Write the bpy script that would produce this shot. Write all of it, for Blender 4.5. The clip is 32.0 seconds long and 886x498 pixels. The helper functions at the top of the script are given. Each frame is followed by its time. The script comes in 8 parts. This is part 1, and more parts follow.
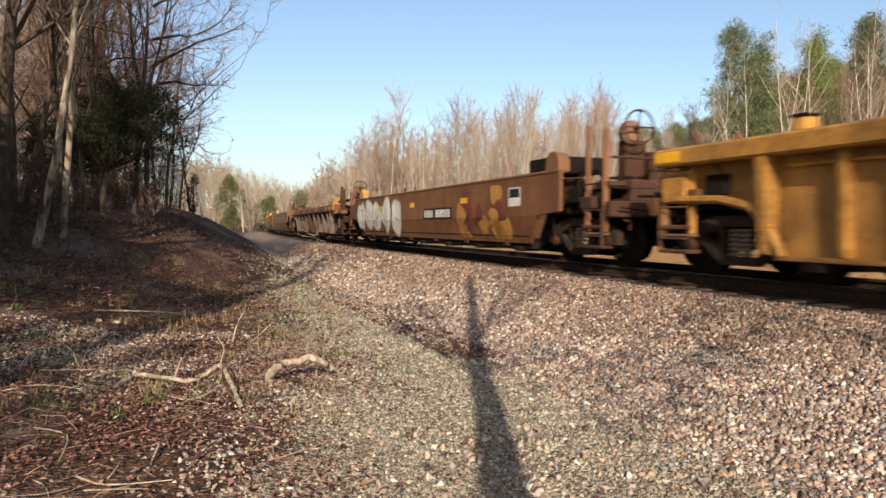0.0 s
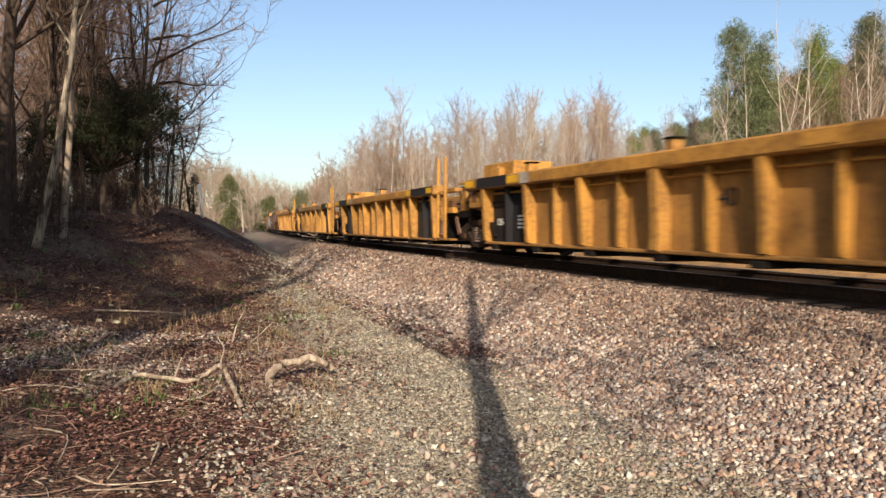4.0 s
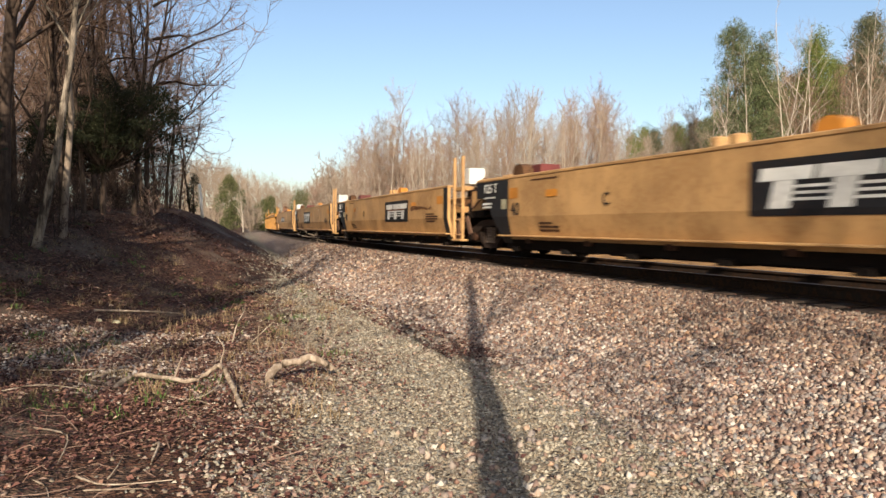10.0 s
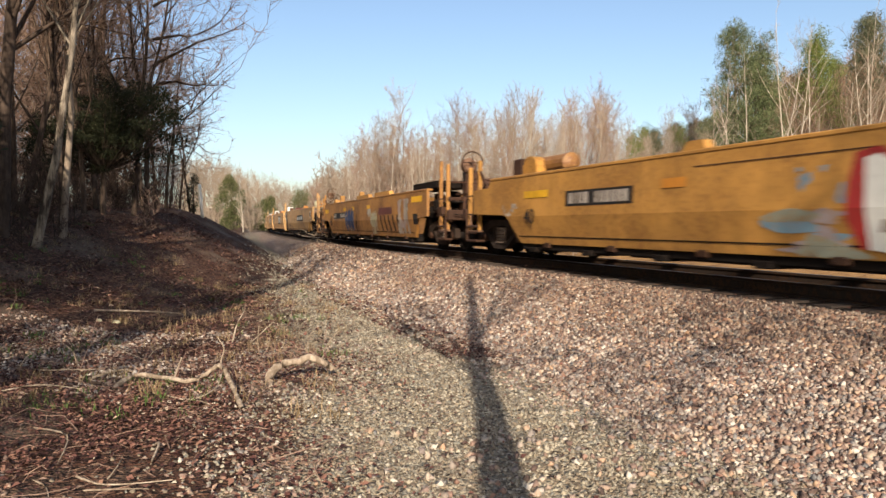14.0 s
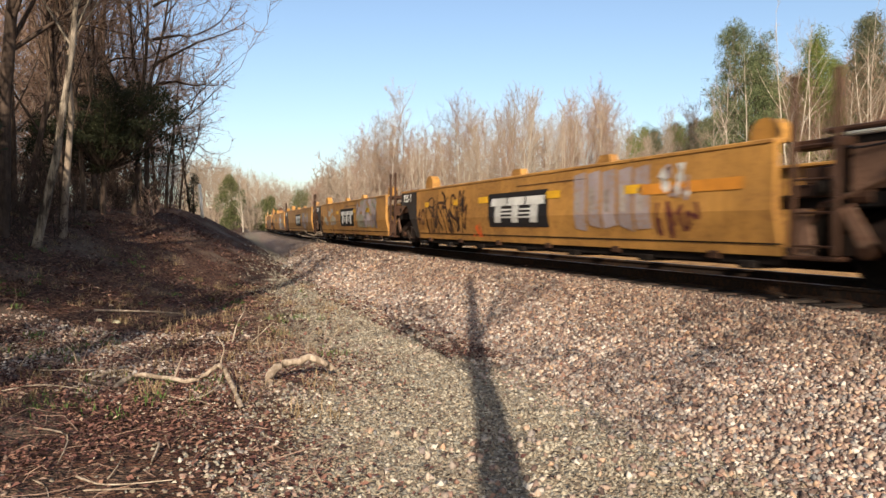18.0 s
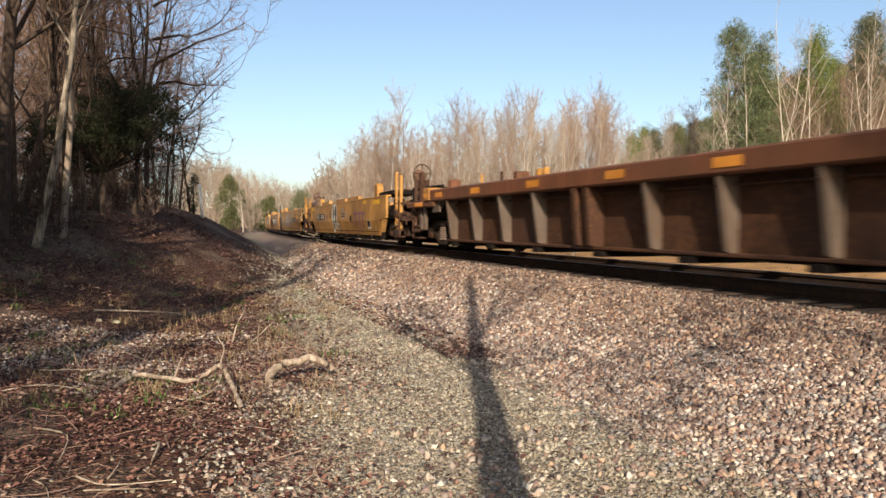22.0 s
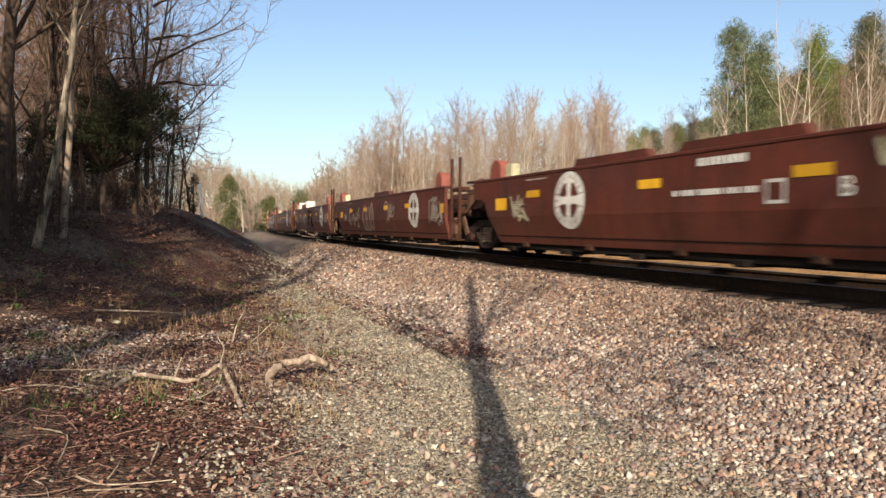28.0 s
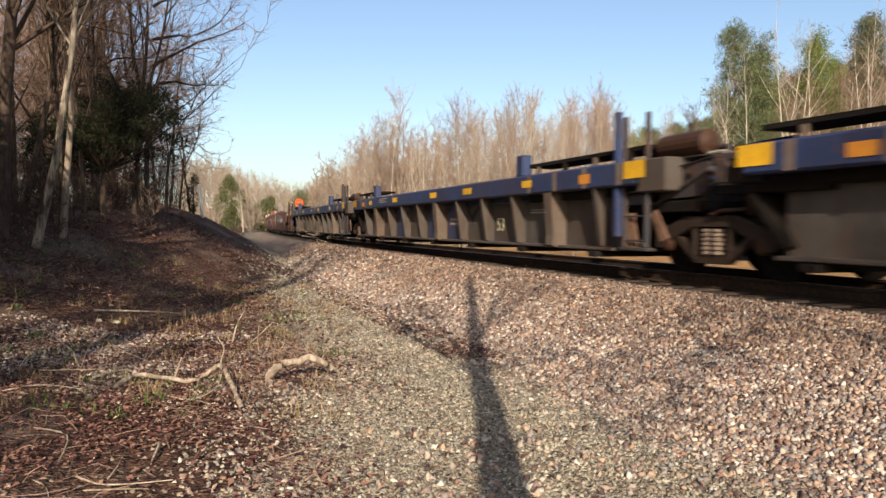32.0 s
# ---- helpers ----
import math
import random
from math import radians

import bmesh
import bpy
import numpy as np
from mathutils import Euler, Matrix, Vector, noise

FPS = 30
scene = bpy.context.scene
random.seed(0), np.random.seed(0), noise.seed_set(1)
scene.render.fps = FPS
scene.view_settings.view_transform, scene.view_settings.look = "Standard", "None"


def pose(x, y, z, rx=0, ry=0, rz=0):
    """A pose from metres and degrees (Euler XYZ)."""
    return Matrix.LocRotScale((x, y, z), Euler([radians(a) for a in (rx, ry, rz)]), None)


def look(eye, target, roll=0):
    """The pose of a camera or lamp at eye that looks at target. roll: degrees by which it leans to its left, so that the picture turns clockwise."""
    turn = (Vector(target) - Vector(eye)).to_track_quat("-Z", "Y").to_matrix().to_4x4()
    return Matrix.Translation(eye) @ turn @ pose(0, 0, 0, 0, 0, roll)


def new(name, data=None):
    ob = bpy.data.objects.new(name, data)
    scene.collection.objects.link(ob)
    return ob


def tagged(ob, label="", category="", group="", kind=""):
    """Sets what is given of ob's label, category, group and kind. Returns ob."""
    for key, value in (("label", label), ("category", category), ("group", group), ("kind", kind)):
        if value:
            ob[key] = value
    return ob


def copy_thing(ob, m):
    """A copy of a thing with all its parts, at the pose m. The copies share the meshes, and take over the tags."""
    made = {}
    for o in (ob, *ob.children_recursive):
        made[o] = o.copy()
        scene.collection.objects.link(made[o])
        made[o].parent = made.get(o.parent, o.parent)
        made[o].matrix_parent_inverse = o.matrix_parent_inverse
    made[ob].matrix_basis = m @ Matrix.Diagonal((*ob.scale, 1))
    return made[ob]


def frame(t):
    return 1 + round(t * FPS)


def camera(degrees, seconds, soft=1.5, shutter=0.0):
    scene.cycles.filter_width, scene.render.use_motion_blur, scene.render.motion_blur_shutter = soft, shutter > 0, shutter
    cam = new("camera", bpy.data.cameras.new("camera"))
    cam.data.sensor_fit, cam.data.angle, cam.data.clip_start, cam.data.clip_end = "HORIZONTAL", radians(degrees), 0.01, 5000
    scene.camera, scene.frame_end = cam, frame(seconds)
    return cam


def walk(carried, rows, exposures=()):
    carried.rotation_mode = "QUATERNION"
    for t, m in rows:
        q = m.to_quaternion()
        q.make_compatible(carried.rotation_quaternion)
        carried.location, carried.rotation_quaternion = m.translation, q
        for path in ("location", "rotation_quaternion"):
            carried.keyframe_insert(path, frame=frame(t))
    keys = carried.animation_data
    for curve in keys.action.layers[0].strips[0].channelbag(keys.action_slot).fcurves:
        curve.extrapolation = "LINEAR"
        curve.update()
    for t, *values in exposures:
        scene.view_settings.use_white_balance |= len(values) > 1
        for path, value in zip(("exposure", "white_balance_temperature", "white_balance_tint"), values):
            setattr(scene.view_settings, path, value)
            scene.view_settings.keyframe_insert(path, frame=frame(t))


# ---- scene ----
cam = camera(63.75, 32.0, soft=1.5, shutter=0.3)
EYE = (0.0, 0.0, 0.63)
VIEW = look(EYE, (0.0, 10.0, 0.63 - 0.3074), 0.404)
walk(cam, [(0.0, VIEW), (32.0, VIEW)], exposures=[(0.0, 0.67), (32.0, 0.67)])

# ---- world, sun ----
SUN_EL, SUN_AZ = 27.0, 0.5        # elevation; the way the shadows fall, degrees left of +y
world = bpy.data.worlds.new("world")
scene.world = world
world.use_nodes = True
wn = world.node_tree.nodes
sky = wn.new("ShaderNodeTexSky")
sky.sky_type, sky.sun_disc = "NISHITA", False
sky.sun_elevation, sky.sun_rotation = radians(SUN_EL), radians(180.0)
sky.altitude, sky.air_density, sky.dust_density, sky.ozone_density = 200, 1.0, 2.0, 1.3
wn["Background"].inputs["Strength"].default_value = 0.115
world.node_tree.links.new(sky.outputs["Color"], wn["Background"].inputs["Color"])
sun = new("sun", bpy.data.lights.new("sun", "SUN"))
sun.data.energy, sun.data.angle, sun.data.color = 5.0, radians(0.55), (1.0, 0.88, 0.72)
_a, _e = radians(SUN_AZ), radians(SUN_EL)
SUN_WAY = Vector((-math.sin(_a) * math.cos(_e), math.cos(_a) * math.cos(_e), -math.sin(_e)))
sun.matrix_world = Matrix.Translation((0, -20, 30)) @ SUN_WAY.to_track_quat("-Z", "Y").to_matrix().to_4x4()

# ---- the track's line: s in metres along it, away from the camera ----
SPEED = 13.25
TH, K1, K2 = 0.38334, -0.001756, 9.08e-6
S_MIN, S_MAX, DS = -520.0, 620.0, 0.5


def heading(s):
    """Angle from +y towards -x."""
    if s < -60:
        s = -60.0
    if s > 193:
        s = 193.0
    return TH + K1 * s + 0.5 * K2 * s * s * (1.0 if s > 0 else 0.0)


def make_line():
    fwd = [(6.794 + 1.5 * math.cos(TH), 1.5 * math.sin(TH))]
    s = 0.0
    while s < S_MAX:
        a = heading(s + DS / 2)
        fwd.append((fwd[-1][0] - math.sin(a) * DS, fwd[-1][1] + math.cos(a) * DS))
        s += DS
    back = [fwd[0]]
    s = 0.0
    while s > S_MIN:
        a = heading(s - DS / 2)
        back.append((back[-1][0] + math.sin(a) * DS, back[-1][1] - math.cos(a) * DS))
        s -= DS
    return np.array(back[:0:-1] + fwd)


LINE = make_line()
LINE_S = S_MIN + DS * np.arange(len(LINE))


def on_line(s, off=0.0, z=0.0):
    """A place on the track: off metres to the left of its centre."""
    x, y = np.interp(s, LINE_S, LINE[:, 0]), np.interp(s, LINE_S, LINE[:, 1])
    a = heading(s)
    return Vector((x - off * math.cos(a), y - off * math.sin(a), z))


def lateral(x, y):
    """Signed distance to the left of the track's centre, for arrays."""
    sel = (LINE_S > -330) & (LINE_S < 600)
    px, py, ps = LINE[sel][::4, 0], LINE[sel][::4, 1], LINE_S[sel][::4]
    out = np.empty(len(x))
    for i in range(0, len(x), 4000):
        dx, dy = x[i:i + 4000, None] - px, y[i:i + 4000, None] - py
        j = np.argmin(dx * dx + dy * dy, axis=1)
        a = np.array([heading(v) for v in ps])[j]
        r = np.arange(len(j))
        out[i:i + 4000] = -(dx[r, j] * np.cos(a) + dy[r, j] * np.sin(a))
    return out


def smooth(t):
    t = np.clip(t, 0, 1)
    return t * t * (3 - 2 * t)


def wave(x, y, seed=0.0):
    return (np.sin(x * 1.7 + 1.3 * np.sin(y * 0.9 + seed) + seed) + np.sin(y * 1.3 + 1.1 * np.sin(x * 1.1 - seed) + 2.1 * seed)
            + 0.6 * np.sin(x * 3.1 + y * 2.3 + seed)) / 2.6


def ground_z(x, y):
    """Height of the ground, and the distance from the track."""
    x, y = np.asarray(x, float), np.asarray(y, float)
    d = lateral(x, y)
    yy = np.clip(y, -30, 120)
    foot = np.interp(yy, [-30, 0, 5, 10, 16, 22, 30, 60, 90], [13, 11, 9.6, 8.4, 6.7, 4.7, 3.5, 3.0, 2.9])
    crest = np.interp(yy, [-30, 0, 5, 10, 20, 30, 45, 60, 90], [0.2, -0.2, -0.05, 0.35, 1.0, 1.3, 1.4, 1.1, 0.3])
    toe = np.interp(yy, [0, 22, 30, 60], [4.6, 4.4, 3.6, 3.0])
    low = np.interp(yy, [0, 18, 30, 60], [-0.9, -0.88, -0.75, -0.6])
    z = np.where(d < 1.85, -0.2, -0.2 + (low + 0.2) * smooth((d - 1.85) / (toe - 1.85)) * 0.5
                 + (low + 0.2) * np.clip((d - 1.85) / (toe - 1.85), 0, 1) * 0.5)
    z = z + (crest - low) * (0.5 * smooth((d - foot) / 4.4) + 0.5 * np.clip((d - foot) / 4.4, 0, 1))
    z = z + np.clip(d - foot - 4.4, 0, 60) * 0.02
    # right-hand side of the track
    e = -d
    right = -0.2 - 0.55 * smooth((e - 1.85) / 1.6) + 0.6 * smooth((e - 6) / 12) + np.clip(e - 18, 0, 150) * 0.03
    z = np.where(e > 1.85, right, z)
    z = z + 7.0 * smooth((y - 90) / 160) * smooth((np.abs(d) - 7) / 25) + np.clip(y - 250, 0, 800) * 0.01
    rough = np.clip((np.abs(d) - 2.0) / 2.0, 0, 1)
    z = z + rough * (0.035 * wave(x, y) + 0.02 * wave(x * 2.7, y * 2.9, 1.7))
    return z, d


# ---- mesh making ----
class Geo:
    """Collects vertices and faces of one mesh."""

    def __init__(self):
        self.v, self.f = [], []

    def add(self, verts, faces):
        n = len(self.v)
        self.v.extend(verts)
        self.f.extend(tuple(n + i for i in f) for f in faces)
        return self

    def box(self, x0, x1, y0, y1, z0, z1, c=0.012):
        """A box with chamfered edges."""
        c = min(c, 0.3 * min(x1 - x0, y1 - y0, z1 - z0))
        if c < 0.002:
            v = [(x, y, z) for x in (x0, x1) for y in (y0, y1) for z in (z0, z1)]
            return self.add(v, [(0, 1, 3, 2), (4, 6, 7, 5), (0, 4, 5, 1), (2, 3, 7, 6), (0, 2, 6, 4), (1, 5, 7, 3)])
        ring = []
        for x, sx in ((x0, 1), (x1, -1)):
            for y, sy in ((y0, 1), (y1, -1)):
                for z, sz in ((z0, 1), (z1, -1)):
                    ring += [(x, y + sy * c, z + sz * c), (x + sx * c, y, z + sz * c), (x + sx * c, y + sy * c, z)]

        def i(a, b, d, k):
            return ((a * 2 + b) * 2 + d) * 3 + k
        f = [(i(0, 0, 0, 0), i(0, 0, 1, 0), i(0, 1, 1, 0), i(0, 1, 0, 0)), (i(1, 0, 0, 0), i(1, 1, 0, 0), i(1, 1, 1, 0), i(1, 0, 1, 0)),
             (i(0, 0, 0, 1), i(1, 0, 0, 1), i(1, 0, 1, 1), i(0, 0, 1, 1)), (i(0, 1, 0, 1), i(0, 1, 1, 1), i(1, 1, 1, 1), i(1, 1, 0, 1)),
             (i(0, 0, 0, 2), i(0, 1, 0, 2), i(1, 1, 0, 2), i(1, 0, 0, 2)), (i(0, 0, 1, 2), i(1, 0, 1, 2), i(1, 1, 1, 2), i(0, 1, 1, 2))]
        for a in (0, 1):
            for b in (0, 1):
                f += [(i(a, b, 0, 0), i(a, b, 0, 1), i(a, b, 1, 1), i(a, b, 1, 0)), (i(a, 0, b, 0), i(a, 0, b, 2), i(a, 1, b, 2), i(a, 1, b, 0)),
                      (i(0, a, b, 1), i(0, a, b, 2), i(1, a, b, 2), i(1, a, b, 1))]
                for d in (0, 1):
                    f.append((i(a, b, d, 0), i(a, b, d, 1), i(a, b, d, 2)))
        return self.add(ring, f)

    def rod(self, p, q, r, r2=None, n=8, caps=True):
        """A round bar from p to q."""
        p, q = Vector(p), Vector(q)
        r2 = r if r2 is None else r2
        w = (q - p).normalized()
        u = w.orthogonal().normalized()
        t = w.cross(u)
        v = []
        for c, rr in ((p, r), (q, r2)):
            for k in range(n):
                a = 2 * math.pi * k / n
                v.append(tuple(c + rr * (math.cos(a) * u + math.sin(a) * t)))
        f = [(k, (k + 1) % n, n + (k + 1) % n, n + k) for k in range(n)]
        if caps:
            f += [tuple(range(n - 1, -1, -1)), tuple(range(n, 2 * n))]
        return self.add(v, f)

    def slab(self, outline, y0, y1):
        """A plate: an outline in x, z, from y0 to y1."""
        n = len(outline)
        v = [(x, y0, z) for x, z in outline] + [(x, y1, z) for x, z in outline]
        f = [tuple(range(n)), tuple(range(2 * n - 1, n - 1, -1))]
        f += [(k, n + k, n + (k + 1) % n, (k + 1) % n) for k in range(n)]
        return self.add(v, f)

    def lathe(self, profile, centre, axis="y", n=20):
        """A turned body: profile of (along the axis, radius)."""
        v = []
        for a, r in profile:
            for k in range(n):
                t = 2 * math.pi * k / n
                c, s = r * math.cos(t), r * math.sin(t)
                o = {"x": (a, c, s), "y": (c, a, s), "z": (c, s, a)}[axis]
                v.append((centre[0] + o[0], centre[1] + o[1], centre[2] + o[2]))
        m = len(profile)
        f = [(i * n + k, i * n + (k + 1) % n, (i + 1) * n + (k + 1) % n, (i + 1) * n + k) for i in range(m - 1) for k in range(n)]
        f += [tuple(range(n - 1, -1, -1)), tuple(range((m - 1) * n, m * n))]
        return self.add(v, f)

    def tube(self, pts, r, n=6):
        for a, b in zip(pts, pts[1:]):
            self.rod(a, b, r, n=n)
        return self

    def mesh(self, name, material, soft=False):
        me = bpy.data.meshes.new(name)
        me.from_pydata(self.v, [], self.f)
        bm = bmesh.new()
        bm.from_mesh(me)
        bmesh.ops.recalc_face_normals(bm, faces=bm.faces)
        bm.to_mesh(me)
        bm.free()
        me.materials.append(material)
        if soft:
            me.shade_smooth()
        return me


def raw_mesh(name, verts, faces, material):
    """A large mesh from arrays: faces all of one size."""
    me = bpy.data.meshes.new(name)
    verts, faces = np.asarray(verts, np.float32), np.asarray(faces, np.int32)
    n, k = faces.shape
    me.vertices.add(len(verts))
    me.vertices.foreach_set("co", verts.ravel())
    me.loops.add(n * k)
    me.loops.foreach_set("vertex_index", faces.ravel())
    me.polygons.add(n)
    me.polygons.foreach_set("loop_start", np.arange(0, n * k, k, dtype=np.int32))
    me.update(calc_edges=True)
    me.materials.append(material)
    return me


def part(name, geo, material, parent, label="", soft=False):
    """One mesh object under a thing or a part."""
    me = geo if isinstance(geo, bpy.types.Mesh) else geo.mesh(name, material, soft)
    ob = new(name, me)
    ob.parent = parent
    return tagged(ob, label) if label else ob


# ---- materials ----
def material(name):
    m = bpy.data.materials.new(name)
    m.use_nodes = True
    nt = m.node_tree
    return m, nt, nt.nodes["Principled BSDF"]


def noise_node(nt, scale, detail=4.0, rough=0.6, where=None):
    t = nt.nodes.new("ShaderNodeTexNoise")
    t.inputs["Scale"].default_value, t.inputs["Detail"].default_value, t.inputs["Roughness"].default_value = scale, detail, rough
    if where is not None:
        nt.links.new(where, t.inputs["Vector"])
    return t


def ramp(nt, value, stops):
    r = nt.nodes.new("ShaderNodeValToRGB")
    e = r.color_ramp.elements
    while len(e) < len(stops):
        e.new(0.5)
    for k, (at, col) in enumerate(stops):
        e[k].position, e[k].color = at, (*col, 1.0) if len(col) == 3 else col
    nt.links.new(value, r.inputs["Fac"])
    return r.outputs["Color"]


def mix(nt, fac, a, b, mode="MIX"):
    n = nt.nodes.new("ShaderNodeMix")
    n.data_type, n.blend_type = "RGBA", mode
    for sock, val in ((n.inputs[0], fac), (n.inputs[6], a), (n.inputs[7], b)):
        if isinstance(val, bpy.types.NodeSocket):
            nt.links.new(val, sock)
        elif isinstance(val, (int, float)):
            sock.default_value = val
        else:
            sock.default_value = (*val, 1.0)
    return n.outputs[2]


def calc(nt, op, a, b=0.0):
    n = nt.nodes.new("ShaderNodeMath")
    n.operation = op
    for sock, val in zip(n.inputs, (a, b)):
        if isinstance(val, bpy.types.NodeSocket):
            nt.links.new(val, sock)
        else:
            sock.default_value = val
    return n.outputs[0]


def bump(nt, bsdf, height, strength, distance):
    b = nt.nodes.new("ShaderNodeBump")
    b.inputs["Strength"].default_value, b.inputs["Distance"].default_value = strength, distance
    nt.links.new(height, b.inputs["Height"])
    nt.links.new(b.outputs["Normal"], bsdf.inputs["Normal"])


def obj_coord(nt):
    return nt.nodes.new("ShaderNodeTexCoord").outputs["Object"]


def world_coord(nt):
    return nt.nodes.new("ShaderNodeNewGeometry").outputs["Position"]


def paint(name, colour, rust=(0.10, 0.045, 0.02), wear=0.35, dirt=0.5, rough=0.5, metal=0.0, shine=0.3):
    """Weathered paint on steel: rust spots, streaks that run down, dust."""
    m, nt, b = material(name)
    co = obj_coord(nt)
    rnd = nt.nodes.new("ShaderNodeObjectInfo").outputs["Random"]
    shift = nt.nodes.new("ShaderNodeVectorMath")
    shift.operation = "ADD"
    nt.links.new(co, shift.inputs[0])
    off = nt.nodes.new("ShaderNodeCombineXYZ")
    nt.links.new(calc(nt, "MULTIPLY", rnd, 57.0), off.inputs[0])
    nt.links.new(off.outputs[0], shift.inputs[1])
    p = shift.outputs[0]
    streak_map = nt.nodes.new("ShaderNodeMapping")
    streak_map.inputs["Scale"].default_value = (5.0, 5.0, 0.5)
    nt.links.new(p, streak_map.inputs["Vector"])
    streak = noise_node(nt, 1.0, 5, 0.65, streak_map.outputs[0])
    blot = noise_node(nt, 0.9, 6, 0.65, p)
    fine = noise_node(nt, 14.0, 5, 0.7, p)
    dark = tuple(c * 0.42 for c in colour)
    wide = noise_node(nt, 0.35, 5, 0.6, p)
    base = mix(nt, ramp(nt, blot.outputs[0], [(0.36, (0, 0, 0)), (0.64, (1, 1, 1))]), colour, tuple(c * 0.66 for c in colour))
    base = mix(nt, calc(nt, "MULTIPLY", ramp(nt, wide.outputs[0], [(0.48, (0, 0, 0)), (0.62, (1, 1, 1))]), 0.3 + 0.4 * dirt), base, tuple(c * 0.6 + 0.012 for c in colour))
    base = mix(nt, calc(nt, "MULTIPLY", ramp(nt, streak.outputs[0], [(0.48, (0, 0, 0)), (0.68, (1, 1, 1))]), dirt), base, dark)
    spots = ramp(nt, calc(nt, "MULTIPLY", fine.outputs[0], calc(nt, "ADD", blot.outputs[0], 0.5)), [(0.50, (0, 0, 0)), (0.60, (1, 1, 1))])
    base = mix(nt, calc(nt, "MULTIPLY", spots, wear), base, rust)
    nt.links.new(base, b.inputs["Base Color"])
    nt.links.new(calc(nt, "ADD", calc(nt, "MULTIPLY", fine.outputs[0], 0.3), rough - 0.1), b.inputs["Roughness"])
    b.inputs["Metallic"].default_value = metal
    b.inputs["Specular IOR Level"].default_value = shine
    bump(nt, b, calc(nt, "ADD", fine.outputs[0], calc(nt, "MULTIPLY", blot.outputs[0], 3.5)), 0.3, 0.01)
    return m


TAN = paint("tan_paint", (0.53, 0.305, 0.122), rust=(0.24, 0.10, 0.035), wear=0.35, dirt=0.28)
AMBER = paint("amber_paint", (0.47, 0.232, 0.054), rust=(0.17, 0.07, 0.024), wear=0.5, dirt=0.4)
AMBER_BROWN = paint("brownish_amber_paint", (0.37, 0.175, 0.046), rust=(0.14, 0.055, 0.022), wear=0.7, dirt=0.5)
# darker GOLD for the recessed bays: grime, with their shade put into the colour
GOLD_PANEL = paint("grimy_shaded_gold_panel", (0.36, 0.175, 0.044), rust=(0.15, 0.07, 0.028), wear=0.5, dirt=0.7)
GOLD = paint("golden_paint", (0.46, 0.22, 0.042), wear=0.5, dirt=0.5)
BROWN = paint("oxide_brown_paint", (0.105, 0.026, 0.015), rust=(0.05, 0.022, 0.012), wear=0.6, dirt=0.7)
RUSTY = paint("rusty_paint", (0.19, 0.082, 0.034), wear=0.7, dirt=0.6)
UMBER = paint("dark_brown_paint", (0.060, 0.029, 0.018), wear=0.7, dirt=0.5, shine=0.12)
CHORD_RUST = paint("rusted_brown_paint", (0.15, 0.055, 0.024), wear=0.7, dirt=0.6)
RIB_GREY = paint("dusty_grey_brown_paint", (0.12, 0.088, 0.066), wear=0.5, dirt=0.5)
BLUE = paint("navy_blue_paint", (0.026, 0.042, 0.105), wear=0.3, dirt=0.4)
GREY_PANEL = paint("grey_brown_panel", (0.085, 0.072, 0.062), wear=0.4, dirt=0.5, shine=0.12)
GRIME_GREY = paint("grimy_dark_grey_paint", (0.038, 0.034, 0.031), wear=0.3, dirt=0.4, shine=0.12)
BLACK = paint("black_paint", (0.018, 0.018, 0.020), wear=0.15, dirt=0.2, shine=0.12)
DARK_STEEL = paint("dark_grimy_steel", (0.011, 0.0085, 0.007), rust=(0.03, 0.016, 0.010), rough=0.85, wear=0.25, shine=0.08)
END_OCHRE = paint("grimy_ochre_paint", (0.125, 0.06, 0.026), rust=(0.05, 0.024, 0.013), wear=0.7, dirt=0.7, shine=0.12)
END_RUST = paint("grimy_rust_paint", (0.066, 0.032, 0.019), rust=(0.04, 0.02, 0.012), wear=0.6, dirt=0.6, shine=0.12)
END_BROWN = paint("grimy_dark_brown_paint", (0.052, 0.02, 0.014), wear=0.5, dirt=0.5, shine=0.12)
END_BLUE = paint("grimy_slate_paint", (0.05, 0.047, 0.05), wear=0.5, dirt=0.5, shine=0.12)
STEEL = paint("rail_steel", (0.034, 0.022, 0.016), rough=0.8, metal=0.0, shine=0.1)
BRIGHT = paint("polished_rail_steel", (0.45, 0.43, 0.40), rough=0.3, metal=0.9, wear=0.1, dirt=0.1)
WHITE = paint("white_paint", (0.74, 0.72, 0.66), wear=0.15, dirt=0.25)
YELLOW = paint("reflector_yellow", (0.80, 0.43, 0.02), wear=0.1, dirt=0.2)
ORANGE = paint("reflector_orange", (0.62, 0.24, 0.03), wear=0.1, dirt=0.2)
SAFETY_ORANGE = paint("safety_orange_paint", (0.80, 0.13, 0.02), wear=0.2, dirt=0.2)
RED = paint("faded_red_paint", (0.25, 0.072, 0.048), wear=0.2, dirt=0.3)
TRUCK_DUST = paint("dusty_brown_cast_steel", (0.042, 0.028, 0.021), rust=(0.03, 0.018, 0.012), wear=0.5, dirt=0.7, rough=0.85, shine=0.1)
PLATE_DUST = paint("dusty_rust_brown_plate", (0.20, 0.115, 0.075), rust=(0.09, 0.04, 0.022), wear=0.6, dirt=0.6, rough=0.8, shine=0.12)
PIPE_GREY = paint("pale_grey_pipe", (0.40, 0.37, 0.31), wear=0.3, dirt=0.5)
SPRING = paint("dusty_spring_steel", (0.20, 0.145, 0.11), rough=0.7, wear=0.3)
TEAL = paint("faded_teal_spray", (0.33, 0.34, 0.26), rust=(0.34, 0.17, 0.05), wear=0.6, dirt=0.5)
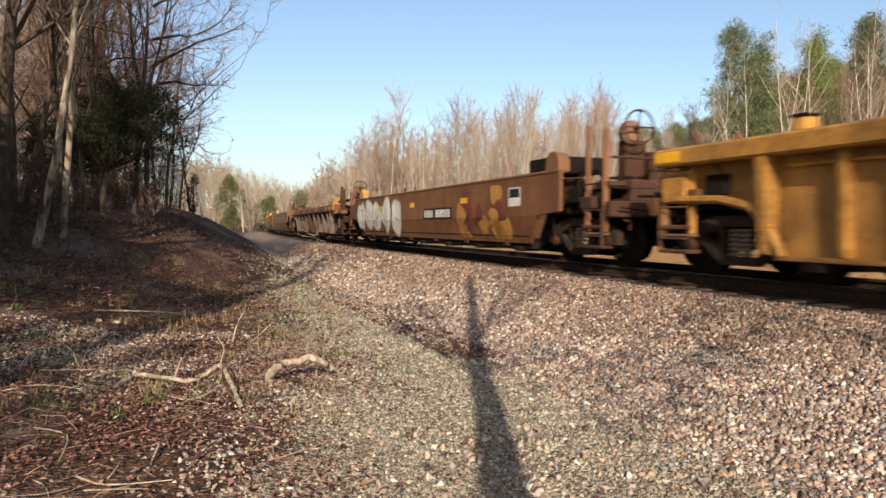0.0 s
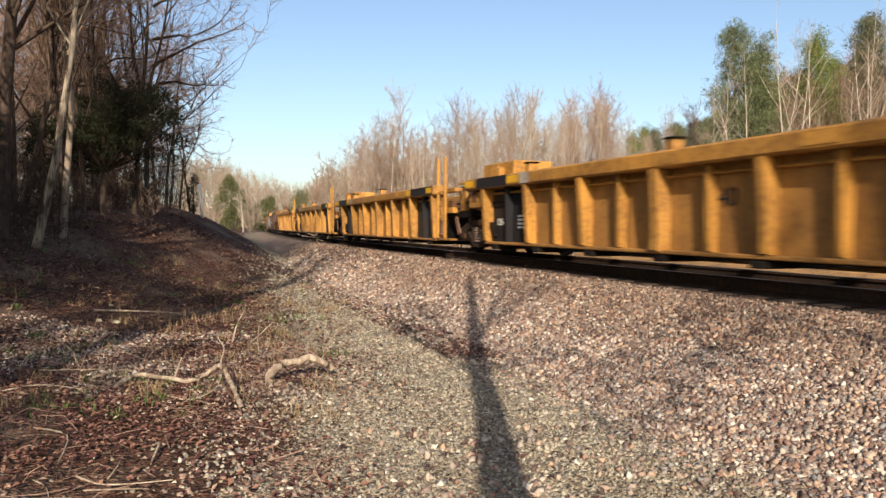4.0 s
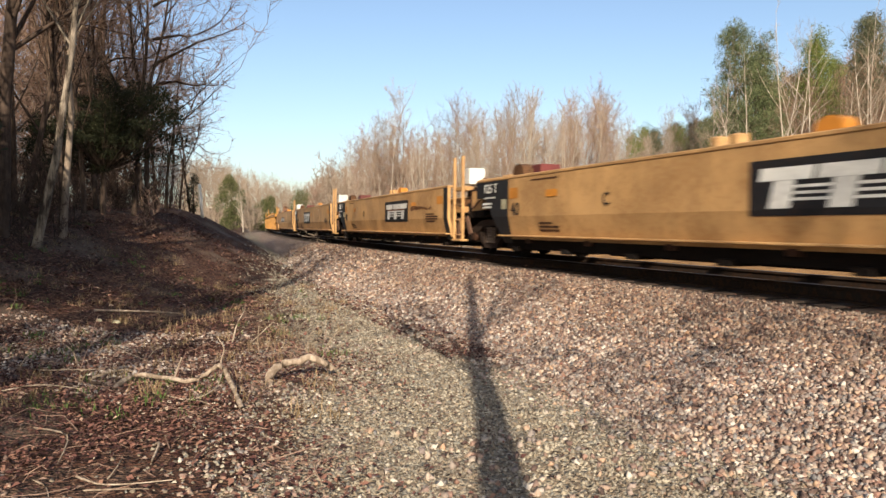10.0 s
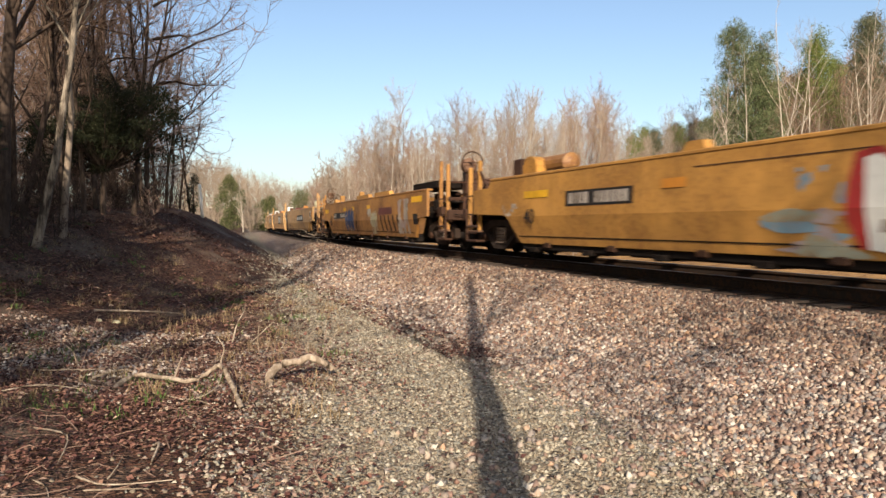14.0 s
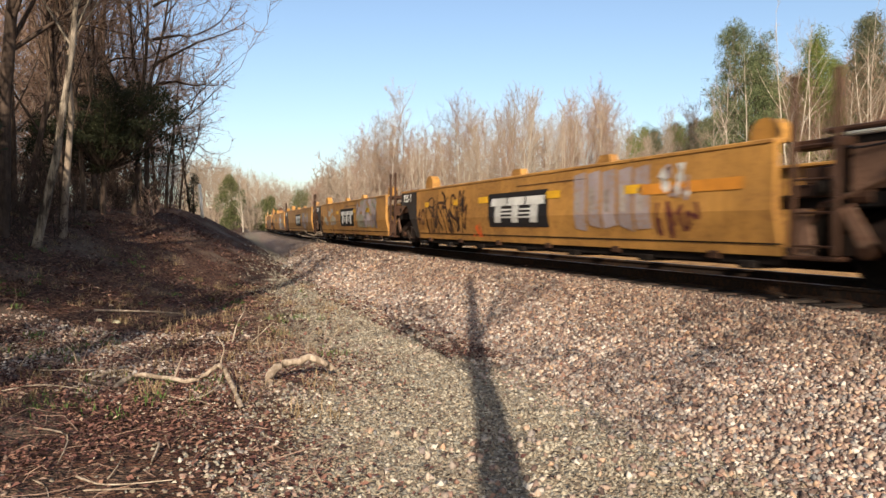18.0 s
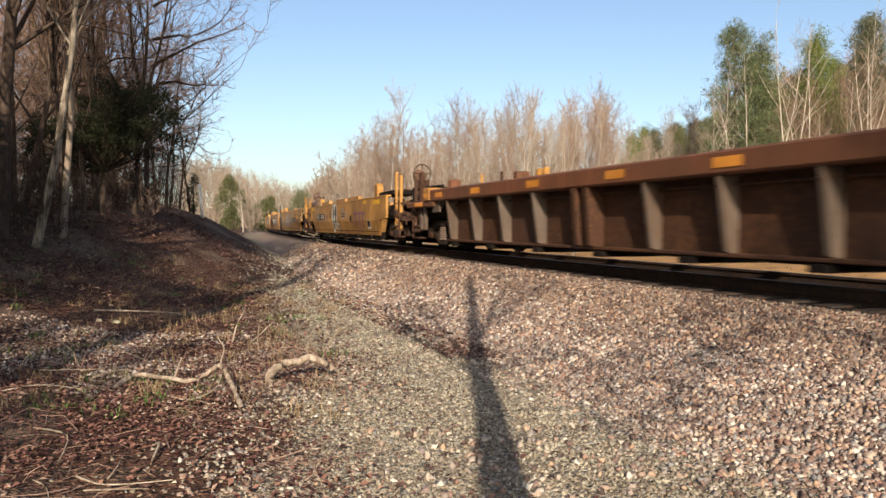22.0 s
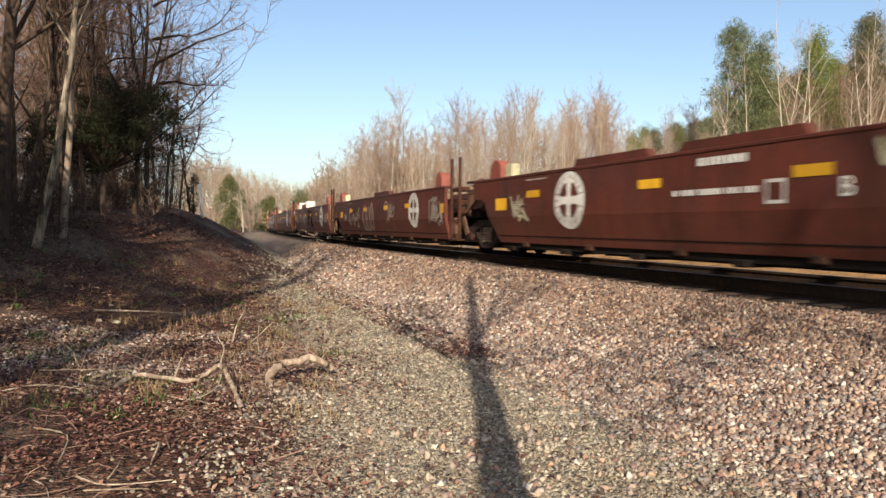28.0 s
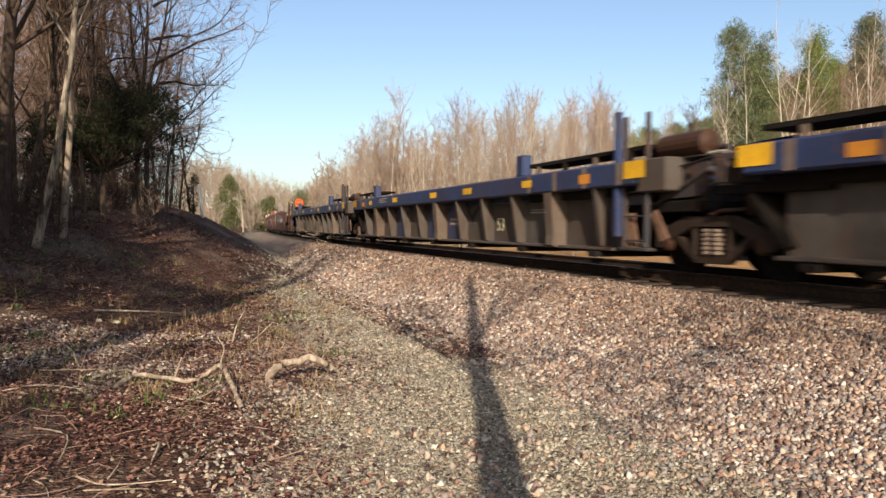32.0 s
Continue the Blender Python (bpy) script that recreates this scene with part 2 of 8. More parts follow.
BLUE_SPRAY = paint("dark_blue_spray", (0.03, 0.05, 0.13), wear=0.15, dirt=0.3)
SKY_SPRAY = paint("light_blue_spray", (0.20, 0.31, 0.38), rust=(0.34, 0.17, 0.05), wear=0.4, dirt=0.4)
RED_SPRAY = paint("red_spray", (0.42, 0.035, 0.03), wear=0.15, dirt=0.3)
MAROON_SPRAY = paint("maroon_spray", (0.15, 0.035, 0.03), wear=0.3, dirt=0.4)
CREAM = paint("cream_spray", (0.50, 0.46, 0.30), wear=0.3, dirt=0.4)
LILAC = paint("lilac_spray", (0.40, 0.33, 0.33), rust=(0.34, 0.17, 0.05), wear=0.5, dirt=0.5)
PURPLE = paint("faded_purple_spray", (0.24, 0.10, 0.13), wear=0.3, dirt=0.4)
GHOST = paint("thin_white_spray", (0.42, 0.36, 0.30), wear=0.5, dirt=0.6)
CONCRETE = paint("weathered_wood_tie", (0.068, 0.052, 0.042), wear=0.3, rough=0.9, shine=0.08)


def bark(name, low, high, scale=9.0):
    m, nt, b = material(name)
    co = obj_coord(nt)
    mp = nt.nodes.new("ShaderNodeMapping")
    mp.inputs["Scale"].default_value = (1.0, 1.0, 0.25)
    nt.links.new(co, mp.inputs["Vector"])
    n = noise_node(nt, scale, 6, 0.7, mp.outputs[0])
    n2 = noise_node(nt, 1.3, 3, 0.6, co)
    isl = nt.nodes.new("ShaderNodeObjectInfo").outputs["Random"]
    c = mix(nt, ramp(nt, n.outputs[0], [(0.42, (0, 0, 0)), (0.62, (1, 1, 1))]), low, high)
    c = mix(nt, calc(nt, "MULTIPLY", n2.outputs[0], 0.5), c, tuple(v * 0.6 for v in low))
    c = mix(nt, calc(nt, "MULTIPLY", isl, 0.35), c, tuple(v * 0.7 for v in high))
    nt.links.new(c, b.inputs["Base Color"])
    b.inputs["Roughness"].default_value = 0.95
    b.inputs["Specular IOR Level"].default_value = 0.12
    bump(nt, b, n.outputs[0], 0.6, 0.03)
    return m


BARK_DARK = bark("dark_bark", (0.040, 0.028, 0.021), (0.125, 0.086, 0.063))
BARK_BLOTCHED = bark("pale_blotched_bark", (0.028, 0.020, 0.015), (0.40, 0.33, 0.25), 7.0)
BARK_PALE = bark("pale_bark", (0.24, 0.19, 0.14), (0.66, 0.58, 0.47))
BARK_WARM = bark("warm_brown_bark", (0.16, 0.118, 0.085), (0.36, 0.28, 0.205))
TWIG_WARM = bark("warm_twigs", (0.24, 0.185, 0.135), (0.44, 0.35, 0.265), 3.0)
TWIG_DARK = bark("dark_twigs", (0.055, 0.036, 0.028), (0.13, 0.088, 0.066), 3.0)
TWIG_RED = bark("reddish_twigs", (0.19, 0.115, 0.085), (0.40, 0.27, 0.20), 3.0)
TWIG_BROWN = bark("brown_twigs", (0.15, 0.095, 0.066), (0.36, 0.24, 0.165), 3.0)
TWIG_PINK = bark("pale_pinkish_twigs", (0.33, 0.235, 0.195), (0.60, 0.46, 0.40), 3.0)
DEAD_WOOD = bark("weathered_dead_wood", (0.20, 0.145, 0.10), (0.50, 0.40, 0.30), 12.0)


def foliage(name, a, b_, stops=None):
    m, nt, b = material(name)
    isl = nt.nodes.new("ShaderNodeNewGeometry").outputs["Random Per Island"]
    nt.links.new(ramp(nt, isl, stops or [(0.0, a), (1.0, b_)]), b.inputs["Base Color"])
    b.inputs["Roughness"].default_value = 0.75
    b.inputs["Specular IOR Level"].default_value = 0.2
    return m


PINE = foliage("pine_needles", (0.040, 0.058, 0.026), (0.155, 0.175, 0.078))
PINE_YELLOW = foliage("yellow_green_needles", (0.07, 0.10, 0.02), (0.17, 0.19, 0.05))
PINE_GREY = foliage("greyish_pine_needles", (0.042, 0.050, 0.028), (0.155, 0.155, 0.085))
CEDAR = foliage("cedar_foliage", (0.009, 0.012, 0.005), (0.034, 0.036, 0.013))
CEDAR_OLIVE = foliage("olive_cedar_foliage", (0.04, 0.048, 0.016), (0.12, 0.125, 0.045))
GRASS = foliage("dry_grass", (0.13, 0.085, 0.045), (0.28, 0.20, 0.11))
GREEN = foliage("green_weeds", (0.05, 0.09, 0.02), (0.10, 0.16, 0.04))
LEAF = foliage("dead_leaves", (0.04, 0.014, 0.011), (0.22, 0.088, 0.06),
               [(0.0, (0.028, 0.012, 0.010)), (0.4, (0.09, 0.038, 0.030)), (0.72, (0.17, 0.08, 0.058)), (0.93, (0.27, 0.145, 0.095)), (1.0, (0.36, 0.25, 0.18))])


def stone_material(name, stops):
    m, nt, b = material(name)
    isl = nt.nodes.new("ShaderNodeNewGeometry").outputs["Random Per Island"]
    obr = nt.nodes.new("ShaderNodeObjectInfo").outputs["Random"]
    pick = calc(nt, "FRACT", calc(nt, "ADD", isl, calc(nt, "MULTIPLY", obr, 7.31)))
    c = ramp(nt, pick, stops)
    n = noise_node(nt, 45.0, 4, 0.7, world_coord(nt))
    c = mix(nt, calc(nt, "MULTIPLY", n.outputs[0], 0.35), c, (0.13, 0.10, 0.08))
    soil = noise_node(nt, 0.8, 5, 0.6, world_coord(nt))
    c = mix(nt, calc(nt, "MULTIPLY", ramp(nt, soil.outputs[0], [(0.48, (0, 0, 0)), (0.68, (1, 1, 1))]), 0.36), c, (0.10, 0.068, 0.052))
    nt.links.new(c, b.inputs["Base Color"])
    b.inputs["Specular IOR Level"].default_value = 0.3
    b.inputs["Roughness"].default_value = 0.85
    bump(nt, b, n.outputs[0], 0.5, 0.008)
    return m


BALLAST_STOPS = [(0.0, (0.055, 0.034, 0.028)), (0.12, (0.123, 0.075, 0.058)), (0.26, (0.237, 0.155, 0.121)), (0.38, (0.204, 0.199, 0.188)), (0.5, (0.342, 0.248, 0.184)), (0.6, (0.257, 0.128, 0.088)), (0.7, (0.38, 0.327, 0.276)), (0.8, (0.437, 0.274, 0.167)), (0.9, (0.475, 0.398, 0.317)), (1.0, (0.665, 0.584, 0.484))]
GRAVEL_STOPS = [(0.0, (0.077, 0.059, 0.042)), (0.2, (0.192, 0.15, 0.105)), (0.4, (0.276, 0.218, 0.143)), (0.55, (0.2, 0.195, 0.163)), (0.75, (0.339, 0.286, 0.202)), (0.9, (0.399, 0.346, 0.25)), (1.0, (0.507, 0.451, 0.348))]
BALLAST = stone_material("pinkish_ballast_stone", BALLAST_STOPS)
BALLAST_STAINED = stone_material("rust_stained_ballast_stone", [(p, (c[0] * 0.70, c[1] * 0.63, c[2] * 0.57)) for p, c in BALLAST_STOPS])
GRAVEL = stone_material("pale_grey_gravel", GRAVEL_STOPS)


def ground_material():
    """Ballast near the track, pale gravel on the path, leaf litter and soil elsewhere."""
    m, nt, b = material("ground_soil_and_gravel")
    pos = world_coord(nt)

    def cells(scale, stops):
        v = nt.nodes.new("ShaderNodeTexVoronoi")
        v.inputs["Scale"].default_value = scale
        nt.links.new(pos, v.inputs["Vector"])
        sep = nt.nodes.new("ShaderNodeSeparateColor")
        nt.links.new(v.outputs["Color"], sep.inputs[0])
        return ramp(nt, sep.outputs[0], stops), v.outputs["Distance"]

    def att(name):
        a = nt.nodes.new("ShaderNodeAttribute")
        a.attribute_name = name
        return a.outputs["Fac"]
    c1, d1 = cells(21.0, BALLAST_STOPS)
    c2, d2 = cells(38.0, GRAVEL_STOPS)
    c3, d3 = cells(26.0, [(0.0, (0.016, 0.009, 0.006)), (0.4, (0.062, 0.027, 0.018)), (0.75, (0.12, 0.052, 0.033)), (1.0, (0.23, 0.14, 0.088))])
    big = noise_node(nt, 1.1, 6, 0.65, pos)
    fine = noise_node(nt, 30.0, 5, 0.7, pos)
    edge = calc(nt, "MULTIPLY", calc(nt, "SUBTRACT", big.outputs[0], 0.5), 1.3)
    litter = ramp(nt, calc(nt, "ADD", att("litter"), edge), [(0.42, (0, 0, 0)), (0.6, (1, 1, 1))])
    stone = ramp(nt, calc(nt, "ADD", att("ballast"), calc(nt, "MULTIPLY", edge, 0.5)), [(0.4, (0, 0, 0)), (0.6, (1, 1, 1))])
    bare = noise_node(nt, 0.55, 5, 0.6, pos)
    c3 = mix(nt, ramp(nt, bare.outputs[0], [(0.5, (0, 0, 0)), (0.64, (0.8, 0.8, 0.8))]), c3, (0.17, 0.125, 0.09))
    col = mix(nt, stone, mix(nt, litter, c2, c3), c1)
    col = mix(nt, calc(nt, "MULTIPLY", fine.outputs[0], 0.45), col, (0.07, 0.045, 0.03))
    col = mix(nt, calc(nt, "MULTIPLY", att("straw"), ramp(nt, big.outputs[0], [(0.3, (0.5, 0.5, 0.5)), (0.6, (1, 1, 1))])), col, mix(nt, fine.outputs[0], (0.48, 0.27, 0.11), (0.33, 0.18, 0.065)))
    # track bed nearly black: oily grime, and the train's shade painted in
    col = mix(nt, att("grime_and_shade"), col, (0.016, 0.012, 0.010))
    nt.links.new(col, b.inputs["Base Color"])
    b.inputs["Roughness"].default_value = 0.95
    b.inputs["Specular IOR Level"].default_value = 0.15
    h = calc(nt, "ADD", calc(nt, "ADD", d1, d2), calc(nt, "MULTIPLY", fine.outputs[0], 0.6))
    bump(nt, b, h, 0.9, 0.035)
    return m


# ---- ground ----
def axis(lo, hi, fine_lo, fine_hi, step, grow=1.13):
    mid = list(np.arange(fine_lo, fine_hi + 1e-6, step))
    up, s = [mid[-1]], step
    while up[-1] < hi:
        s *= grow
        up.append(up[-1] + s)
    dn, s = [mid[0]], step
    while dn[-1] > lo:
        s *= grow
        dn.append(dn[-1] - s)
    return np.array(dn[:0:-1] + mid + up[1:])


def build_ground():
    gx, gy = axis(-1500, 1500, -14, 11, 0.16), axis(-1500, 3000, 1, 34, 0.16)
    X, Y = np.meshgrid(gx, gy, indexing="ij")
    x, y = X.ravel(), Y.ravel()
    z, d = ground_z(x, y)
    nx, ny = len(gx), len(gy)
    i = (np.arange(nx - 1)[:, None] * ny + np.arange(ny - 1)).ravel()
    faces = np.stack([i, i + ny, i + ny + 1, i + 1], 1)
    me = raw_mesh("ground", np.stack([x, y, z], 1), faces, ground_material())
    yy = np.clip(y, 0, 60)
    toe = np.interp(yy, [0, 22, 30, 60], [4.5, 4.3, 3.6, 3.0])
    bal = np.clip(0.5 + (toe - np.abs(d)) * 0.9, 0, 1)
    path_left = np.interp(np.clip(y, 0, 40), [0, 4, 6, 8, 12, 18, 22, 30], [7.3, 7.2, 6.7, 6.3, 5.7, 5.5, 4.9, 4.2])
    lit = np.clip(0.5 + (d - path_left) * 0.55, 0, 1)
    lit = np.where(d < -3, 1.0, lit)
    # mask between the tie ends: grime plus painted shade below the wagons
    grime_and_shade = np.clip((1.75 - np.abs(d)) / 0.3, 0, 1) * 0.95
    for name, val in (("ballast", bal), ("litter", lit), ("grime_and_shade", grime_and_shade), ("straw", np.clip((-d - 1.7) / 0.6, 0, 0.92))):
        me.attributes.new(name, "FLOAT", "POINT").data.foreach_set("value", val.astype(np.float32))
    me.shade_smooth()
    return tagged(new("ground", me), "gravel, leaf litter and bare soil beside the railway line", "ground", kind="structure")


ground = build_ground()


# ---- track ----
def sweep(profile, s0, s1, step, mat, name):
    """A bar along the track: profile of (to the left, up)."""
    n = len(profile)
    at = np.arange(s0, s1 + 1e-6, step)
    verts = [tuple(on_line(s, o, z)) for s in at for o, z in profile]
    faces = [(i * n + k, i * n + (k + 1) % n, (i + 1) * n + (k + 1) % n, (i + 1) * n + k) for i in range(len(at) - 1) for k in range(n)]
    g = Geo()
    g.add(verts, faces)
    return g.mesh(name, mat)


def build_track():
    for side in (1, -1):
        o = 0.7535 * side
        prof = [(o - 0.075, -0.172), (o + 0.075, -0.172), (o + 0.07, -0.155), (o + 0.012, -0.14), (o + 0.012, -0.05), (o + 0.036, -0.036),
                (o + 0.036, -0.006), (o + 0.026, -0.002), (o - 0.026, -0.002), (o - 0.036, -0.006), (o - 0.036, -0.036), (o - 0.012, -0.05), (o - 0.012, -0.14), (o - 0.07, -0.155)]
        rail = tagged(new("rail", sweep(prof, -60, 320, 2.0, STEEL, "rail")), "rust-brown steel rail spiked to wooden ties", "rail", "rails", "structure")
        top = [(o - 0.03, -0.004), (o + 0.03, -0.004), (o + 0.026, 0.0), (o - 0.026, 0.0)]
        part("running_surface", sweep(top, -60, 320, 2.0, BRIGHT, "running_surface"), BRIGHT, rail, "bright worn running surface")
    rng = random.Random(4)
    bed = tagged(new("railway_ties", None), "dark weathered wooden ties bedded in ballast", "ties", kind="structure")
    tie = Geo().box(-1.3, 1.3, -0.115, 0.115, -0.18, 0.0, 0.012).mesh("tie", CONCRETE)
    s = -6.0
    while s < 60:
        ob = part("tie", tie, CONCRETE, bed)
        a = heading(s)
        ob.matrix_basis = Matrix.Translation(on_line(s, rng.uniform(-0.05, 0.05), -0.172 + rng.uniform(-0.012, 0.0))) @ Matrix.Rotation(a + rng.uniform(-0.02, 0.02), 4, "Z")
        s += 0.52
    far = Geo()
    while s < 300:
        a = heading(s)
        c = on_line(s, 0, -0.172)
        m = Matrix.Translation(c) @ Matrix.Rotation(a, 4, "Z")
        far.add([tuple(m @ Vector(v)) for v in ((-1.3, -0.11, -0.1), (1.3, -0.11, -0.1), (1.3, 0.11, -0.1), (-1.3, 0.11, -0.1), (-1.3, -0.11, 0), (1.3, -0.11, 0), (1.3, 0.11, 0), (-1.3, 0.11, 0))],
                [(4, 5, 6, 7), (0, 1, 5, 4), (1, 2, 6, 5), (2, 3, 7, 6), (3, 0, 4, 7)])
        s += 0.52
    tagged(part("far_ties", far, CONCRETE, bed), kind="stuff")


build_track()

# ---- train: each unit's space has x forward, y to the left, z up from the rail head ----
MESHES = {}


def shared(key, make):
    if key not in MESHES:
        MESHES[key] = make()
    return MESHES[key]


def text_mesh(body, size, mat):
    def make():
        cu = bpy.data.curves.new("lettering", "FONT")
        cu.body, cu.size, cu.extrude, cu.align_x, cu.align_y = body, size, 0.004, "CENTER", "CENTER"
        ob = bpy.data.objects.new("lettering", cu)
        me = bpy.data.meshes.new_from_object(ob)
        bpy.data.objects.remove(ob)
        me.materials.append(mat)
        return me
    return shared(("text", body, size, mat.name), make)


WHEEL_R = 0.42
SPINNING = []


def build_truck(unit, x, kind):
    """A freight truck at x: two side frames, bolster and two wheelsets."""
    g = Geo().box(-0.25, 0.25, -0.9, 0.9, 0.42, 0.66)
    g.lathe([(0.60, 0.2), (0.78, 0.2)], (0, 0, 0), "z", 16)
    truck = part("truck", shared("bolster", lambda: g.mesh("truck", DARK_STEEL)), DARK_STEEL, unit, "grimy cast-steel freight truck")
    truck.location = (x, 0, 0)
    for side in (1, -1):
        def frame_geo():
            g = Geo()
            top = [(-1.12, 0.36), (-1.12, 0.56), (-0.9, 0.66), (-0.45, 0.80), (0.45, 0.80), (0.9, 0.66), (1.12, 0.56), (1.12, 0.36), (0.98, 0.36), (0.9, 0.5),
                   (0.72, 0.5), (0.34, 0.66), (-0.34, 0.66), (-0.72, 0.5), (-0.9, 0.5), (-0.98, 0.36)]
            g.slab(top, 0.98, 1.12)
            g.slab([(-0.78, 0.52), (-0.3, 0.17), (0.3, 0.17), (0.78, 0.52), (0.68, 0.56), (0.26, 0.28), (-0.26, 0.28), (-0.68, 0.56)], 0.98, 1.1)
            for sx in (-0.36, 0.30):
                g.box(sx, sx + 0.06, 0.99, 1.11, 0.22, 0.7)
            return g.mesh("side_frame", TRUCK_DUST)
        fr = part("side_frame", shared("side_frame", frame_geo), TRUCK_DUST, truck, "dusty brown cast side frame")
        def coil():
            prof = []
            for k in range(6):
                z = 0.285 + k * 0.06
                prof += [(z, 0.05), (z + 0.012, 0.078), (z + 0.036, 0.078), (z + 0.05, 0.05)]
            return Geo().lathe(prof, (0, 0, 0), "z", 10).mesh("coil_spring", SPRING)
        for sx in (-0.1, 0.1):
            part("coil_spring", shared("spring", coil), SPRING, truck, "dusty brown coil spring").location = (sx, 1.06 * side, 0)
        if side < 0:
            fr.rotation_euler = (0, 0, math.pi)
    for ax in (-0.89, 0.89):
        def wheels():
            g = Geo()
            g.lathe([(-0.72, 0.085), (0.72, 0.085)], (0, 0, 0), "y", 14)
            for s in (1, -1):
                prof = [(0.66, 0.12), (0.66, 0.36), (0.68, 0.445), (0.70, 0.445), (0.71, WHEEL_R), (0.79, WHEEL_R - 0.004), (0.79, 0.36), (0.75, 0.30), (0.74, 0.16), (0.80, 0.13), (0.80, 0.1)]
                g.lathe([(s * a, r) for a, r in prof], (0, 0, 0), "y", 24)
                g.lathe([(s * 0.80, 0.09), (s * 0.95, 0.09)], (0, 0, 0), "y", 14)
            return g.mesh("wheelset", DARK_STEEL, False)
        w = part("wheelset", shared("wheelset", wheels), DARK_STEEL, truck)
        w.location = (ax, 0, WHEEL_R)
        SPINNING.append((w, unit, x + ax))
        for s in (1, -1):
            b = part("bearing_cap", shared("bearing", lambda: Geo().lathe([(0.0, 0.11), (0.13, 0.11), (0.15, 0.09), (0.16, 0.05)], (0, 0, 0), "y", 14).mesh("bearing_cap", END_RUST, False)), END_RUST, truck, "rust-brown bearing cap")
            b.location = (ax, 0.98 * s, WHEEL_R)
            if s < 0:
                b.rotation_euler = (0, 0, math.pi)
    return truck


CREASE = 0.85


def side_y(z):
    """The near face of a smooth side: upright above the crease, leaning in below it."""
    return 1.5 - 0.22 * max(0.0, CREASE - z)


def clip(poly, z, above):
    """The part of a polygon above or below a height."""
    out = []
    for (x0, z0), (x1, z1) in zip(poly, poly[1:] + poly[:1]):
        in0, in1 = (z0 >= z) == above or z0 == z, (z1 >= z) == above or z1 == z
        if in0:
            out.append((x0, z0))
        if in0 != in1:
            t = (z - z0) / (z1 - z0)
            out.append((x0 + t * (x1 - x0), z))
    return out


def outline_of(L, front, rear, top, style, low=0.30):
    """Side plate's outline in x, z."""
    f, r = L / 2, -L / 2
    if style == "wide":
        e = 3.35 if L < 21 else 3.85
        ef, er = 1.25 if front == "joint" else e, 1.9 if rear == "joint" else e
        return [(f - ef, 0.30), (f - ef, top), (r + er, top), (r + er, 0.30)]
    if front == "joint":
        if style == "ribbed":
            o = [(f - 1.05, 0.30), (f - 0.85, 0.7), (f - 0.55, 0.98), (f - 0.15, 1.06), (f - 0.15, top)]
        else:
            o = [(f - 1.30, low), (f - 0.72, 1.14), (f - 0.6, 1.22), (f - 0.12, 1.24), (f - 0.12, top - 0.02)]
    elif style == "ribbed":
        o = [(f - 2.7, 0.30), (f - 2.5, 0.72), (f - 2.2, 0.93), (f - 0.9, 0.98), (f - 0.9, top)]
    else:
        o = [(f - 3.4, low), (f - 2.95, 0.84), (f - 2.8, 0.88), (f - 1.3, 0.92), (f - 1.3, 1.44), (f - 2.1, 1.46), (f - 2.2, top)]
    if rear == "joint":
        e = 2.15 if style == "ribbed" else 1.7
        o += [(r + e, top), (r + e, low)]
    elif style == "ribbed":
        o += [(r + 0.9, top), (r + 0.9, 0.98), (r + 2.2, 0.93), (r + 2.5, 0.72), (r + 2.7, 0.30)]
    else:
        o += [(r + 1.9, top), (r + 1.9, 0.92), (r + 2.75, 0.86), (r + 3.2, low)]
    return o


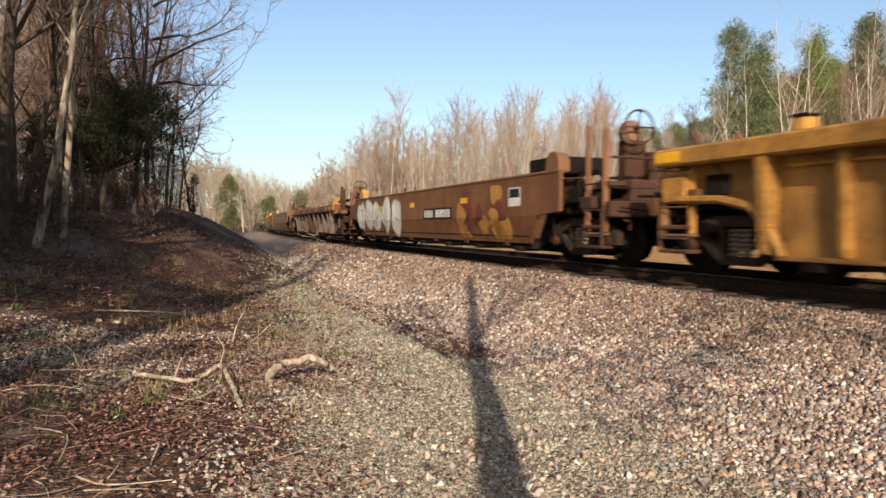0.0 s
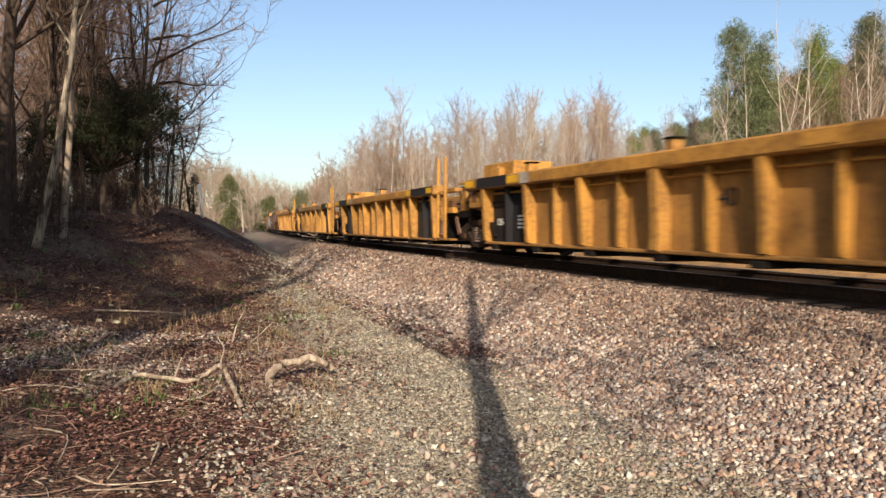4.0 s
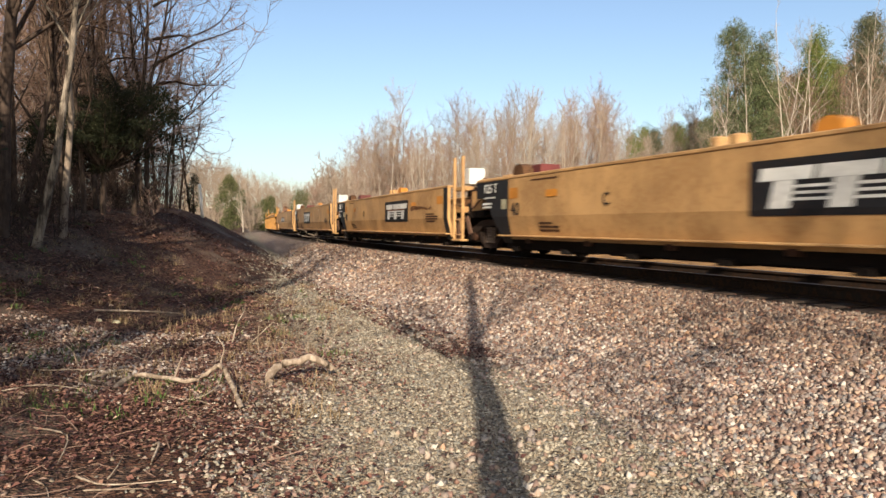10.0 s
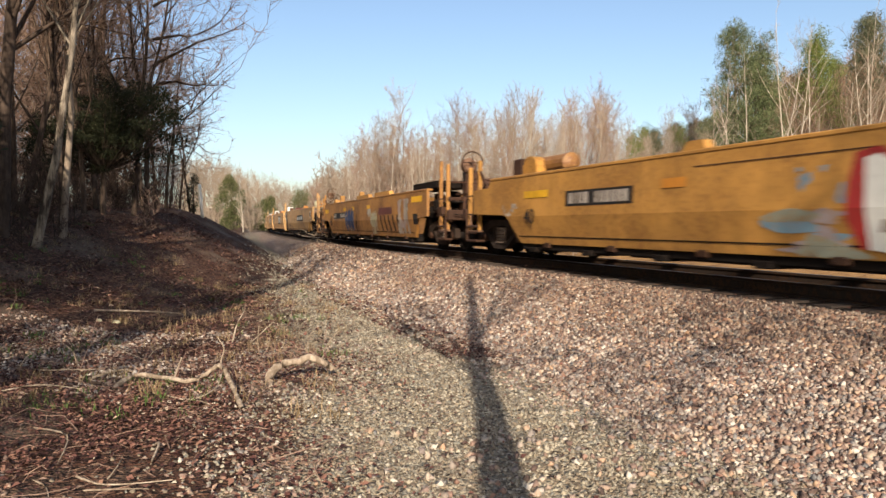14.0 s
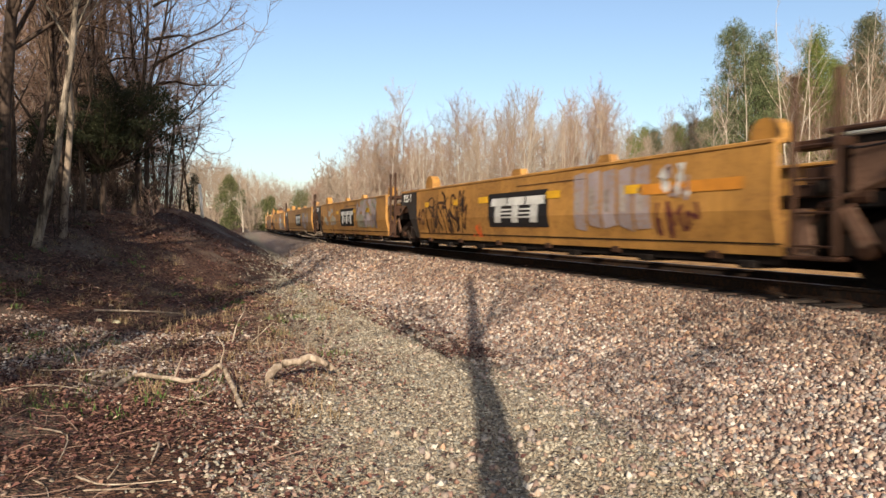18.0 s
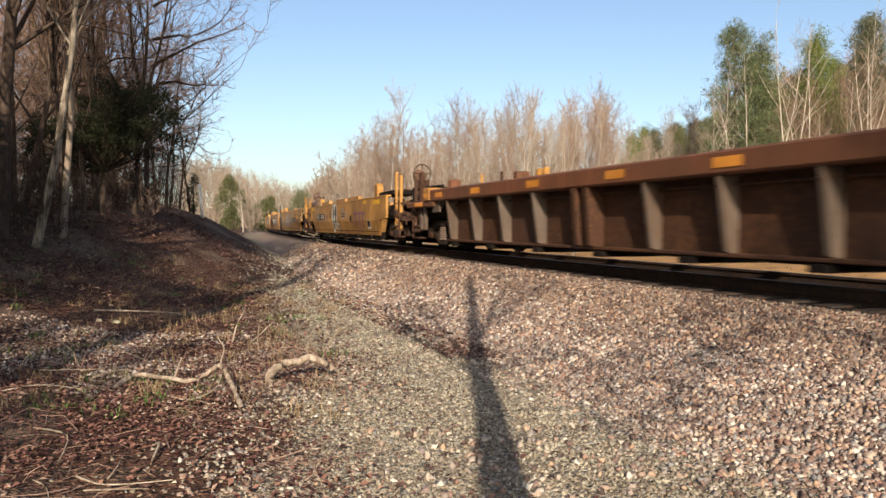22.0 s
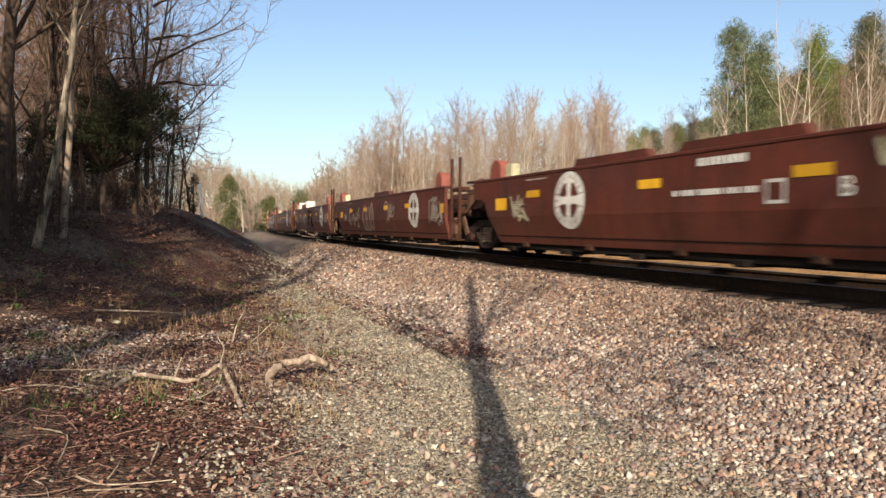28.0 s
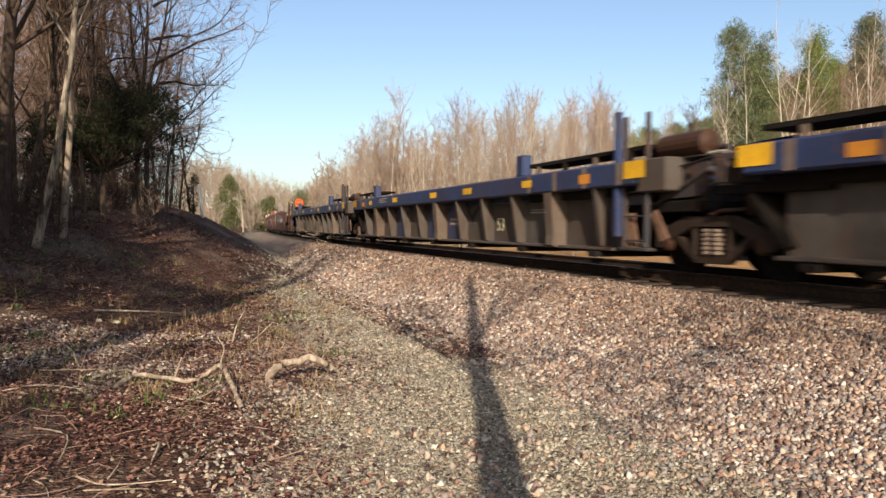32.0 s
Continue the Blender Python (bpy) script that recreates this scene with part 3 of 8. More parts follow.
def build_ends(unit, L, front, rear, mat, top, style):
    """Decks, bulkheads, ladders, brake gear and couplers."""
    h = L / 2
    em = {TAN.name: END_OCHRE, AMBER.name: END_RUST, GOLD.name: END_OCHRE, BROWN.name: END_BROWN, BLUE.name: END_BLUE, UMBER.name: END_RUST}.get(mat.name, END_RUST)
    pm = {BROWN.name: END_BROWN, UMBER.name: END_RUST, BLUE.name: END_BLUE}.get(mat.name, mat)
    jm = {AMBER.name: END_RUST, TAN.name: TAN, GOLD.name: GOLD}.get(mat.name, em)
    for sgn, kind in ((1, front), (-1, rear)):
        if kind == "joint":
            if sgn < 0:
                build_truck(unit, -h, "joint")
                part("articulation", Geo().lathe([(0.72, 0.3), (0.95, 0.26), (1.05, 0.15)], (-h, 0, 0), "z", 16), DARK_STEEL, unit)
                part("end_deck", Geo().box(-h + 0.15, -h + 1.9, -1.2, 1.2, 0.86, 1.02), DARK_STEEL, unit)
                part("deck_box", Geo().box(-h + 0.2, -h + 1.2, -0.5, 0.5, 1.02, 1.35, 0.03), em, unit)
                # added dark plate: hides the lit ground behind, so the joint looks black
                part("dust_shield", Geo().box(-h - 0.6, -h + 1.5, -0.12, -0.04, 0.45, 1.0), DARK_STEEL, unit)
                part("ladder_bracket", Geo().box(-h + 1.1, -h + 1.66, 1.18, 1.32, 0.98, 1.12), jm, unit)
                part("ladder_bracket", Geo().box(-h + 1.0, -h + 1.66, 1.1, 1.32, 1.5, 1.6), jm, unit)
                back = 0.5 if style == "ribbed" else 0.0
                for k, px in enumerate((1.55 + back, 1.0 + back)):
                    g = Geo().box(-h + px - 0.032, -h + px + 0.032, 1.34, 1.41, 0.35, 2.3 if style != "ribbed" else 2.4)
                    part("ladder_post", g, jm, unit)
                for k in range(4):
                    part("ladder_rung", Geo().rod((-h + 1.0 + back, 1.37, 0.45 + k * 0.36), (-h + 1.55 + back, 1.37, 0.45 + k * 0.36), 0.014), jm, unit)
                part("sill_step", Geo().box(-h + 0.95, -h + 1.6, 1.25, 1.44, 0.30, 0.35), jm, unit)
                part("brake_cylinder", Geo().lathe([(-0.3, 0.06), (-0.28, 0.13), (0.25, 0.13), (0.3, 0.05)], (-h + 0.8, 0.55, 1.52), "x", 14), em, unit)
                part("vertical_plate", Geo().slab([(-h + 0.3, 1.02), (-h + 1.2, 1.02), (-h + 1.0, 1.6), (-h + 0.5, 1.6)], 0.95, 0.99), em, unit)
                part("vertical_plate", Geo().slab([(-h + 0.3, 1.02), (-h + 1.2, 1.02), (-h + 1.0, 1.6), (-h + 0.5, 1.6)], -0.4, -0.36), em, unit)
                part("train_line_pipe", Geo().tube([(-h + 1.6, 0.8, 1.66), (-h + 0.6, 0.82, 1.68), (-h + 0.1, 0.85, 1.6)], 0.025), DARK_STEEL, unit)
                part("brake_hose", Geo().tube([(-h + 0.25, 1.0, 1.1), (-h + 0.05, 1.05, 0.9), (-h - 0.2, 1.0, 1.05)], 0.025), BLACK, unit)
                part("bracket", Geo().box(-h + 1.2, -h + 1.5, 0.9, 1.3, 1.12, 1.3), em, unit)
                part("bracket", Geo().box(-h + 0.15, -h + 0.4, 0.5, 1.1, 0.86, 1.22), em, unit)
                lit = em if mat is BLUE else PLATE_DUST
                part("diagonal_brace", Geo().rod((-h + 1.0, 1.22, 0.98), (-h - 0.05, 1.18, 1.42), 0.028), lit, unit)
                part("end_plate", Geo().slab([(-h + 1.0, 1.04), (-h + 0.1, 1.08), (-h - 0.02, 1.2), (-h - 0.02, 1.52), (-h + 1.0, 1.52)], 1.13, 1.17), lit, unit, "dusty brown end plate")
                part("plate_bolt", Geo().lathe([(1.17, 0.05), (1.195, 0.05)], (-h + 0.35, 0, 1.34), "y", 10), DARK_STEEL, unit)
                part("train_line", Geo().rod((-h + 1.1, 1.12, 1.64), (-h - 0.25, 1.1, 1.63), 0.026), PIPE_GREY, unit, "pale grey train line pipe")
                part("step_plate", Geo().slab([(-h + 1.28 + back, 0.30), (-h + 1.62 + back, 0.30), (-h + 1.55 + back, 0.86), (-h + 1.40 + back, 0.86)], 1.30, 1.335), PLATE_DUST, unit)
                part("step_plate", Geo().slab([(-h + 0.62, 0.50), (-h + 0.78, 0.44), (-h + 1.02, 0.84), (-h + 0.90, 0.90)], 1.27, 1.30), PLATE_DUST, unit)
                for a0, a1, top_z in ((0.75, 1.0, 1.80), (0.3, 0.52, 1.74), (-0.1, 0.1, 1.72)):
                    part("valve_body", Geo().box(-h + a0, -h + a1, 0.74, 0.97, 1.50, top_z - 0.08, 0.02).lathe([(top_z - 0.10, 0.07), (top_z - 0.02, 0.07), (top_z, 0.04)], (-h + (a0 + a1) / 2, 0.86, 0), "z", 10), lit, unit)
                part("cable", Geo().tube([(-h + 1.3, 1.2, 1.58), (-h + 0.9, 1.22, 1.47), (-h + 0.4, 1.2, 1.50), (-h - 0.1, 1.15, 1.58)], 0.014), BLACK, unit)
            else:
                part("end_deck", Geo().box(h - 1.9, h - 0.2, -1.3, 1.3, 1.06, 1.18), DARK_STEEL, unit)
                part("top_plate", Geo().box(h - 1.3, h - 0.3, -1.4, 1.4, 1.48, 1.56), em, unit)
                part("hanger", Geo().box(h - 0.9, h - 0.75, 0.9, 1.15, 0.7, 1.1), DARK_STEEL, unit)
                part("wheel_guard", Geo().slab([(h - 1.35, 0.4), (h - 0.8, 1.06), (h - 0.86, 1.1), (h - 1.42, 0.44)], 0.2, 1.35), DARK_STEEL, unit)
                part("support_rod", Geo().rod((h - 1.3, 1.15, 1.68), (h - 0.15, 0.9, 1.68), 0.03), DARK_STEEL, unit)
                part("cross_beam", Geo().box(h - 0.55, h - 0.35, -1.42, 1.42, 1.2, 1.5), em, unit)
                part("air_pipe", Geo().rod((h - 0.1, 0.95, 1.72), (h + 1.5, 0.95, 1.72), 0.035), jm, unit)
        else:
            s = sgn
            build_truck(unit, s * (h - (2.3 if style == "wide" and mat is UMBER else 1.85)), "coupler")

            def b(g, a0, a1, *rest):
                lo, hi = sorted((s * (h - a0), s * (h - a1)))
                return g.box(lo, hi, *rest)
            part("end_deck", b(Geo(), 0.55, 3.3, -1.15, 1.15, 0.88, 1.02), DARK_STEEL, unit)
            part("end_sill", b(Geo(), 0.45, 0.62, -1.4, 1.4, 0.80, 1.06, 0.02), em, unit)
            part("deck_box", b(Geo(), 1.0, 2.2, -0.8, 0.3, 1.02, 1.45, 0.03), em, unit)
            part("centre_sill", b(Geo(), 0.4, 3.4, -0.25, 0.25, 0.62, 0.90), DARK_STEEL, unit)
            cp = b(b(Geo(), -0.04, 0.6, -0.11, 0.11, 0.68, 0.90), -0.06, 0.16, -0.16, 0.06, 0.62, 0.96)
            part("coupler", cp, DARK_STEEL, unit, "dark cast-steel coupler")
            tall_post = 1.72 if mat is GOLD and sgn > 0 else 2.32 if sgn < 0 else 2.12
            for a, tall in ((1.25, tall_post), (0.72, tall_post - 0.12)):
                part("corner_post", b(Geo(), a - 0.036, a + 0.036, 1.28, 1.37, 0.56, tall), pm, unit)
            part("corner_post", b(Geo(), 0.75, 0.82, -1.38, -1.3, 0.42, 2.3), pm, unit)
            for k in range(3):
                part("grab_iron", Geo().rod((s * (h - 0.72), 1.42, 0.5 + k * 0.42), (s * (h - 1.25), 1.42, 0.5 + k * 0.42), 0.014), em, unit)
            part("sill_step", b(b(Geo(), 0.68, 1.28, 1.2, 1.42, 0.30, 0.35), 0.68, 0.72, 1.36, 1.42, 0.3, 0.9), em, unit)
            part("end_railing", Geo().rod((s * (h - 0.6), -1.3, 1.75), (s * (h - 0.6), 1.3, 1.75), 0.022).rod((s * (h - 0.6), 0.5, 1.0), (s * (h - 0.6), 0.5, 1.75), 0.022), em, unit)
            part("cut_lever", Geo().rod((s * (h - 0.35), 1.3, 0.95), (s * (h - 0.35), 0.2, 0.85), 0.014), DARK_STEEL, unit)
            part("air_hose", Geo().tube([(s * (h - 0.3), 0.35, 0.72), (s * (h - 0.15), 0.38, 0.45), (s * (h + 0.0), 0.36, 0.36)], 0.03), BLACK, unit)
            part("gusset", Geo().slab([(s * (h - 2.6), 1.02), (s * (h - 1.0), 1.02), (s * (h - 1.9), 1.5), (s * (h - 2.6), 1.55)], 1.0, 1.05), em, unit)
            part("gusset", Geo().slab([(s * (h - 2.6), 1.02), (s * (h - 1.0), 1.02), (s * (h - 1.9), 1.5), (s * (h - 2.6), 1.55)], -1.05, -1.0), em, unit)
            part("brake_rod", Geo().rod((s * (h - 0.7), 0.9, 1.12), (s * (h - 2.6), 0.9, 1.3), 0.025), DARK_STEEL, unit)
            part("valve", b(Geo(), 1.5, 1.85, 1.0, 1.35, 1.06, 1.32), DARK_STEEL, unit)
            part("pipe", Geo().tube([(s * (h - 2.4), 1.15, 1.6), (s * (h - 1.2), 1.18, 1.58), (s * (h - 0.8), 1.1, 1.2)], 0.022), DARK_STEEL, unit)
            part("post_brace", Geo().rod((s * (h - 1.25), 1.33, 1.9), (s * (h - 1.9), 1.2, 1.1), 0.03), em, unit)
            part("bracket", b(Geo(), 1.05, 1.4, 1.22, 1.38, 0.95, 1.15), em, unit)
            part("bracket", b(Geo(), 0.5, 0.8, 0.5, 1.0, 1.06, 1.4), em, unit)
            part("cross_rail", b(Geo(), 0.6, 0.68, -1.35, 1.35, 1.3, 1.38), em, unit)
            part("hanging_step", b(Geo(), 0.66, 1.3, 1.36, 1.41, 0.62, 0.68), em, unit)
            part("air_reservoir", Geo().lathe([(-0.45, 0.05), (-0.42, 0.17), (0.42, 0.17), (0.45, 0.05)], (s * (h - 1.7), 0.75, 1.24), "x", 14), em, unit)
            if style == "ribbed":
                part("wheel_arch", Geo().tube([(s * (h - a), 1.38, z) for a, z in ((2.78, 0.32), (2.62, 0.62), (2.3, 0.9), (1.8, 1.0), (0.95, 1.02))], 0.055), mat, unit)
            elif mat is TAN:
                part("wheel_arch", Geo().tube([(s * (h - a), 1.49, z) for a, z in ((3.5, 0.34), (3.05, 0.84), (2.85, 0.9), (1.35, 0.95))], 0.045), mat, unit)
            for k, a in enumerate((0.75, 1.25)):
                part("step_hanger", b(Geo(), a - 0.03, a + 0.03, 1.30, 1.36, 0.55, 0.95), PLATE_DUST, unit)
            part("step_tread", b(Geo(), 0.72, 1.28, 1.24, 1.38, 0.52, 0.56), PLATE_DUST, unit)
            for k in range(4):
                z = 1.08 + 0.13 * k
                part("brake_rigging", Geo().rod((s * (h - 0.6 - 0.1 * k), 1.12 - 0.16 * k, z), (s * (h - 2.3 + 0.15 * k), 1.15 - 0.16 * k, z + 0.04), 0.02 + 0.006 * (k % 2)), END_RUST if k % 2 else DARK_STEEL, unit)
            part("pivot_plate", Geo().slab([(s * (h - 0.9), 1.05), (s * (h - 1.5), 1.05), (s * (h - 1.4), 1.36), (s * (h - 1.05), 1.42)], 1.16, 1.19), PLATE_DUST, unit)
            if sgn < 0:
                # hand brake
                part("brake_stand", b(b(Geo(), 0.9, 1.5, -0.35, 0.35, 1.4, 1.9), 1.1, 1.35, 0.3, 0.7, 1.0, 2.1), em, unit)
                ring = Geo()
                c = Vector((s * (h - 0.85), 0.62, 2.28))
                pts = [c + Vector((0, 0.28 * math.cos(2 * math.pi * k / 16), 0.28 * math.sin(2 * math.pi * k / 16))) for k in range(17)]
                ring.tube(pts, 0.018, 6)
                for k in range(4):
                    ring.rod(c, pts[k * 4], 0.014)
                ring.rod(c, c + Vector((-s * 0.25, 0, 0)), 0.04)
                part("brake_wheel", ring, em, unit)
                part("brake_housing", Geo().lathe([(-0.12, 0.14), (-0.06, 0.2), (0.08, 0.2), (0.12, 0.1)], (s * (h - 1.1), 0.62, 2.22), "x", 14), PLATE_DUST, unit, "rust-brown brake gear housing")
                part("walkway_grating", b(Geo(), 0.5, 2.1, 0.55, 1.25, 1.24, 1.28), DARK_STEEL, unit)


def end_gear(unit, x0, x1, mat, seed):
    """Brake rigging, valves, pipes and brackets crowded on a wagon's end."""
    r = random.Random(seed)
    for k in range(9):
        x, y, z = r.uniform(x0, x1), r.uniform(0.45, 1.3), r.uniform(0.72, 1.55)
        m = mat if k % 3 == 0 else DARK_STEEL if k % 3 == 1 else END_RUST
        if k < 3:
            a, b, c = r.uniform(0.05, 0.16), r.uniform(0.04, 0.12), r.uniform(0.06, 0.2)
            part("bracket", Geo().box(x - a, x + a, y - b, y + b, z - c, z + c, 0.015), m, unit)
        elif k < 5:
            part("valve", Geo().lathe([(-0.14, 0.04), (-0.12, 0.09), (0.1, 0.09), (0.14, 0.05)], (x, y, z), "x" if k % 2 else "y", 10), m, unit)
        else:
            d = (r.uniform(-0.5, 0.5), r.uniform(-0.2, 0.2), r.uniform(-0.35, 0.35))
            part("pipe", Geo().tube([(x, y, z), (x + d[0] * 0.6, y + d[1], z + d[2] * 0.2), (x + d[0], y + d[1], z + d[2])], r.uniform(0.014, 0.035)), m, unit)


def top_of(style, mat):
    return {"ribbed": 1.70, "wide": 1.60 if mat is not BLUE else 1.62}.get(style, 1.64)


def side_plate(out, s, mat):
    """Both faces of a creased smooth side, closed round its edge."""
    g = Geo()
    for poly in (clip(out, CREASE, True), clip(out, CREASE, False)):
        n = len(poly)
        v = [(x, s * side_y(z), z) for x, z in poly] + [(x, s * (side_y(z) - 0.07), z) for x, z in poly]
        g.add(v, [tuple(range(n)), tuple(range(2 * n - 1, n - 1, -1))] + [(k, n + k, n + (k + 1) % n, (k + 1) % n) for k in range(n)])
    return g.mesh("side_panel", mat)


def bar(x0, x1, s, y0, y1, z0, z1, c=0.012):
    a, b = sorted((s * y0, s * y1))
    return Geo().box(x0, x1, a, b, z0, z1, c)


def rib_mesh(name, mat, s, wide, yb, yt, z0, hi, foot=0.0):
    g = Geo()
    prof = [(1.15, z0), (yb, z0 + 0.05), (yt, hi), (1.15, hi)]
    if foot:
        prof = [(1.15, z0), (yb - 0.1, z0 - 0.02), (yb, z0 + 0.03), (yb - 0.02, z0 + 0.2), (yt, hi), (1.15, hi)]
    n = len(prof)
    v = [(-wide / 2, s * y, z) for y, z in prof] + [(wide / 2, s * y, z) for y, z in prof]
    g.add(v, [tuple(range(n)), tuple(range(2 * n - 1, n - 1, -1))] + [(k, n + k, n + (k + 1) % n, (k + 1) % n) for k in range(n)])
    return g.mesh(name, mat)


def well_car(style, mat, L, front, rear, label):
    """One unit of a container well car."""
    unit = tagged(new("well_car", None), label, "railway wagon", "train units")
    unit.empty_display_size = 0.3
    top = top_of(style, mat)
    low = 0.30 if style != "smooth" else 0.40 if mat is TAN else 0.33
    out = outline_of(L, front, rear, top, style, low)
    key = (style, mat.name, L, front, rear)
    lo0, lo1 = out[-1][0], out[0][0]
    f, r = L / 2, -L / 2
    for s in (1, -1):
        if style == "smooth":
            part("side_panel", shared((*key, "side", s), lambda: side_plate(out, s, mat)), mat, unit)
            t0, t1 = r + (1.7 if rear == "joint" else 1.9), f - (0.12 if front == "joint" else 2.2)
            part("top_chord", shared((*key, "chord", s), lambda: bar(t0, t1, s, 1.32, 1.514, top - 0.045, top + 0.012).mesh("top_chord", mat)), mat, unit)
            part("bottom_sill", shared((*key, "sill", s), lambda: bar(lo0, lo1, s, 1.16, 1.34, 0.215 if s > 0 else 0.03, low + 0.02).mesh("bottom_sill", DARK_STEEL)), DARK_STEEL, unit)
            for k in range(6):
                x = lo0 + (lo1 - lo0) * (k + 0.5) / 6
                part("sill_bracket", shared(("pad", s, low), lambda: bar(-0.10, 0.10, s, 1.25, 1.405, low - 0.07, low + 0.03).mesh("sill_bracket", END_RUST)), END_RUST, unit).location = (x, 0, 0)
            if mat is TAN and front == "coupler" or mat is TAN and L < 15.55 and rear == "joint" and front == "joint":
                part("side_flange", shared((*key, "flange", s), lambda: bar(lo0, lo1, s, 1.40, 1.56, 0.45, 0.485).mesh("side_flange", mat)), mat, unit)
            else:
                part("weld_seam", shared((*key, "seam", s), lambda: bar(lo0, lo1, s, 1.36, 1.421, 0.455, 0.475, 0).mesh("weld_seam", DARK_STEEL)), DARK_STEEL, unit)
            continue
        deep = {"ribbed": 0.24, "wide": 0.30}[style] + (0.06 if mat is BLUE else 0.0)
        # golden bays take the darker colour that carries grime and shade
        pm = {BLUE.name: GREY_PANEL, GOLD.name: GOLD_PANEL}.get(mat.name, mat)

        def plate():
            g = Geo()
            py = 1.26 if style == "ribbed" else 1.18
            g.slab([(x, min(z, top - deep + 0.02)) for x, z in out], s * (py - 0.06), s * py)
            return g.mesh("side_panel", pm)
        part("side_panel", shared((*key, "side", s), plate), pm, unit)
        t0, t1 = (r + 2.0, f - 0.15) if rear == "joint" else (r + 0.7, f - (0.15 if front == "joint" else 0.7))
        if style == "wide":
            t0, t1 = r + (1.1 if rear == "joint" else 2.0), f - (0.9 if front == "joint" else 2.0)
        elif front == "coupler":
            t1 = f - 0.7
        cm = CHORD_RUST if mat is UMBER else mat
        part("top_chord", shared((*key, "chord", s), lambda: bar(t0, t1, s, 1.20, 1.53, top - deep, top, 0.03).mesh("top_chord", cm)), cm, unit)
        part("stiffener", shared((*key, "stiff", s), lambda: bar(lo0 + 0.1, lo1 - 0.1, s, 1.18, 1.26 if style == "wide" else 1.34, top - deep - 0.13, top - deep - 0.09).mesh("stiffener", mat)), mat, unit)
        if mat is BLUE:
            part("stiffener", shared((*key, "stiff2", s), lambda: bar(lo0 + 0.1, lo1 - 0.1, s, 1.18, 1.26, top - deep - 0.05, top - deep - 0.02).mesh("stiffener", mat)), mat, unit)
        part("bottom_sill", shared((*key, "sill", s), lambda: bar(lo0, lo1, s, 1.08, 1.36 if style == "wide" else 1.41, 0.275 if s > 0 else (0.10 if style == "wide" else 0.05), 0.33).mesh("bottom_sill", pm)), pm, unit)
        ribs = []
        if style == "ribbed":
            start = f - (1.1 if front == "joint" else 2.55)
            end = r + (2.25 if rear == "joint" else 2.5)
            n = round((start - end) / 0.985)
            n += n % 2
            ribs = [(start + (end - start) * k / n, "big" if k % 2 == 0 else "small") for k in range(n + 1)]
            if s > 0:
                ribs = [(x, "deep" if abs(k - n / 2) < 1.1 and t == "big" and k >= n / 2 else t) for k, (x, t) in enumerate(ribs)]
        elif mat is BLUE:
            c = {22.5: 5.25, 19.9: 6.05, 22.4: 5.5}.get(L, 5.5)
            x = c + 1.5
            k = -1
            while x > lo0 + 0.2:
                ribs.append((x, "drop" if k % 4 == 0 else "small"))
                k += 1
                x = c - 1.53 * k
        else:
            ribs = [(6.6 - 1.5 * k, "small") for k in range(4)] + [(0.6, "big"), (0.22, "big")] + [(-1.3 - 1.5 * k, "small") for k in range(4)] + [(-6.7, "drop")]
        for x, t in ribs:
            wide, yb, yt, foot, m2 = {"big": (0.12, 1.44, 1.52, 0, mat), "small": (0.07, 1.40, 1.43, 0, mat), "deep": (0.17, 1.49, 1.53, 1, mat), "drop": (0.26 if mat is BLUE else 0.16, 1.46, 1.51, 1, RIB_GREY)}[t]
            if style == "wide" and t == "small":
                wide, yb, yt = (0.10 if mat is BLUE else 0.07), 1.36, 1.50
                m2 = GREY_PANEL if mat is BLUE else RIB_GREY
            if mat is GOLD and t == "small" and (front == "joint" and f - 2.95 < x or rear == "joint" and x < r + 4.2):
                m2 = BLACK
            me = shared((style, mat.name, m2.name, "rib", t, s, top), lambda: rib_mesh("side_rib", m2, s, wide, yb, yt, 0.30, top - deep, foot))
            part("side_rib", me, m2, unit).location = (x, 0, 0)
    # floor of the well
    part("floor_beam", shared((*key, "floor", 1), lambda: Geo().box(lo0 + 0.2, lo1 - 0.2, 0.85, 1.2, 0.25, 0.30).mesh("floor_beam", DARK_STEEL)), DARK_STEEL, unit)
    part("floor_beam", shared((*key, "floor", 2), lambda: Geo().box(lo0 + 0.2, lo1 - 0.2, -1.2, -0.85, 0.25, 0.30).mesh("floor_beam", DARK_STEEL)), DARK_STEEL, unit)
    n = 7
    for k in range(n):
        x = lo0 + 0.5 + (lo1 - lo0 - 1.0) * k / (n - 1)
        part("floor_beam", shared(("beam", mat.name), lambda: Geo().box(-0.12, 0.12, -1.42, 1.42, 0.17, 0.262).mesh("floor_beam", DARK_STEEL)), DARK_STEEL, unit).location = (x, 0, 0)
    for s, xx in ((1, lo1), (-1, lo0)):
        part("bulkhead", shared(("bulk", mat.name, s), lambda: Geo().slab([(0, 0.3), (s * 0.55, 1.05), (s * 0.55, 1.2), (s * 0.46, 1.2), (-s * 0.08, 0.3)], -1.18, 1.18).mesh("bulkhead", DARK_STEEL)), DARK_STEEL, unit).location = (xx, 0, 0)
    build_ends(unit, L, front, rear, mat, top, style)
    gear = {TAN.name: END_OCHRE, GOLD.name: END_OCHRE, BROWN.name: END_BROWN, BLUE.name: END_BLUE}.get(mat.name, END_RUST)
    end_gear(unit, f - (1.5 if front == "joint" else 2.3), f - 0.3, gear, L * 7 + 1)
    end_gear(unit, r + 0.3, r + (1.7 if rear == "joint" else 2.3), gear, L * 11 + 2)
    return unit


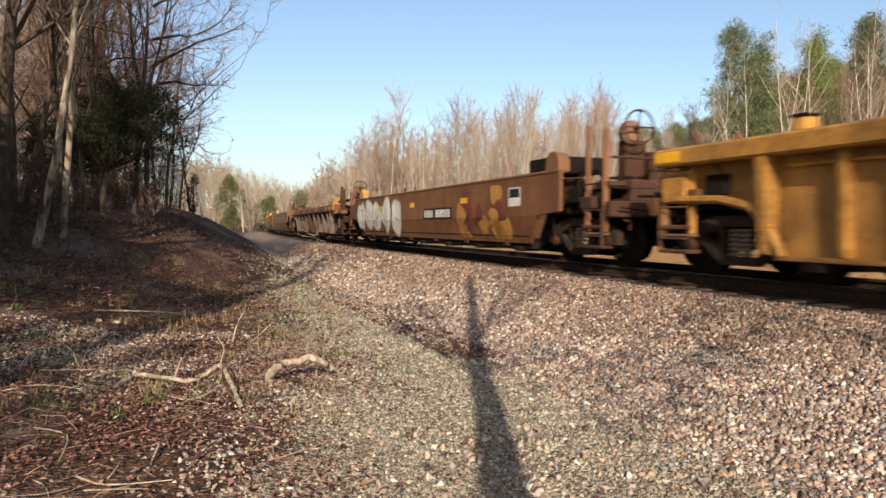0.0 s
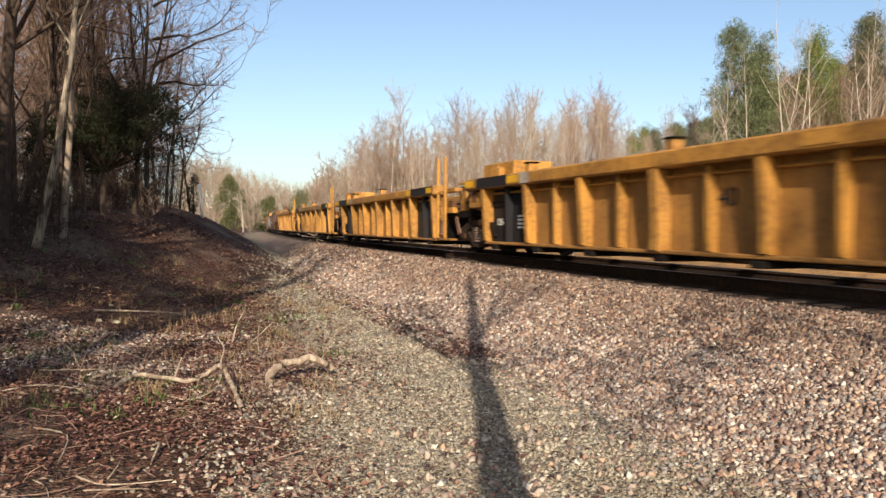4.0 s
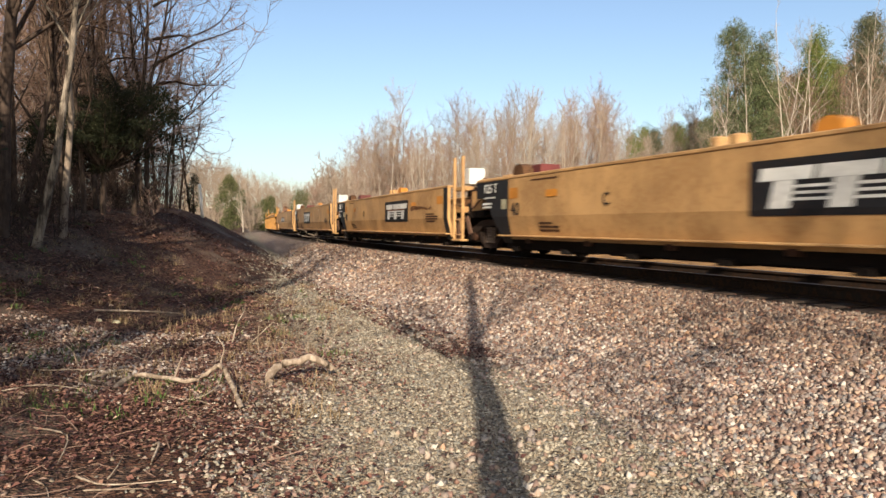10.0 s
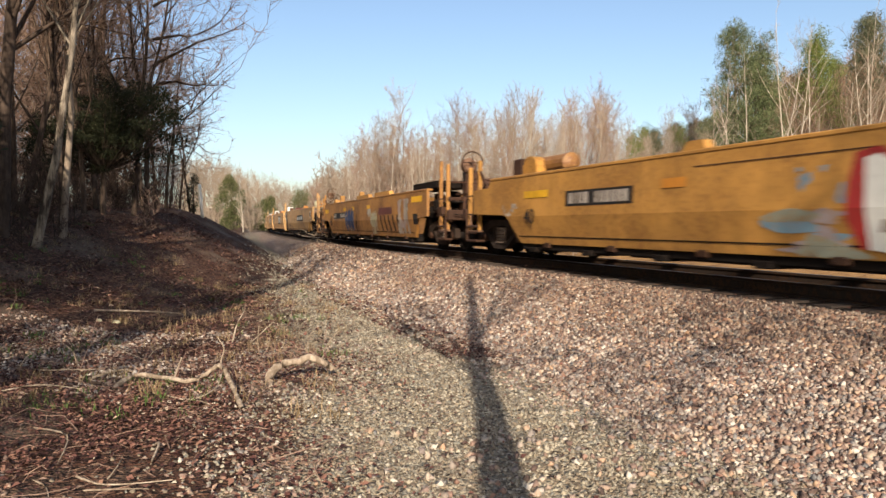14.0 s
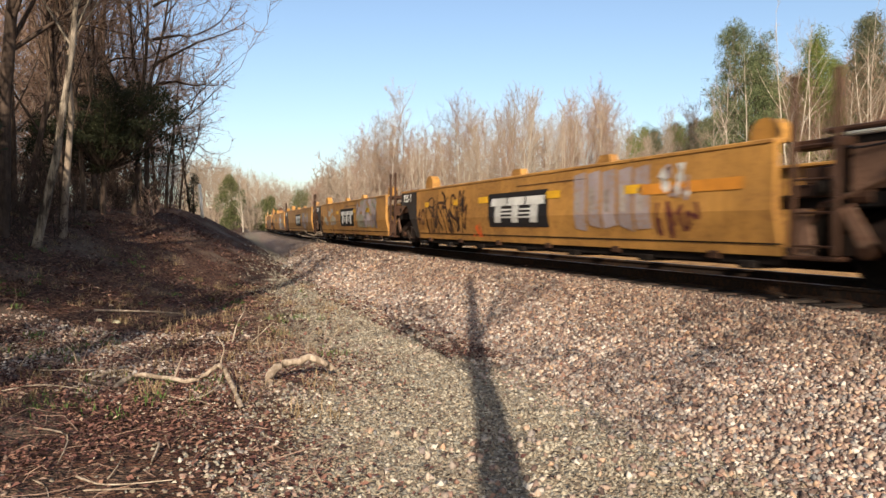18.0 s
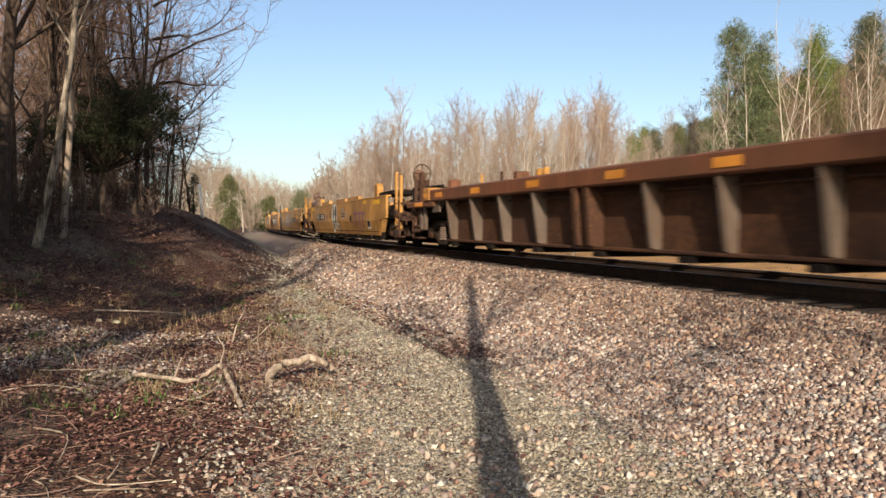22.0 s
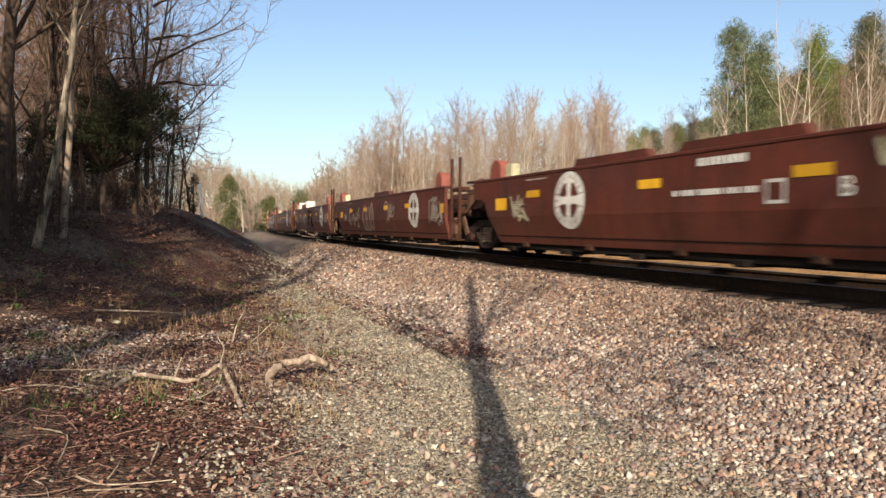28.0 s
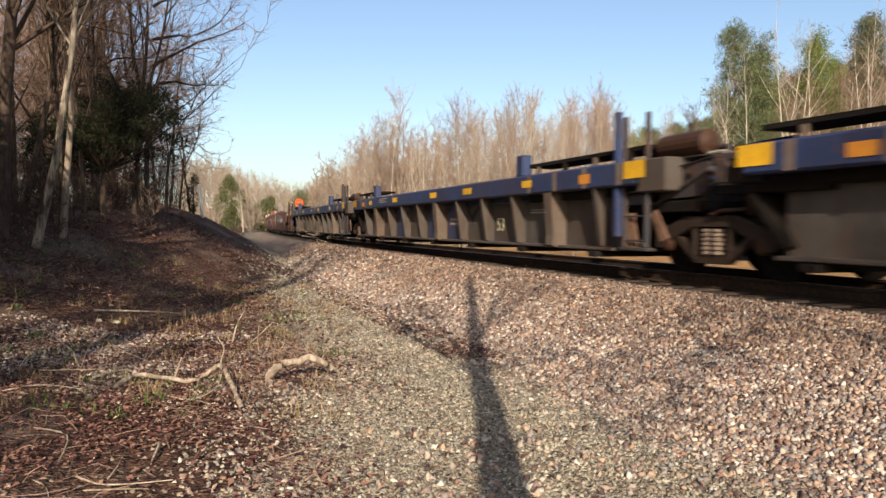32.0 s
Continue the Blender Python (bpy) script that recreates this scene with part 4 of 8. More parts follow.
# the consist: front boundary of each unit, metres along the line at 0 s
def build_train():
    cars = []

    def car(style, mat, cuts, label):
        n = len(cuts) - 1
        for k in range(n):
            front = "coupler" if k == 0 else "joint"
            rear = "coupler" if k == n - 1 else "joint"
            L = round(cuts[k] - cuts[k + 1], 2)
            u = well_car(style, mat, L, front, rear, label)
            cars.append((u, (cuts[k] + cuts[k + 1]) / 2, L, style, front, rear))
    car("smooth", RUSTY, [132.5, 115.5, 100.0, 84.5, 69.0, 51.5], "rust-brown empty container well unit of a moving freight train")
    car("wide", UMBER, [51.5, 31.0], "dark brown ribbed container well wagon, empty, in a moving train")
    car("smooth", RUSTY, [31.0, 11.3], "rusty orange-brown container well wagon with white graffiti, empty")
    car("ribbed", GOLD, [11.3, -5.4, -20.4, -35.4, -50.4, -67.5], "golden-yellow ribbed container well unit, empty, in a moving train")
    car("smooth", TAN, [-67.5, -84.6, -100.1, -115.6, -131.0, -147.8], "pale tan smooth-sided container well unit, empty, in a moving train")
    car("smooth", AMBER_BROWN, [-147.8, -167.2], "amber container well wagon with worn graffiti, empty")
    car("smooth", AMBER, [-167.2, -184.5, -200.2, -215.9, -231.7, -249.0], "weathered amber container well unit with graffiti, empty")
    car("smooth", AMBER, [-249.0, -269.1], "amber container well wagon with painted tags, empty")
    car("wide", UMBER, [-269.1, -289.4], "dark brown ribbed container well wagon, empty, in a moving train")
    car("smooth", BROWN, [-289.4, -306.7, -322.4, -338.1, -353.9, -371.7], "oxide-brown container well unit with white emblem, empty")
    car("wide", BLUE, [-371.7, -394.2, -414.1, -436.5], "navy-blue ribbed container well unit with grey panels, empty")
    return cars


TRAIN = build_train()


# ---- trees ----
class Tree:
    def __init__(self, seed):
        self.r = random.Random(seed)
        self.wood, self.twig = Geo(), Geo()

    def limb(self, geo, pts, r0, r1, n, knobs=0.0):
        rings = []
        for i, p in enumerate(pts):
            w = (pts[min(i + 1, len(pts) - 1)] - pts[max(i - 1, 0)]).normalized()
            u = w.orthogonal().normalized()
            t = w.cross(u)
            rr = (r0 + (r1 - r0) * i / (len(pts) - 1)) * (1 + (self.r.uniform(-knobs, knobs) if knobs else 0.0))
            rings += [tuple(p + rr * (1 + (self.r.uniform(-knobs, knobs) if knobs else 0.0)) * (math.cos(2 * math.pi * k / n) * u + math.sin(2 * math.pi * k / n) * t)) for k in range(n)]
        f = [(i * n + k, i * n + (k + 1) % n, (i + 1) * n + (k + 1) % n, (i + 1) * n + k) for i in range(len(pts) - 1) for k in range(n)]
        geo.add(rings, f)

    def cone(self, geo, b, e, rad):
        w = (e - b).normalized()
        u = w.orthogonal().normalized() * rad
        t = w.cross(u)
        geo.add([tuple(b + u), tuple(b - 0.5 * u + 0.87 * t), tuple(b - 0.5 * u - 0.87 * t), tuple(e)], [(0, 1, 3), (1, 2, 3), (2, 0, 3)])

    def path(self, p, d, length, steps, wobble, lift):
        r = self.r
        pts = [Vector(p)]
        d = Vector(d).normalized()
        for _ in range(steps):
            d = (d + Vector((r.gauss(0, wobble), r.gauss(0, wobble), r.gauss(0, wobble) + lift))).normalized()
            pts.append(pts[-1] + d * length / steps)
        return pts

    def grow(self, height, radius, start, limbs, subs, twigs, spread=0.9, lean=(0, 0), lift=0.10, up=0.55, wobble=0.045, fork=0, tw=0.011, thin=0.36):
        r = self.r
        stems = [self.path((0, 0, -0.3), (lean[0], lean[1], 1), height * 0.93, 9, wobble, 0.06 if wobble > 0.02 else 0.01)]
        self.limb(self.wood, stems[0], radius, radius * 0.12, 8)
        for k in range(fork):
            i = 3 + k
            a = r.uniform(0, 6.28)
            st = self.path(stems[0][i], (math.cos(a) * 0.45, math.sin(a) * 0.45, 1), height * 0.62, 9, wobble, 0.07)
            self.limb(self.wood, st, radius * 0.62, radius * 0.08, 6)
            stems.append(st)
        for i in range(limbs):
            trunk = stems[i % len(stems)]
            lo = start if trunk is stems[0] else 0.2
            t = lo + (1 - lo) * (i + r.random()) / limbs
            k = min(int(t * 9), 8)
            p = trunk[k].lerp(trunk[k + 1], t * 9 - k)
            a = r.uniform(0, 2 * math.pi)
            d = Vector((math.cos(a) * spread, math.sin(a) * spread, up + 0.5 * t + r.uniform(-0.15, 0.2)))
            ln = height * (0.34 * (1.1 - t) + 0.10) * r.uniform(0.7, 1.25)
            pts = self.path(p, d, ln, 4, 0.14, lift)
            self.limb(self.wood, pts, radius * thin * (1.15 - t) + 0.006, radius * 0.05, 4)
            for j in range(subs):
                q = pts[1 + j % 4]
                d2 = (pts[-1] - pts[0]).normalized() + Vector((r.gauss(0, 0.6), r.gauss(0, 0.6), r.gauss(0.15, 0.4)))
                sub = self.path(q, d2, ln * r.uniform(0.3, 0.6), 2, 0.2, lift)
                self.limb(self.twig, sub, radius * 0.055 + 0.006, 0.007, 3)
                for _ in range(twigs):
                    b = sub[r.randint(0, 1)].lerp(sub[2], r.random())
                    d3 = d2.normalized() + Vector((r.gauss(0, 0.6), r.gauss(0, 0.6), r.gauss(0.2, 0.5)))
                    e = b + d3.normalized() * ln * r.uniform(0.12, 0.3)
                    self.cone(self.twig, b, e, tw)
        return self

    def spire(self, height, radius, start, limbs, lean=(0, 0), wide=0.13, tw=0.008, subs=5, twigs=5, fork=0):
        """A slim straight stem with short steep limbs and a haze of fine twigs."""
        r = self.r
        stems = [self.path((0, 0, -0.3), (lean[0], lean[1], 1), height * 0.97, 12, 0.022, 0.03)]
        self.limb(self.wood, stems[0], radius, radius * 0.10, 7)
        for k in range(fork):
            a = r.uniform(0, 6.28)
            st = self.path(stems[0][3 + 2 * k], (math.cos(a) * 0.42, math.sin(a) * 0.42, 1), height * (0.62 - 0.12 * k), 12, 0.03, 0.06)
            self.limb(self.wood, st, radius * 0.62, radius * 0.07, 6)
            stems.append(st)
        for i in range(limbs):
            trunk = stems[i % len(stems)]
            lo = start if trunk is stems[0] else 0.15
            t = lo + (0.99 - lo) * (i + r.random()) / limbs
            k = min(int(t * 12), 11)
            p = trunk[k].lerp(trunk[k + 1], t * 12 - k)
            a = r.uniform(0, 6.28)
            g = (t - lo) / (1 - lo)
            ln = height * wide * (0.45 + 1.1 * math.sin(math.pi * min(1.0, 0.18 + 0.80 * g))) * r.uniform(0.6, 1.25)
            pts = self.path(p, (math.cos(a) * 0.72, math.sin(a) * 0.72, 0.75 + 0.5 * g), ln, 4, 0.16, 0.12)
            self.limb(self.wood, pts, radius * 0.26 * (1.2 - t) + 0.006, 0.006, 4)
            for j in range(subs):
                q = pts[1 + j % 4]
                d2 = (pts[-1] - pts[0]).normalized() * 0.6 + Vector((r.gauss(0, 0.6), r.gauss(0, 0.6), r.gauss(0.45, 0.35)))
                sub = self.path(q, d2, ln * r.uniform(0.3, 0.65), 2, 0.25, 0.1)
                self.limb(self.twig, sub, tw * 1.15, tw * 0.6, 3)
                for _ in range(twigs):
                    b = sub[r.randint(0, 1)].lerp(sub[2], r.random())
                    d3 = d2.normalized() * 0.5 + Vector((r.gauss(0, 0.6), r.gauss(0, 0.6), r.gauss(0.4, 0.4)))
                    self.cone(self.twig, b, b + d3.normalized() * ln * r.uniform(0.15, 0.34), tw)
        return self

    def gnarled(self, height, radius, start, limbs, lean=(0, 0), reach=0.34, tw=0.008, subs=6, twigs=7, droop=0.02, fork=1, bend=0.25):
        """A crooked tree: winding limbs that spread wide, with curled twigs all round."""
        r = self.r
        stems = [self.path((0, 0, -0.3), (lean[0], lean[1], 1), height * 0.93, 10, 0.07, 0.05)]
        self.limb(self.wood, stems[0], radius, radius * 0.14, 8)
        for k in range(fork):
            a = r.uniform(0, 6.28)
            st = self.path(stems[0][3 + k], (math.cos(a) * 0.6, math.sin(a) * 0.6, 1), height * 0.55, 10, 0.10, 0.05)
            self.limb(self.wood, st, radius * 0.6, radius * 0.08, 6)
            stems.append(st)
        for i in range(limbs):
            trunk = stems[i % len(stems)]
            lo = start if trunk is stems[0] else 0.15
            t = lo + (0.98 - lo) * (i + r.random()) / limbs
            k = min(int(t * 10), 9)
            p = trunk[k].lerp(trunk[k + 1], t * 10 - k)
            a = r.uniform(0, 6.28)
            ln = height * reach * (1.15 - 0.75 * t) * r.uniform(0.6, 1.2)
            pts = self.path(p, (math.cos(a), math.sin(a), 0.35 + 0.5 * t), ln, 7, bend, droop)
            self.limb(self.wood, pts, radius * 0.30 * (1.15 - t) + 0.008, 0.007, 5)
            for j in range(subs):
                q = pts[1 + j % 7]
                d2 = (pts[-1] - pts[0]).normalized() * 0.5 + Vector((r.gauss(0, 0.7), r.gauss(0, 0.7), r.gauss(0.15, 0.55)))
                sub = self.path(q, d2, ln * r.uniform(0.25, 0.5), 4, 0.38, 0.03)
                self.limb(self.twig, sub, tw * 1.7, tw * 0.8, 3)
                for _ in range(twigs):
                    b = sub[r.randint(0, 4)]
                    d3 = Vector((r.gauss(0, 1), r.gauss(0, 1), r.gauss(0.15, 0.9)))
                    self.cone(self.twig, b, b + d3.normalized() * ln * r.uniform(0.08, 0.22), tw)
        return self


def tree_thing(name, tree, wood, twig, label, crown=None, crown_mat=None, group="trees"):
    ob = tagged(new(name, None), label, "shrub" if "shrub" in name else "tree", group)
    part("trunk", tree.wood, wood, ob, soft=True)
    if tree.twig.v:
        part("crown", tree.twig, twig, ob, "leafless twigs")
    if crown is not None:
        part("foliage", crown, crown_mat, ob)
    return ob


def needles(seed, blobs, count, size):
    """Foliage of many small tufts spread through clumps: (x, y, z, radius, flatness)."""
    rs = np.random.RandomState(seed)
    verts, faces = [], []
    for bx, by, bz, br, fl in blobs:
        n = int(count * br * br)
        v = rs.normal(size=(n, 3))
        v /= np.linalg.norm(v, axis=1)[:, None]
        v *= (br * rs.uniform(0.35, 1.0, n) ** 0.6)[:, None] * rs.uniform(0.75, 1.15, n)[:, None]
        c = v * (1, 1, fl) + (bx, by, bz)
        for q in c:
            d = rs.normal(size=(3, 3))
            d /= np.linalg.norm(d, axis=1)[:, None]
            d[0, 2] += 0.3
            k = len(verts)
            s = size * rs.uniform(0.6, 1.4)
            a, b, e = d * s
            verts += [q - a, q + a * 0.2 + b * 0.28, q + a, q + a * 0.2 - b * 0.28 + e * 0.15]
            faces.append((k, k + 1, k + 2, k + 3))
    return np.array(verts), np.array(faces)


def foliage_mesh(name, seed, blobs, count, size, mat):
    v, f = needles(seed, blobs, count, size)
    return raw_mesh(name, v, f, mat)


rng = random.Random(11)


def ground_at(x, y):
    return float(ground_z([x], [y])[0][0])


def place(ob, x, y, scale=1.0, turn=None, sink=0.0, first=False):
    turn = rng.uniform(0, 6.28) if turn is None else turn
    m = Matrix.Translation((x, y, ground_at(x, y) - sink)) @ Matrix.Rotation(turn, 4, "Z")
    if first:
        ob.matrix_basis = m
        ob.scale = (scale,) * 3
        return ob
    keep = ob.scale.copy()
    ob.scale = (scale,) * 3
    c = copy_thing(ob, m)
    ob.scale = keep
    return c


def by_sight(px, dist):
    """Where a thing stands that is seen in that direction, at that distance."""
    return (px - 784) / 1261.0 * dist, dist


def height_for(top, x, y):
    return 0.63 + (402 - top) / 1261.0 * y - ground_at(x, y)


def build_right_wood():
    lab = "leafless grey-brown deciduous tree in a sunlit wood"
    kinds = [tree_thing("bare_tree", Tree(20 + k).spire(15, 0.085, 0.32, 40, (rng.uniform(-.04, .04), rng.uniform(-.04, .04)), 0.12, 0.0105, 5, 6, k % 2), BARK_WARM, (TWIG_WARM, TWIG_RED)[k % 2], lab, group="wood beyond the track") for k in range(5)]
    pale = [tree_thing("bare_tree", Tree(40 + k).spire(15, 0.10, 0.42, 34, (rng.uniform(-.05, .05), 0), 0.11, 0.0095, 5, 5, (0, 2, 1, 2)[k]), BARK_PALE, TWIG_WARM, "leafless pale-barked tree at the wood's edge", group="wood beyond the track") for k in range(4)]
    broad = tree_thing("bare_tree", Tree(55).gnarled(14.5, 0.14, 0.22, 36, (0.02, 0), 0.26, 0.010, 7, 9, 0.10, 2, 0.18), BARK_WARM, TWIG_RED, "broad leafless reddish-brown tree at the wood's edge", group="wood beyond the track")
    dusk = [tree_thing("bare_tree", Tree(33 + k).spire(15, 0.085, 0.25, 40, (rng.uniform(-.04, .04), 0), 0.13, 0.0105, 5, 6, k), BARK_WARM, TWIG_BROWN, "leafless dark-twigged tree among the pines", group="wood beyond the track") for k in range(2)]
    bare = [tree_thing("bare_tree", Tree(47 + k).spire(15, 0.072, 0.45, 16, (rng.uniform(-.05, .05), 0), 0.14, 0.007, 3, 3, (1, 0, 2)[k]), BARK_PALE, TWIG_WARM, "slim pale-barked tree with few twigs, before the pines", group="wood beyond the track") for k in range(3)]
    used = set()

    def put_tree(src, px, dist, top):
        x, y = by_sight(px, dist)
        place(src, x, y, height_for(top, x, y) / 14.6, first=id(src) not in used)
        used.add(id(src))
    # the skyline of the wood: direction and row of the tops
    tops = [(565, 325), (580, 300), (600, 280), (625, 252), (650, 232), (685, 212), (712, 222), (740, 235), (765, 240), (790, 232), (820, 205), (850, 205), (880, 196),
            (905, 186), (930, 196), (960, 186), (990, 178), (1020, 190), (1050, 178), (1075, 186), (1100, 222), (1130, 240), (1160, 236), (1190, 230), (1215, 236), (1240, 226),
            (1280, 200), (1320, 180), (1370, 150), (1400, 130), (1440, 130), (1480, 120), (1520, 80), (1550, 30), (1590, 40), (1650, 60)]
    for i, (px, top) in enumerate(tops):
        for j in range(4 if px < 1240 else 2 if px < 1370 else 3):
            dist = (72 if px < 640 else 50) + j * 9 + rng.uniform(-5, 5) + (8 if px > 1240 else 0)
            src = pale[rng.randrange(4)] if rng.random() < (0.65 if j == 0 else 0.2) else kinds[rng.randrange(5)]
            if px > 1330:
                src = dusk[j % 2]
            put_tree(src, px + rng.uniform(-16, 16), dist, top - 10 + abs(rng.gauss(0, 30)) + (10 if j > 1 else 0))
    # slim tops that rise over the rest
    for k, (px, top) in enumerate(((693, 160), (818, 168), (832, 182), (795, 190), (892, 160), (920, 172), (945, 168), (1000, 166), (1018, 172), (1064, 142), (1072, 158), (1160, 195), (1210, 185), (1236, 190))):
        put_tree((kinds + pale[:1])[k % 6], px, 54 + rng.uniform(-4, 6), top)
    for px, dist, top in ((688, 52, 178), (722, 55, 205), (655, 57, 228), (700, 60, 196), (670, 62, 212), (985, 58, 185), (1030, 60, 190)):
        put_tree(broad, px, dist, top)
    # pale stems that stand out before the pines
    for k, px, dist, top in ((0, 1312, 38, 75), (2, 1398, 38, 2), (0, 1430, 37, 40), (1, 1258, 42, 150), (2, 1548, 40, -10), (1, 1282, 40, 120), (1, 1452, 41, 190), (1, 1492, 43, 130), (1, 1530, 40, 60)):
        put_tree(bare[k], px, dist, top)
    for k, px, dist, top in ((0, 925, 44, 185), (1, 690, 46, 205), (2, 1000, 46, 195), (0, 1160, 46, 240), (0, 820, 45, 215), (0, 750, 47, 235), (0, 860, 47, 225), (0, 960, 45, 215), (0, 640, 52, 250), (0, 1090, 46, 225), (0, 1128, 47, 245)):
        put_tree(bare[k] if px % 4 else pale[k], px, dist, top)
    for i in range(16):
        put_tree(dusk[i % 2], 1380 + i * 13 + rng.uniform(-6, 6), rng.uniform(42, 50), rng.uniform(120, 190) - max(0, i - 9) * 12)
    # low scrub behind the train, and a far thicket that closes the wood below
    bush = [tree_thing("bare_shrub", Tree(60 + k).gnarled(4.5, 0.04, 0.05, 18, (0, 0), 0.4, 0.0085, 6, 7, 0.12, 1), BARK_WARM, TWIG_WARM, "leafless brown shrub below the trees", group="scrub") for k in range(3)]
    for i in range(80):
        px = rng.uniform(560, 1660)
        dist = rng.uniform(32, 62)
        x, y = by_sight(px, dist)
        place(bush[i % 3], x, y, rng.uniform(0.5, 1.15), first=i < 3)
    for i in range(22):
        x, y = by_sight(1150 + i * 14 + rng.uniform(-8, 8), rng.uniform(40, 48))
        place(bush[i % 3], x, y, rng.uniform(1.1, 1.5))
    wall = [tree_thing("bare_shrub", Tree(66 + k).gnarled(7, 0.06, 0.03, 26, (0, 0), 0.36, 0.017, 7, 9, 0.14, 1), BARK_WARM, (TWIG_WARM, TWIG_RED)[k], "dense leafless thicket deep in the wood", group="scrub") for k in range(2)]
    for i in range(60):
        px = 560 + i * 18.5 + rng.uniform(-10, 10)
        dist = rng.uniform(70, 92)
        x, y = by_sight(px, dist)
        place(wall[i % 2], x, y, rng.uniform(1.15, 1.5) * (0.8 if px < 640 else 1.0), first=i < 2)


def pine(seed, h, w, mat, label, low=0.2, n=70, count=900, tops=1):
    """A pine: whorls of upturned boughs, each with tufts strung along it."""
    t = Tree(seed)
    r = t.r
    blobs = []
    for m in range(tops):
        hh = h * (1.0 - 0.07 * m)
        trunk = t.path((0.9 * m, 0.4 * m, -0.3), (0.05 * m, 0, 1), hh, 8, 0.015, 0.05)
        t.limb(t.wood, trunk, 0.17, 0.03, 7)
        for i in range(n // tops):
            f = low + (0.99 - low) * (i + r.random()) / (n // tops)
            k = min(int(f * 8), 7)
            p = trunk[k].lerp(trunk[k + 1], f * 8 - k)
            a = r.uniform(0, 6.28)
            reach = w * min(1.0, (1.06 - f) * 1.7) * r.uniform(0.5, 1.0) * (0.9 + 0.18 * math.sin(a * 2 + seed))
            e = p + Vector((math.cos(a) * reach, math.sin(a) * reach, reach * r.uniform(0.15, 0.5)))
            t.limb(t.wood, [p, p.lerp(e, 0.5) - Vector((0, 0, 0.06 * reach)), e], 0.035, 0.012, 4)
            for u in (0.45, 0.7, 0.9, 1.03):
                q = p.lerp(e, u) + Vector((r.gauss(0, 0.28), r.gauss(0, 0.28), r.gauss(0.05, 0.25)))
                blobs.append((q.x, q.y, q.z, r.uniform(0.28, 0.62), 0.85))
    return tree_thing("pine_tree", t, BARK_WARM, TWIG_WARM, label, foliage_mesh("foliage", seed, blobs, count, 0.062, mat), mat)


def build_pines():
    a = pine(301, 14, 3.3, PINE, "tall green pine standing at the wood's edge", n=230, count=520, tops=2)
    b = pine(302, 13, 3.0, PINE_YELLOW, "yellow-green pine among leafless trees", n=130, count=520)
    c = pine(303, 13, 3.2, PINE_GREY, "grey-green pine among leafless trees", n=130, count=520)
    for src, px, dist, top, first in ((a, 1304, 45, 34, True), (b, 1444, 46, 60, True), (c, 1552, 48, 22, True), (c, 1505, 54, 85, False), (b, 1362, 58, 140, False), (c, 1225, 66, 208, False),
                                      (c, 1180, 70, 216, False), (b, 1140, 75, 224, False), (c, 1400, 56, 120, False), (c, 1600, 50, 40, False), (b, 1262, 64, 196, False), (c, 1470, 58, 110, False), (a, 1340, 60, 110, False), (c, 1165, 58, 226, False), (b, 1205, 60, 222, False), (c, 1248, 58, 205, False), (b, 1120, 62, 236, False), (c, 1275, 56, 190, False)):
        x, y = by_sight(px, dist)
        turn = rng.uniform(0, 6.28)
        place(src, x, y, height_for(top, x, y) / (14.0 if src is a else 13.0), 0.0 if src is a else turn, first=first)


def cedar(seed, h, w, label, density=700, low=0.06, n=44, size=0.05, mat=CEDAR):
    t = Tree(seed)
    r = t.r
    trunk = t.path((0, 0, -0.2), (0, 0, 1), h, 6, 0.02, 0.05)
    t.limb(t.wood, trunk, 0.09, 0.02, 6)
    blobs = []
    for i in range(n):
        f = low + (0.98 - low) * i / n
        a = r.uniform(0, 6.28)
        g = (f - low) / (1 - low)
        reach = w * math.sin(math.pi * min(1, (1 - g) * 0.8 + 0.08)) * r.uniform(0.3, 1.0)
        blobs.append((math.cos(a) * reach, math.sin(a) * reach, f * h, w * r.uniform(0.28, 0.45), 1.1))
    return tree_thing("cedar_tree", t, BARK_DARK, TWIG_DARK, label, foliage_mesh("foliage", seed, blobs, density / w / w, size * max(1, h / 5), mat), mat)


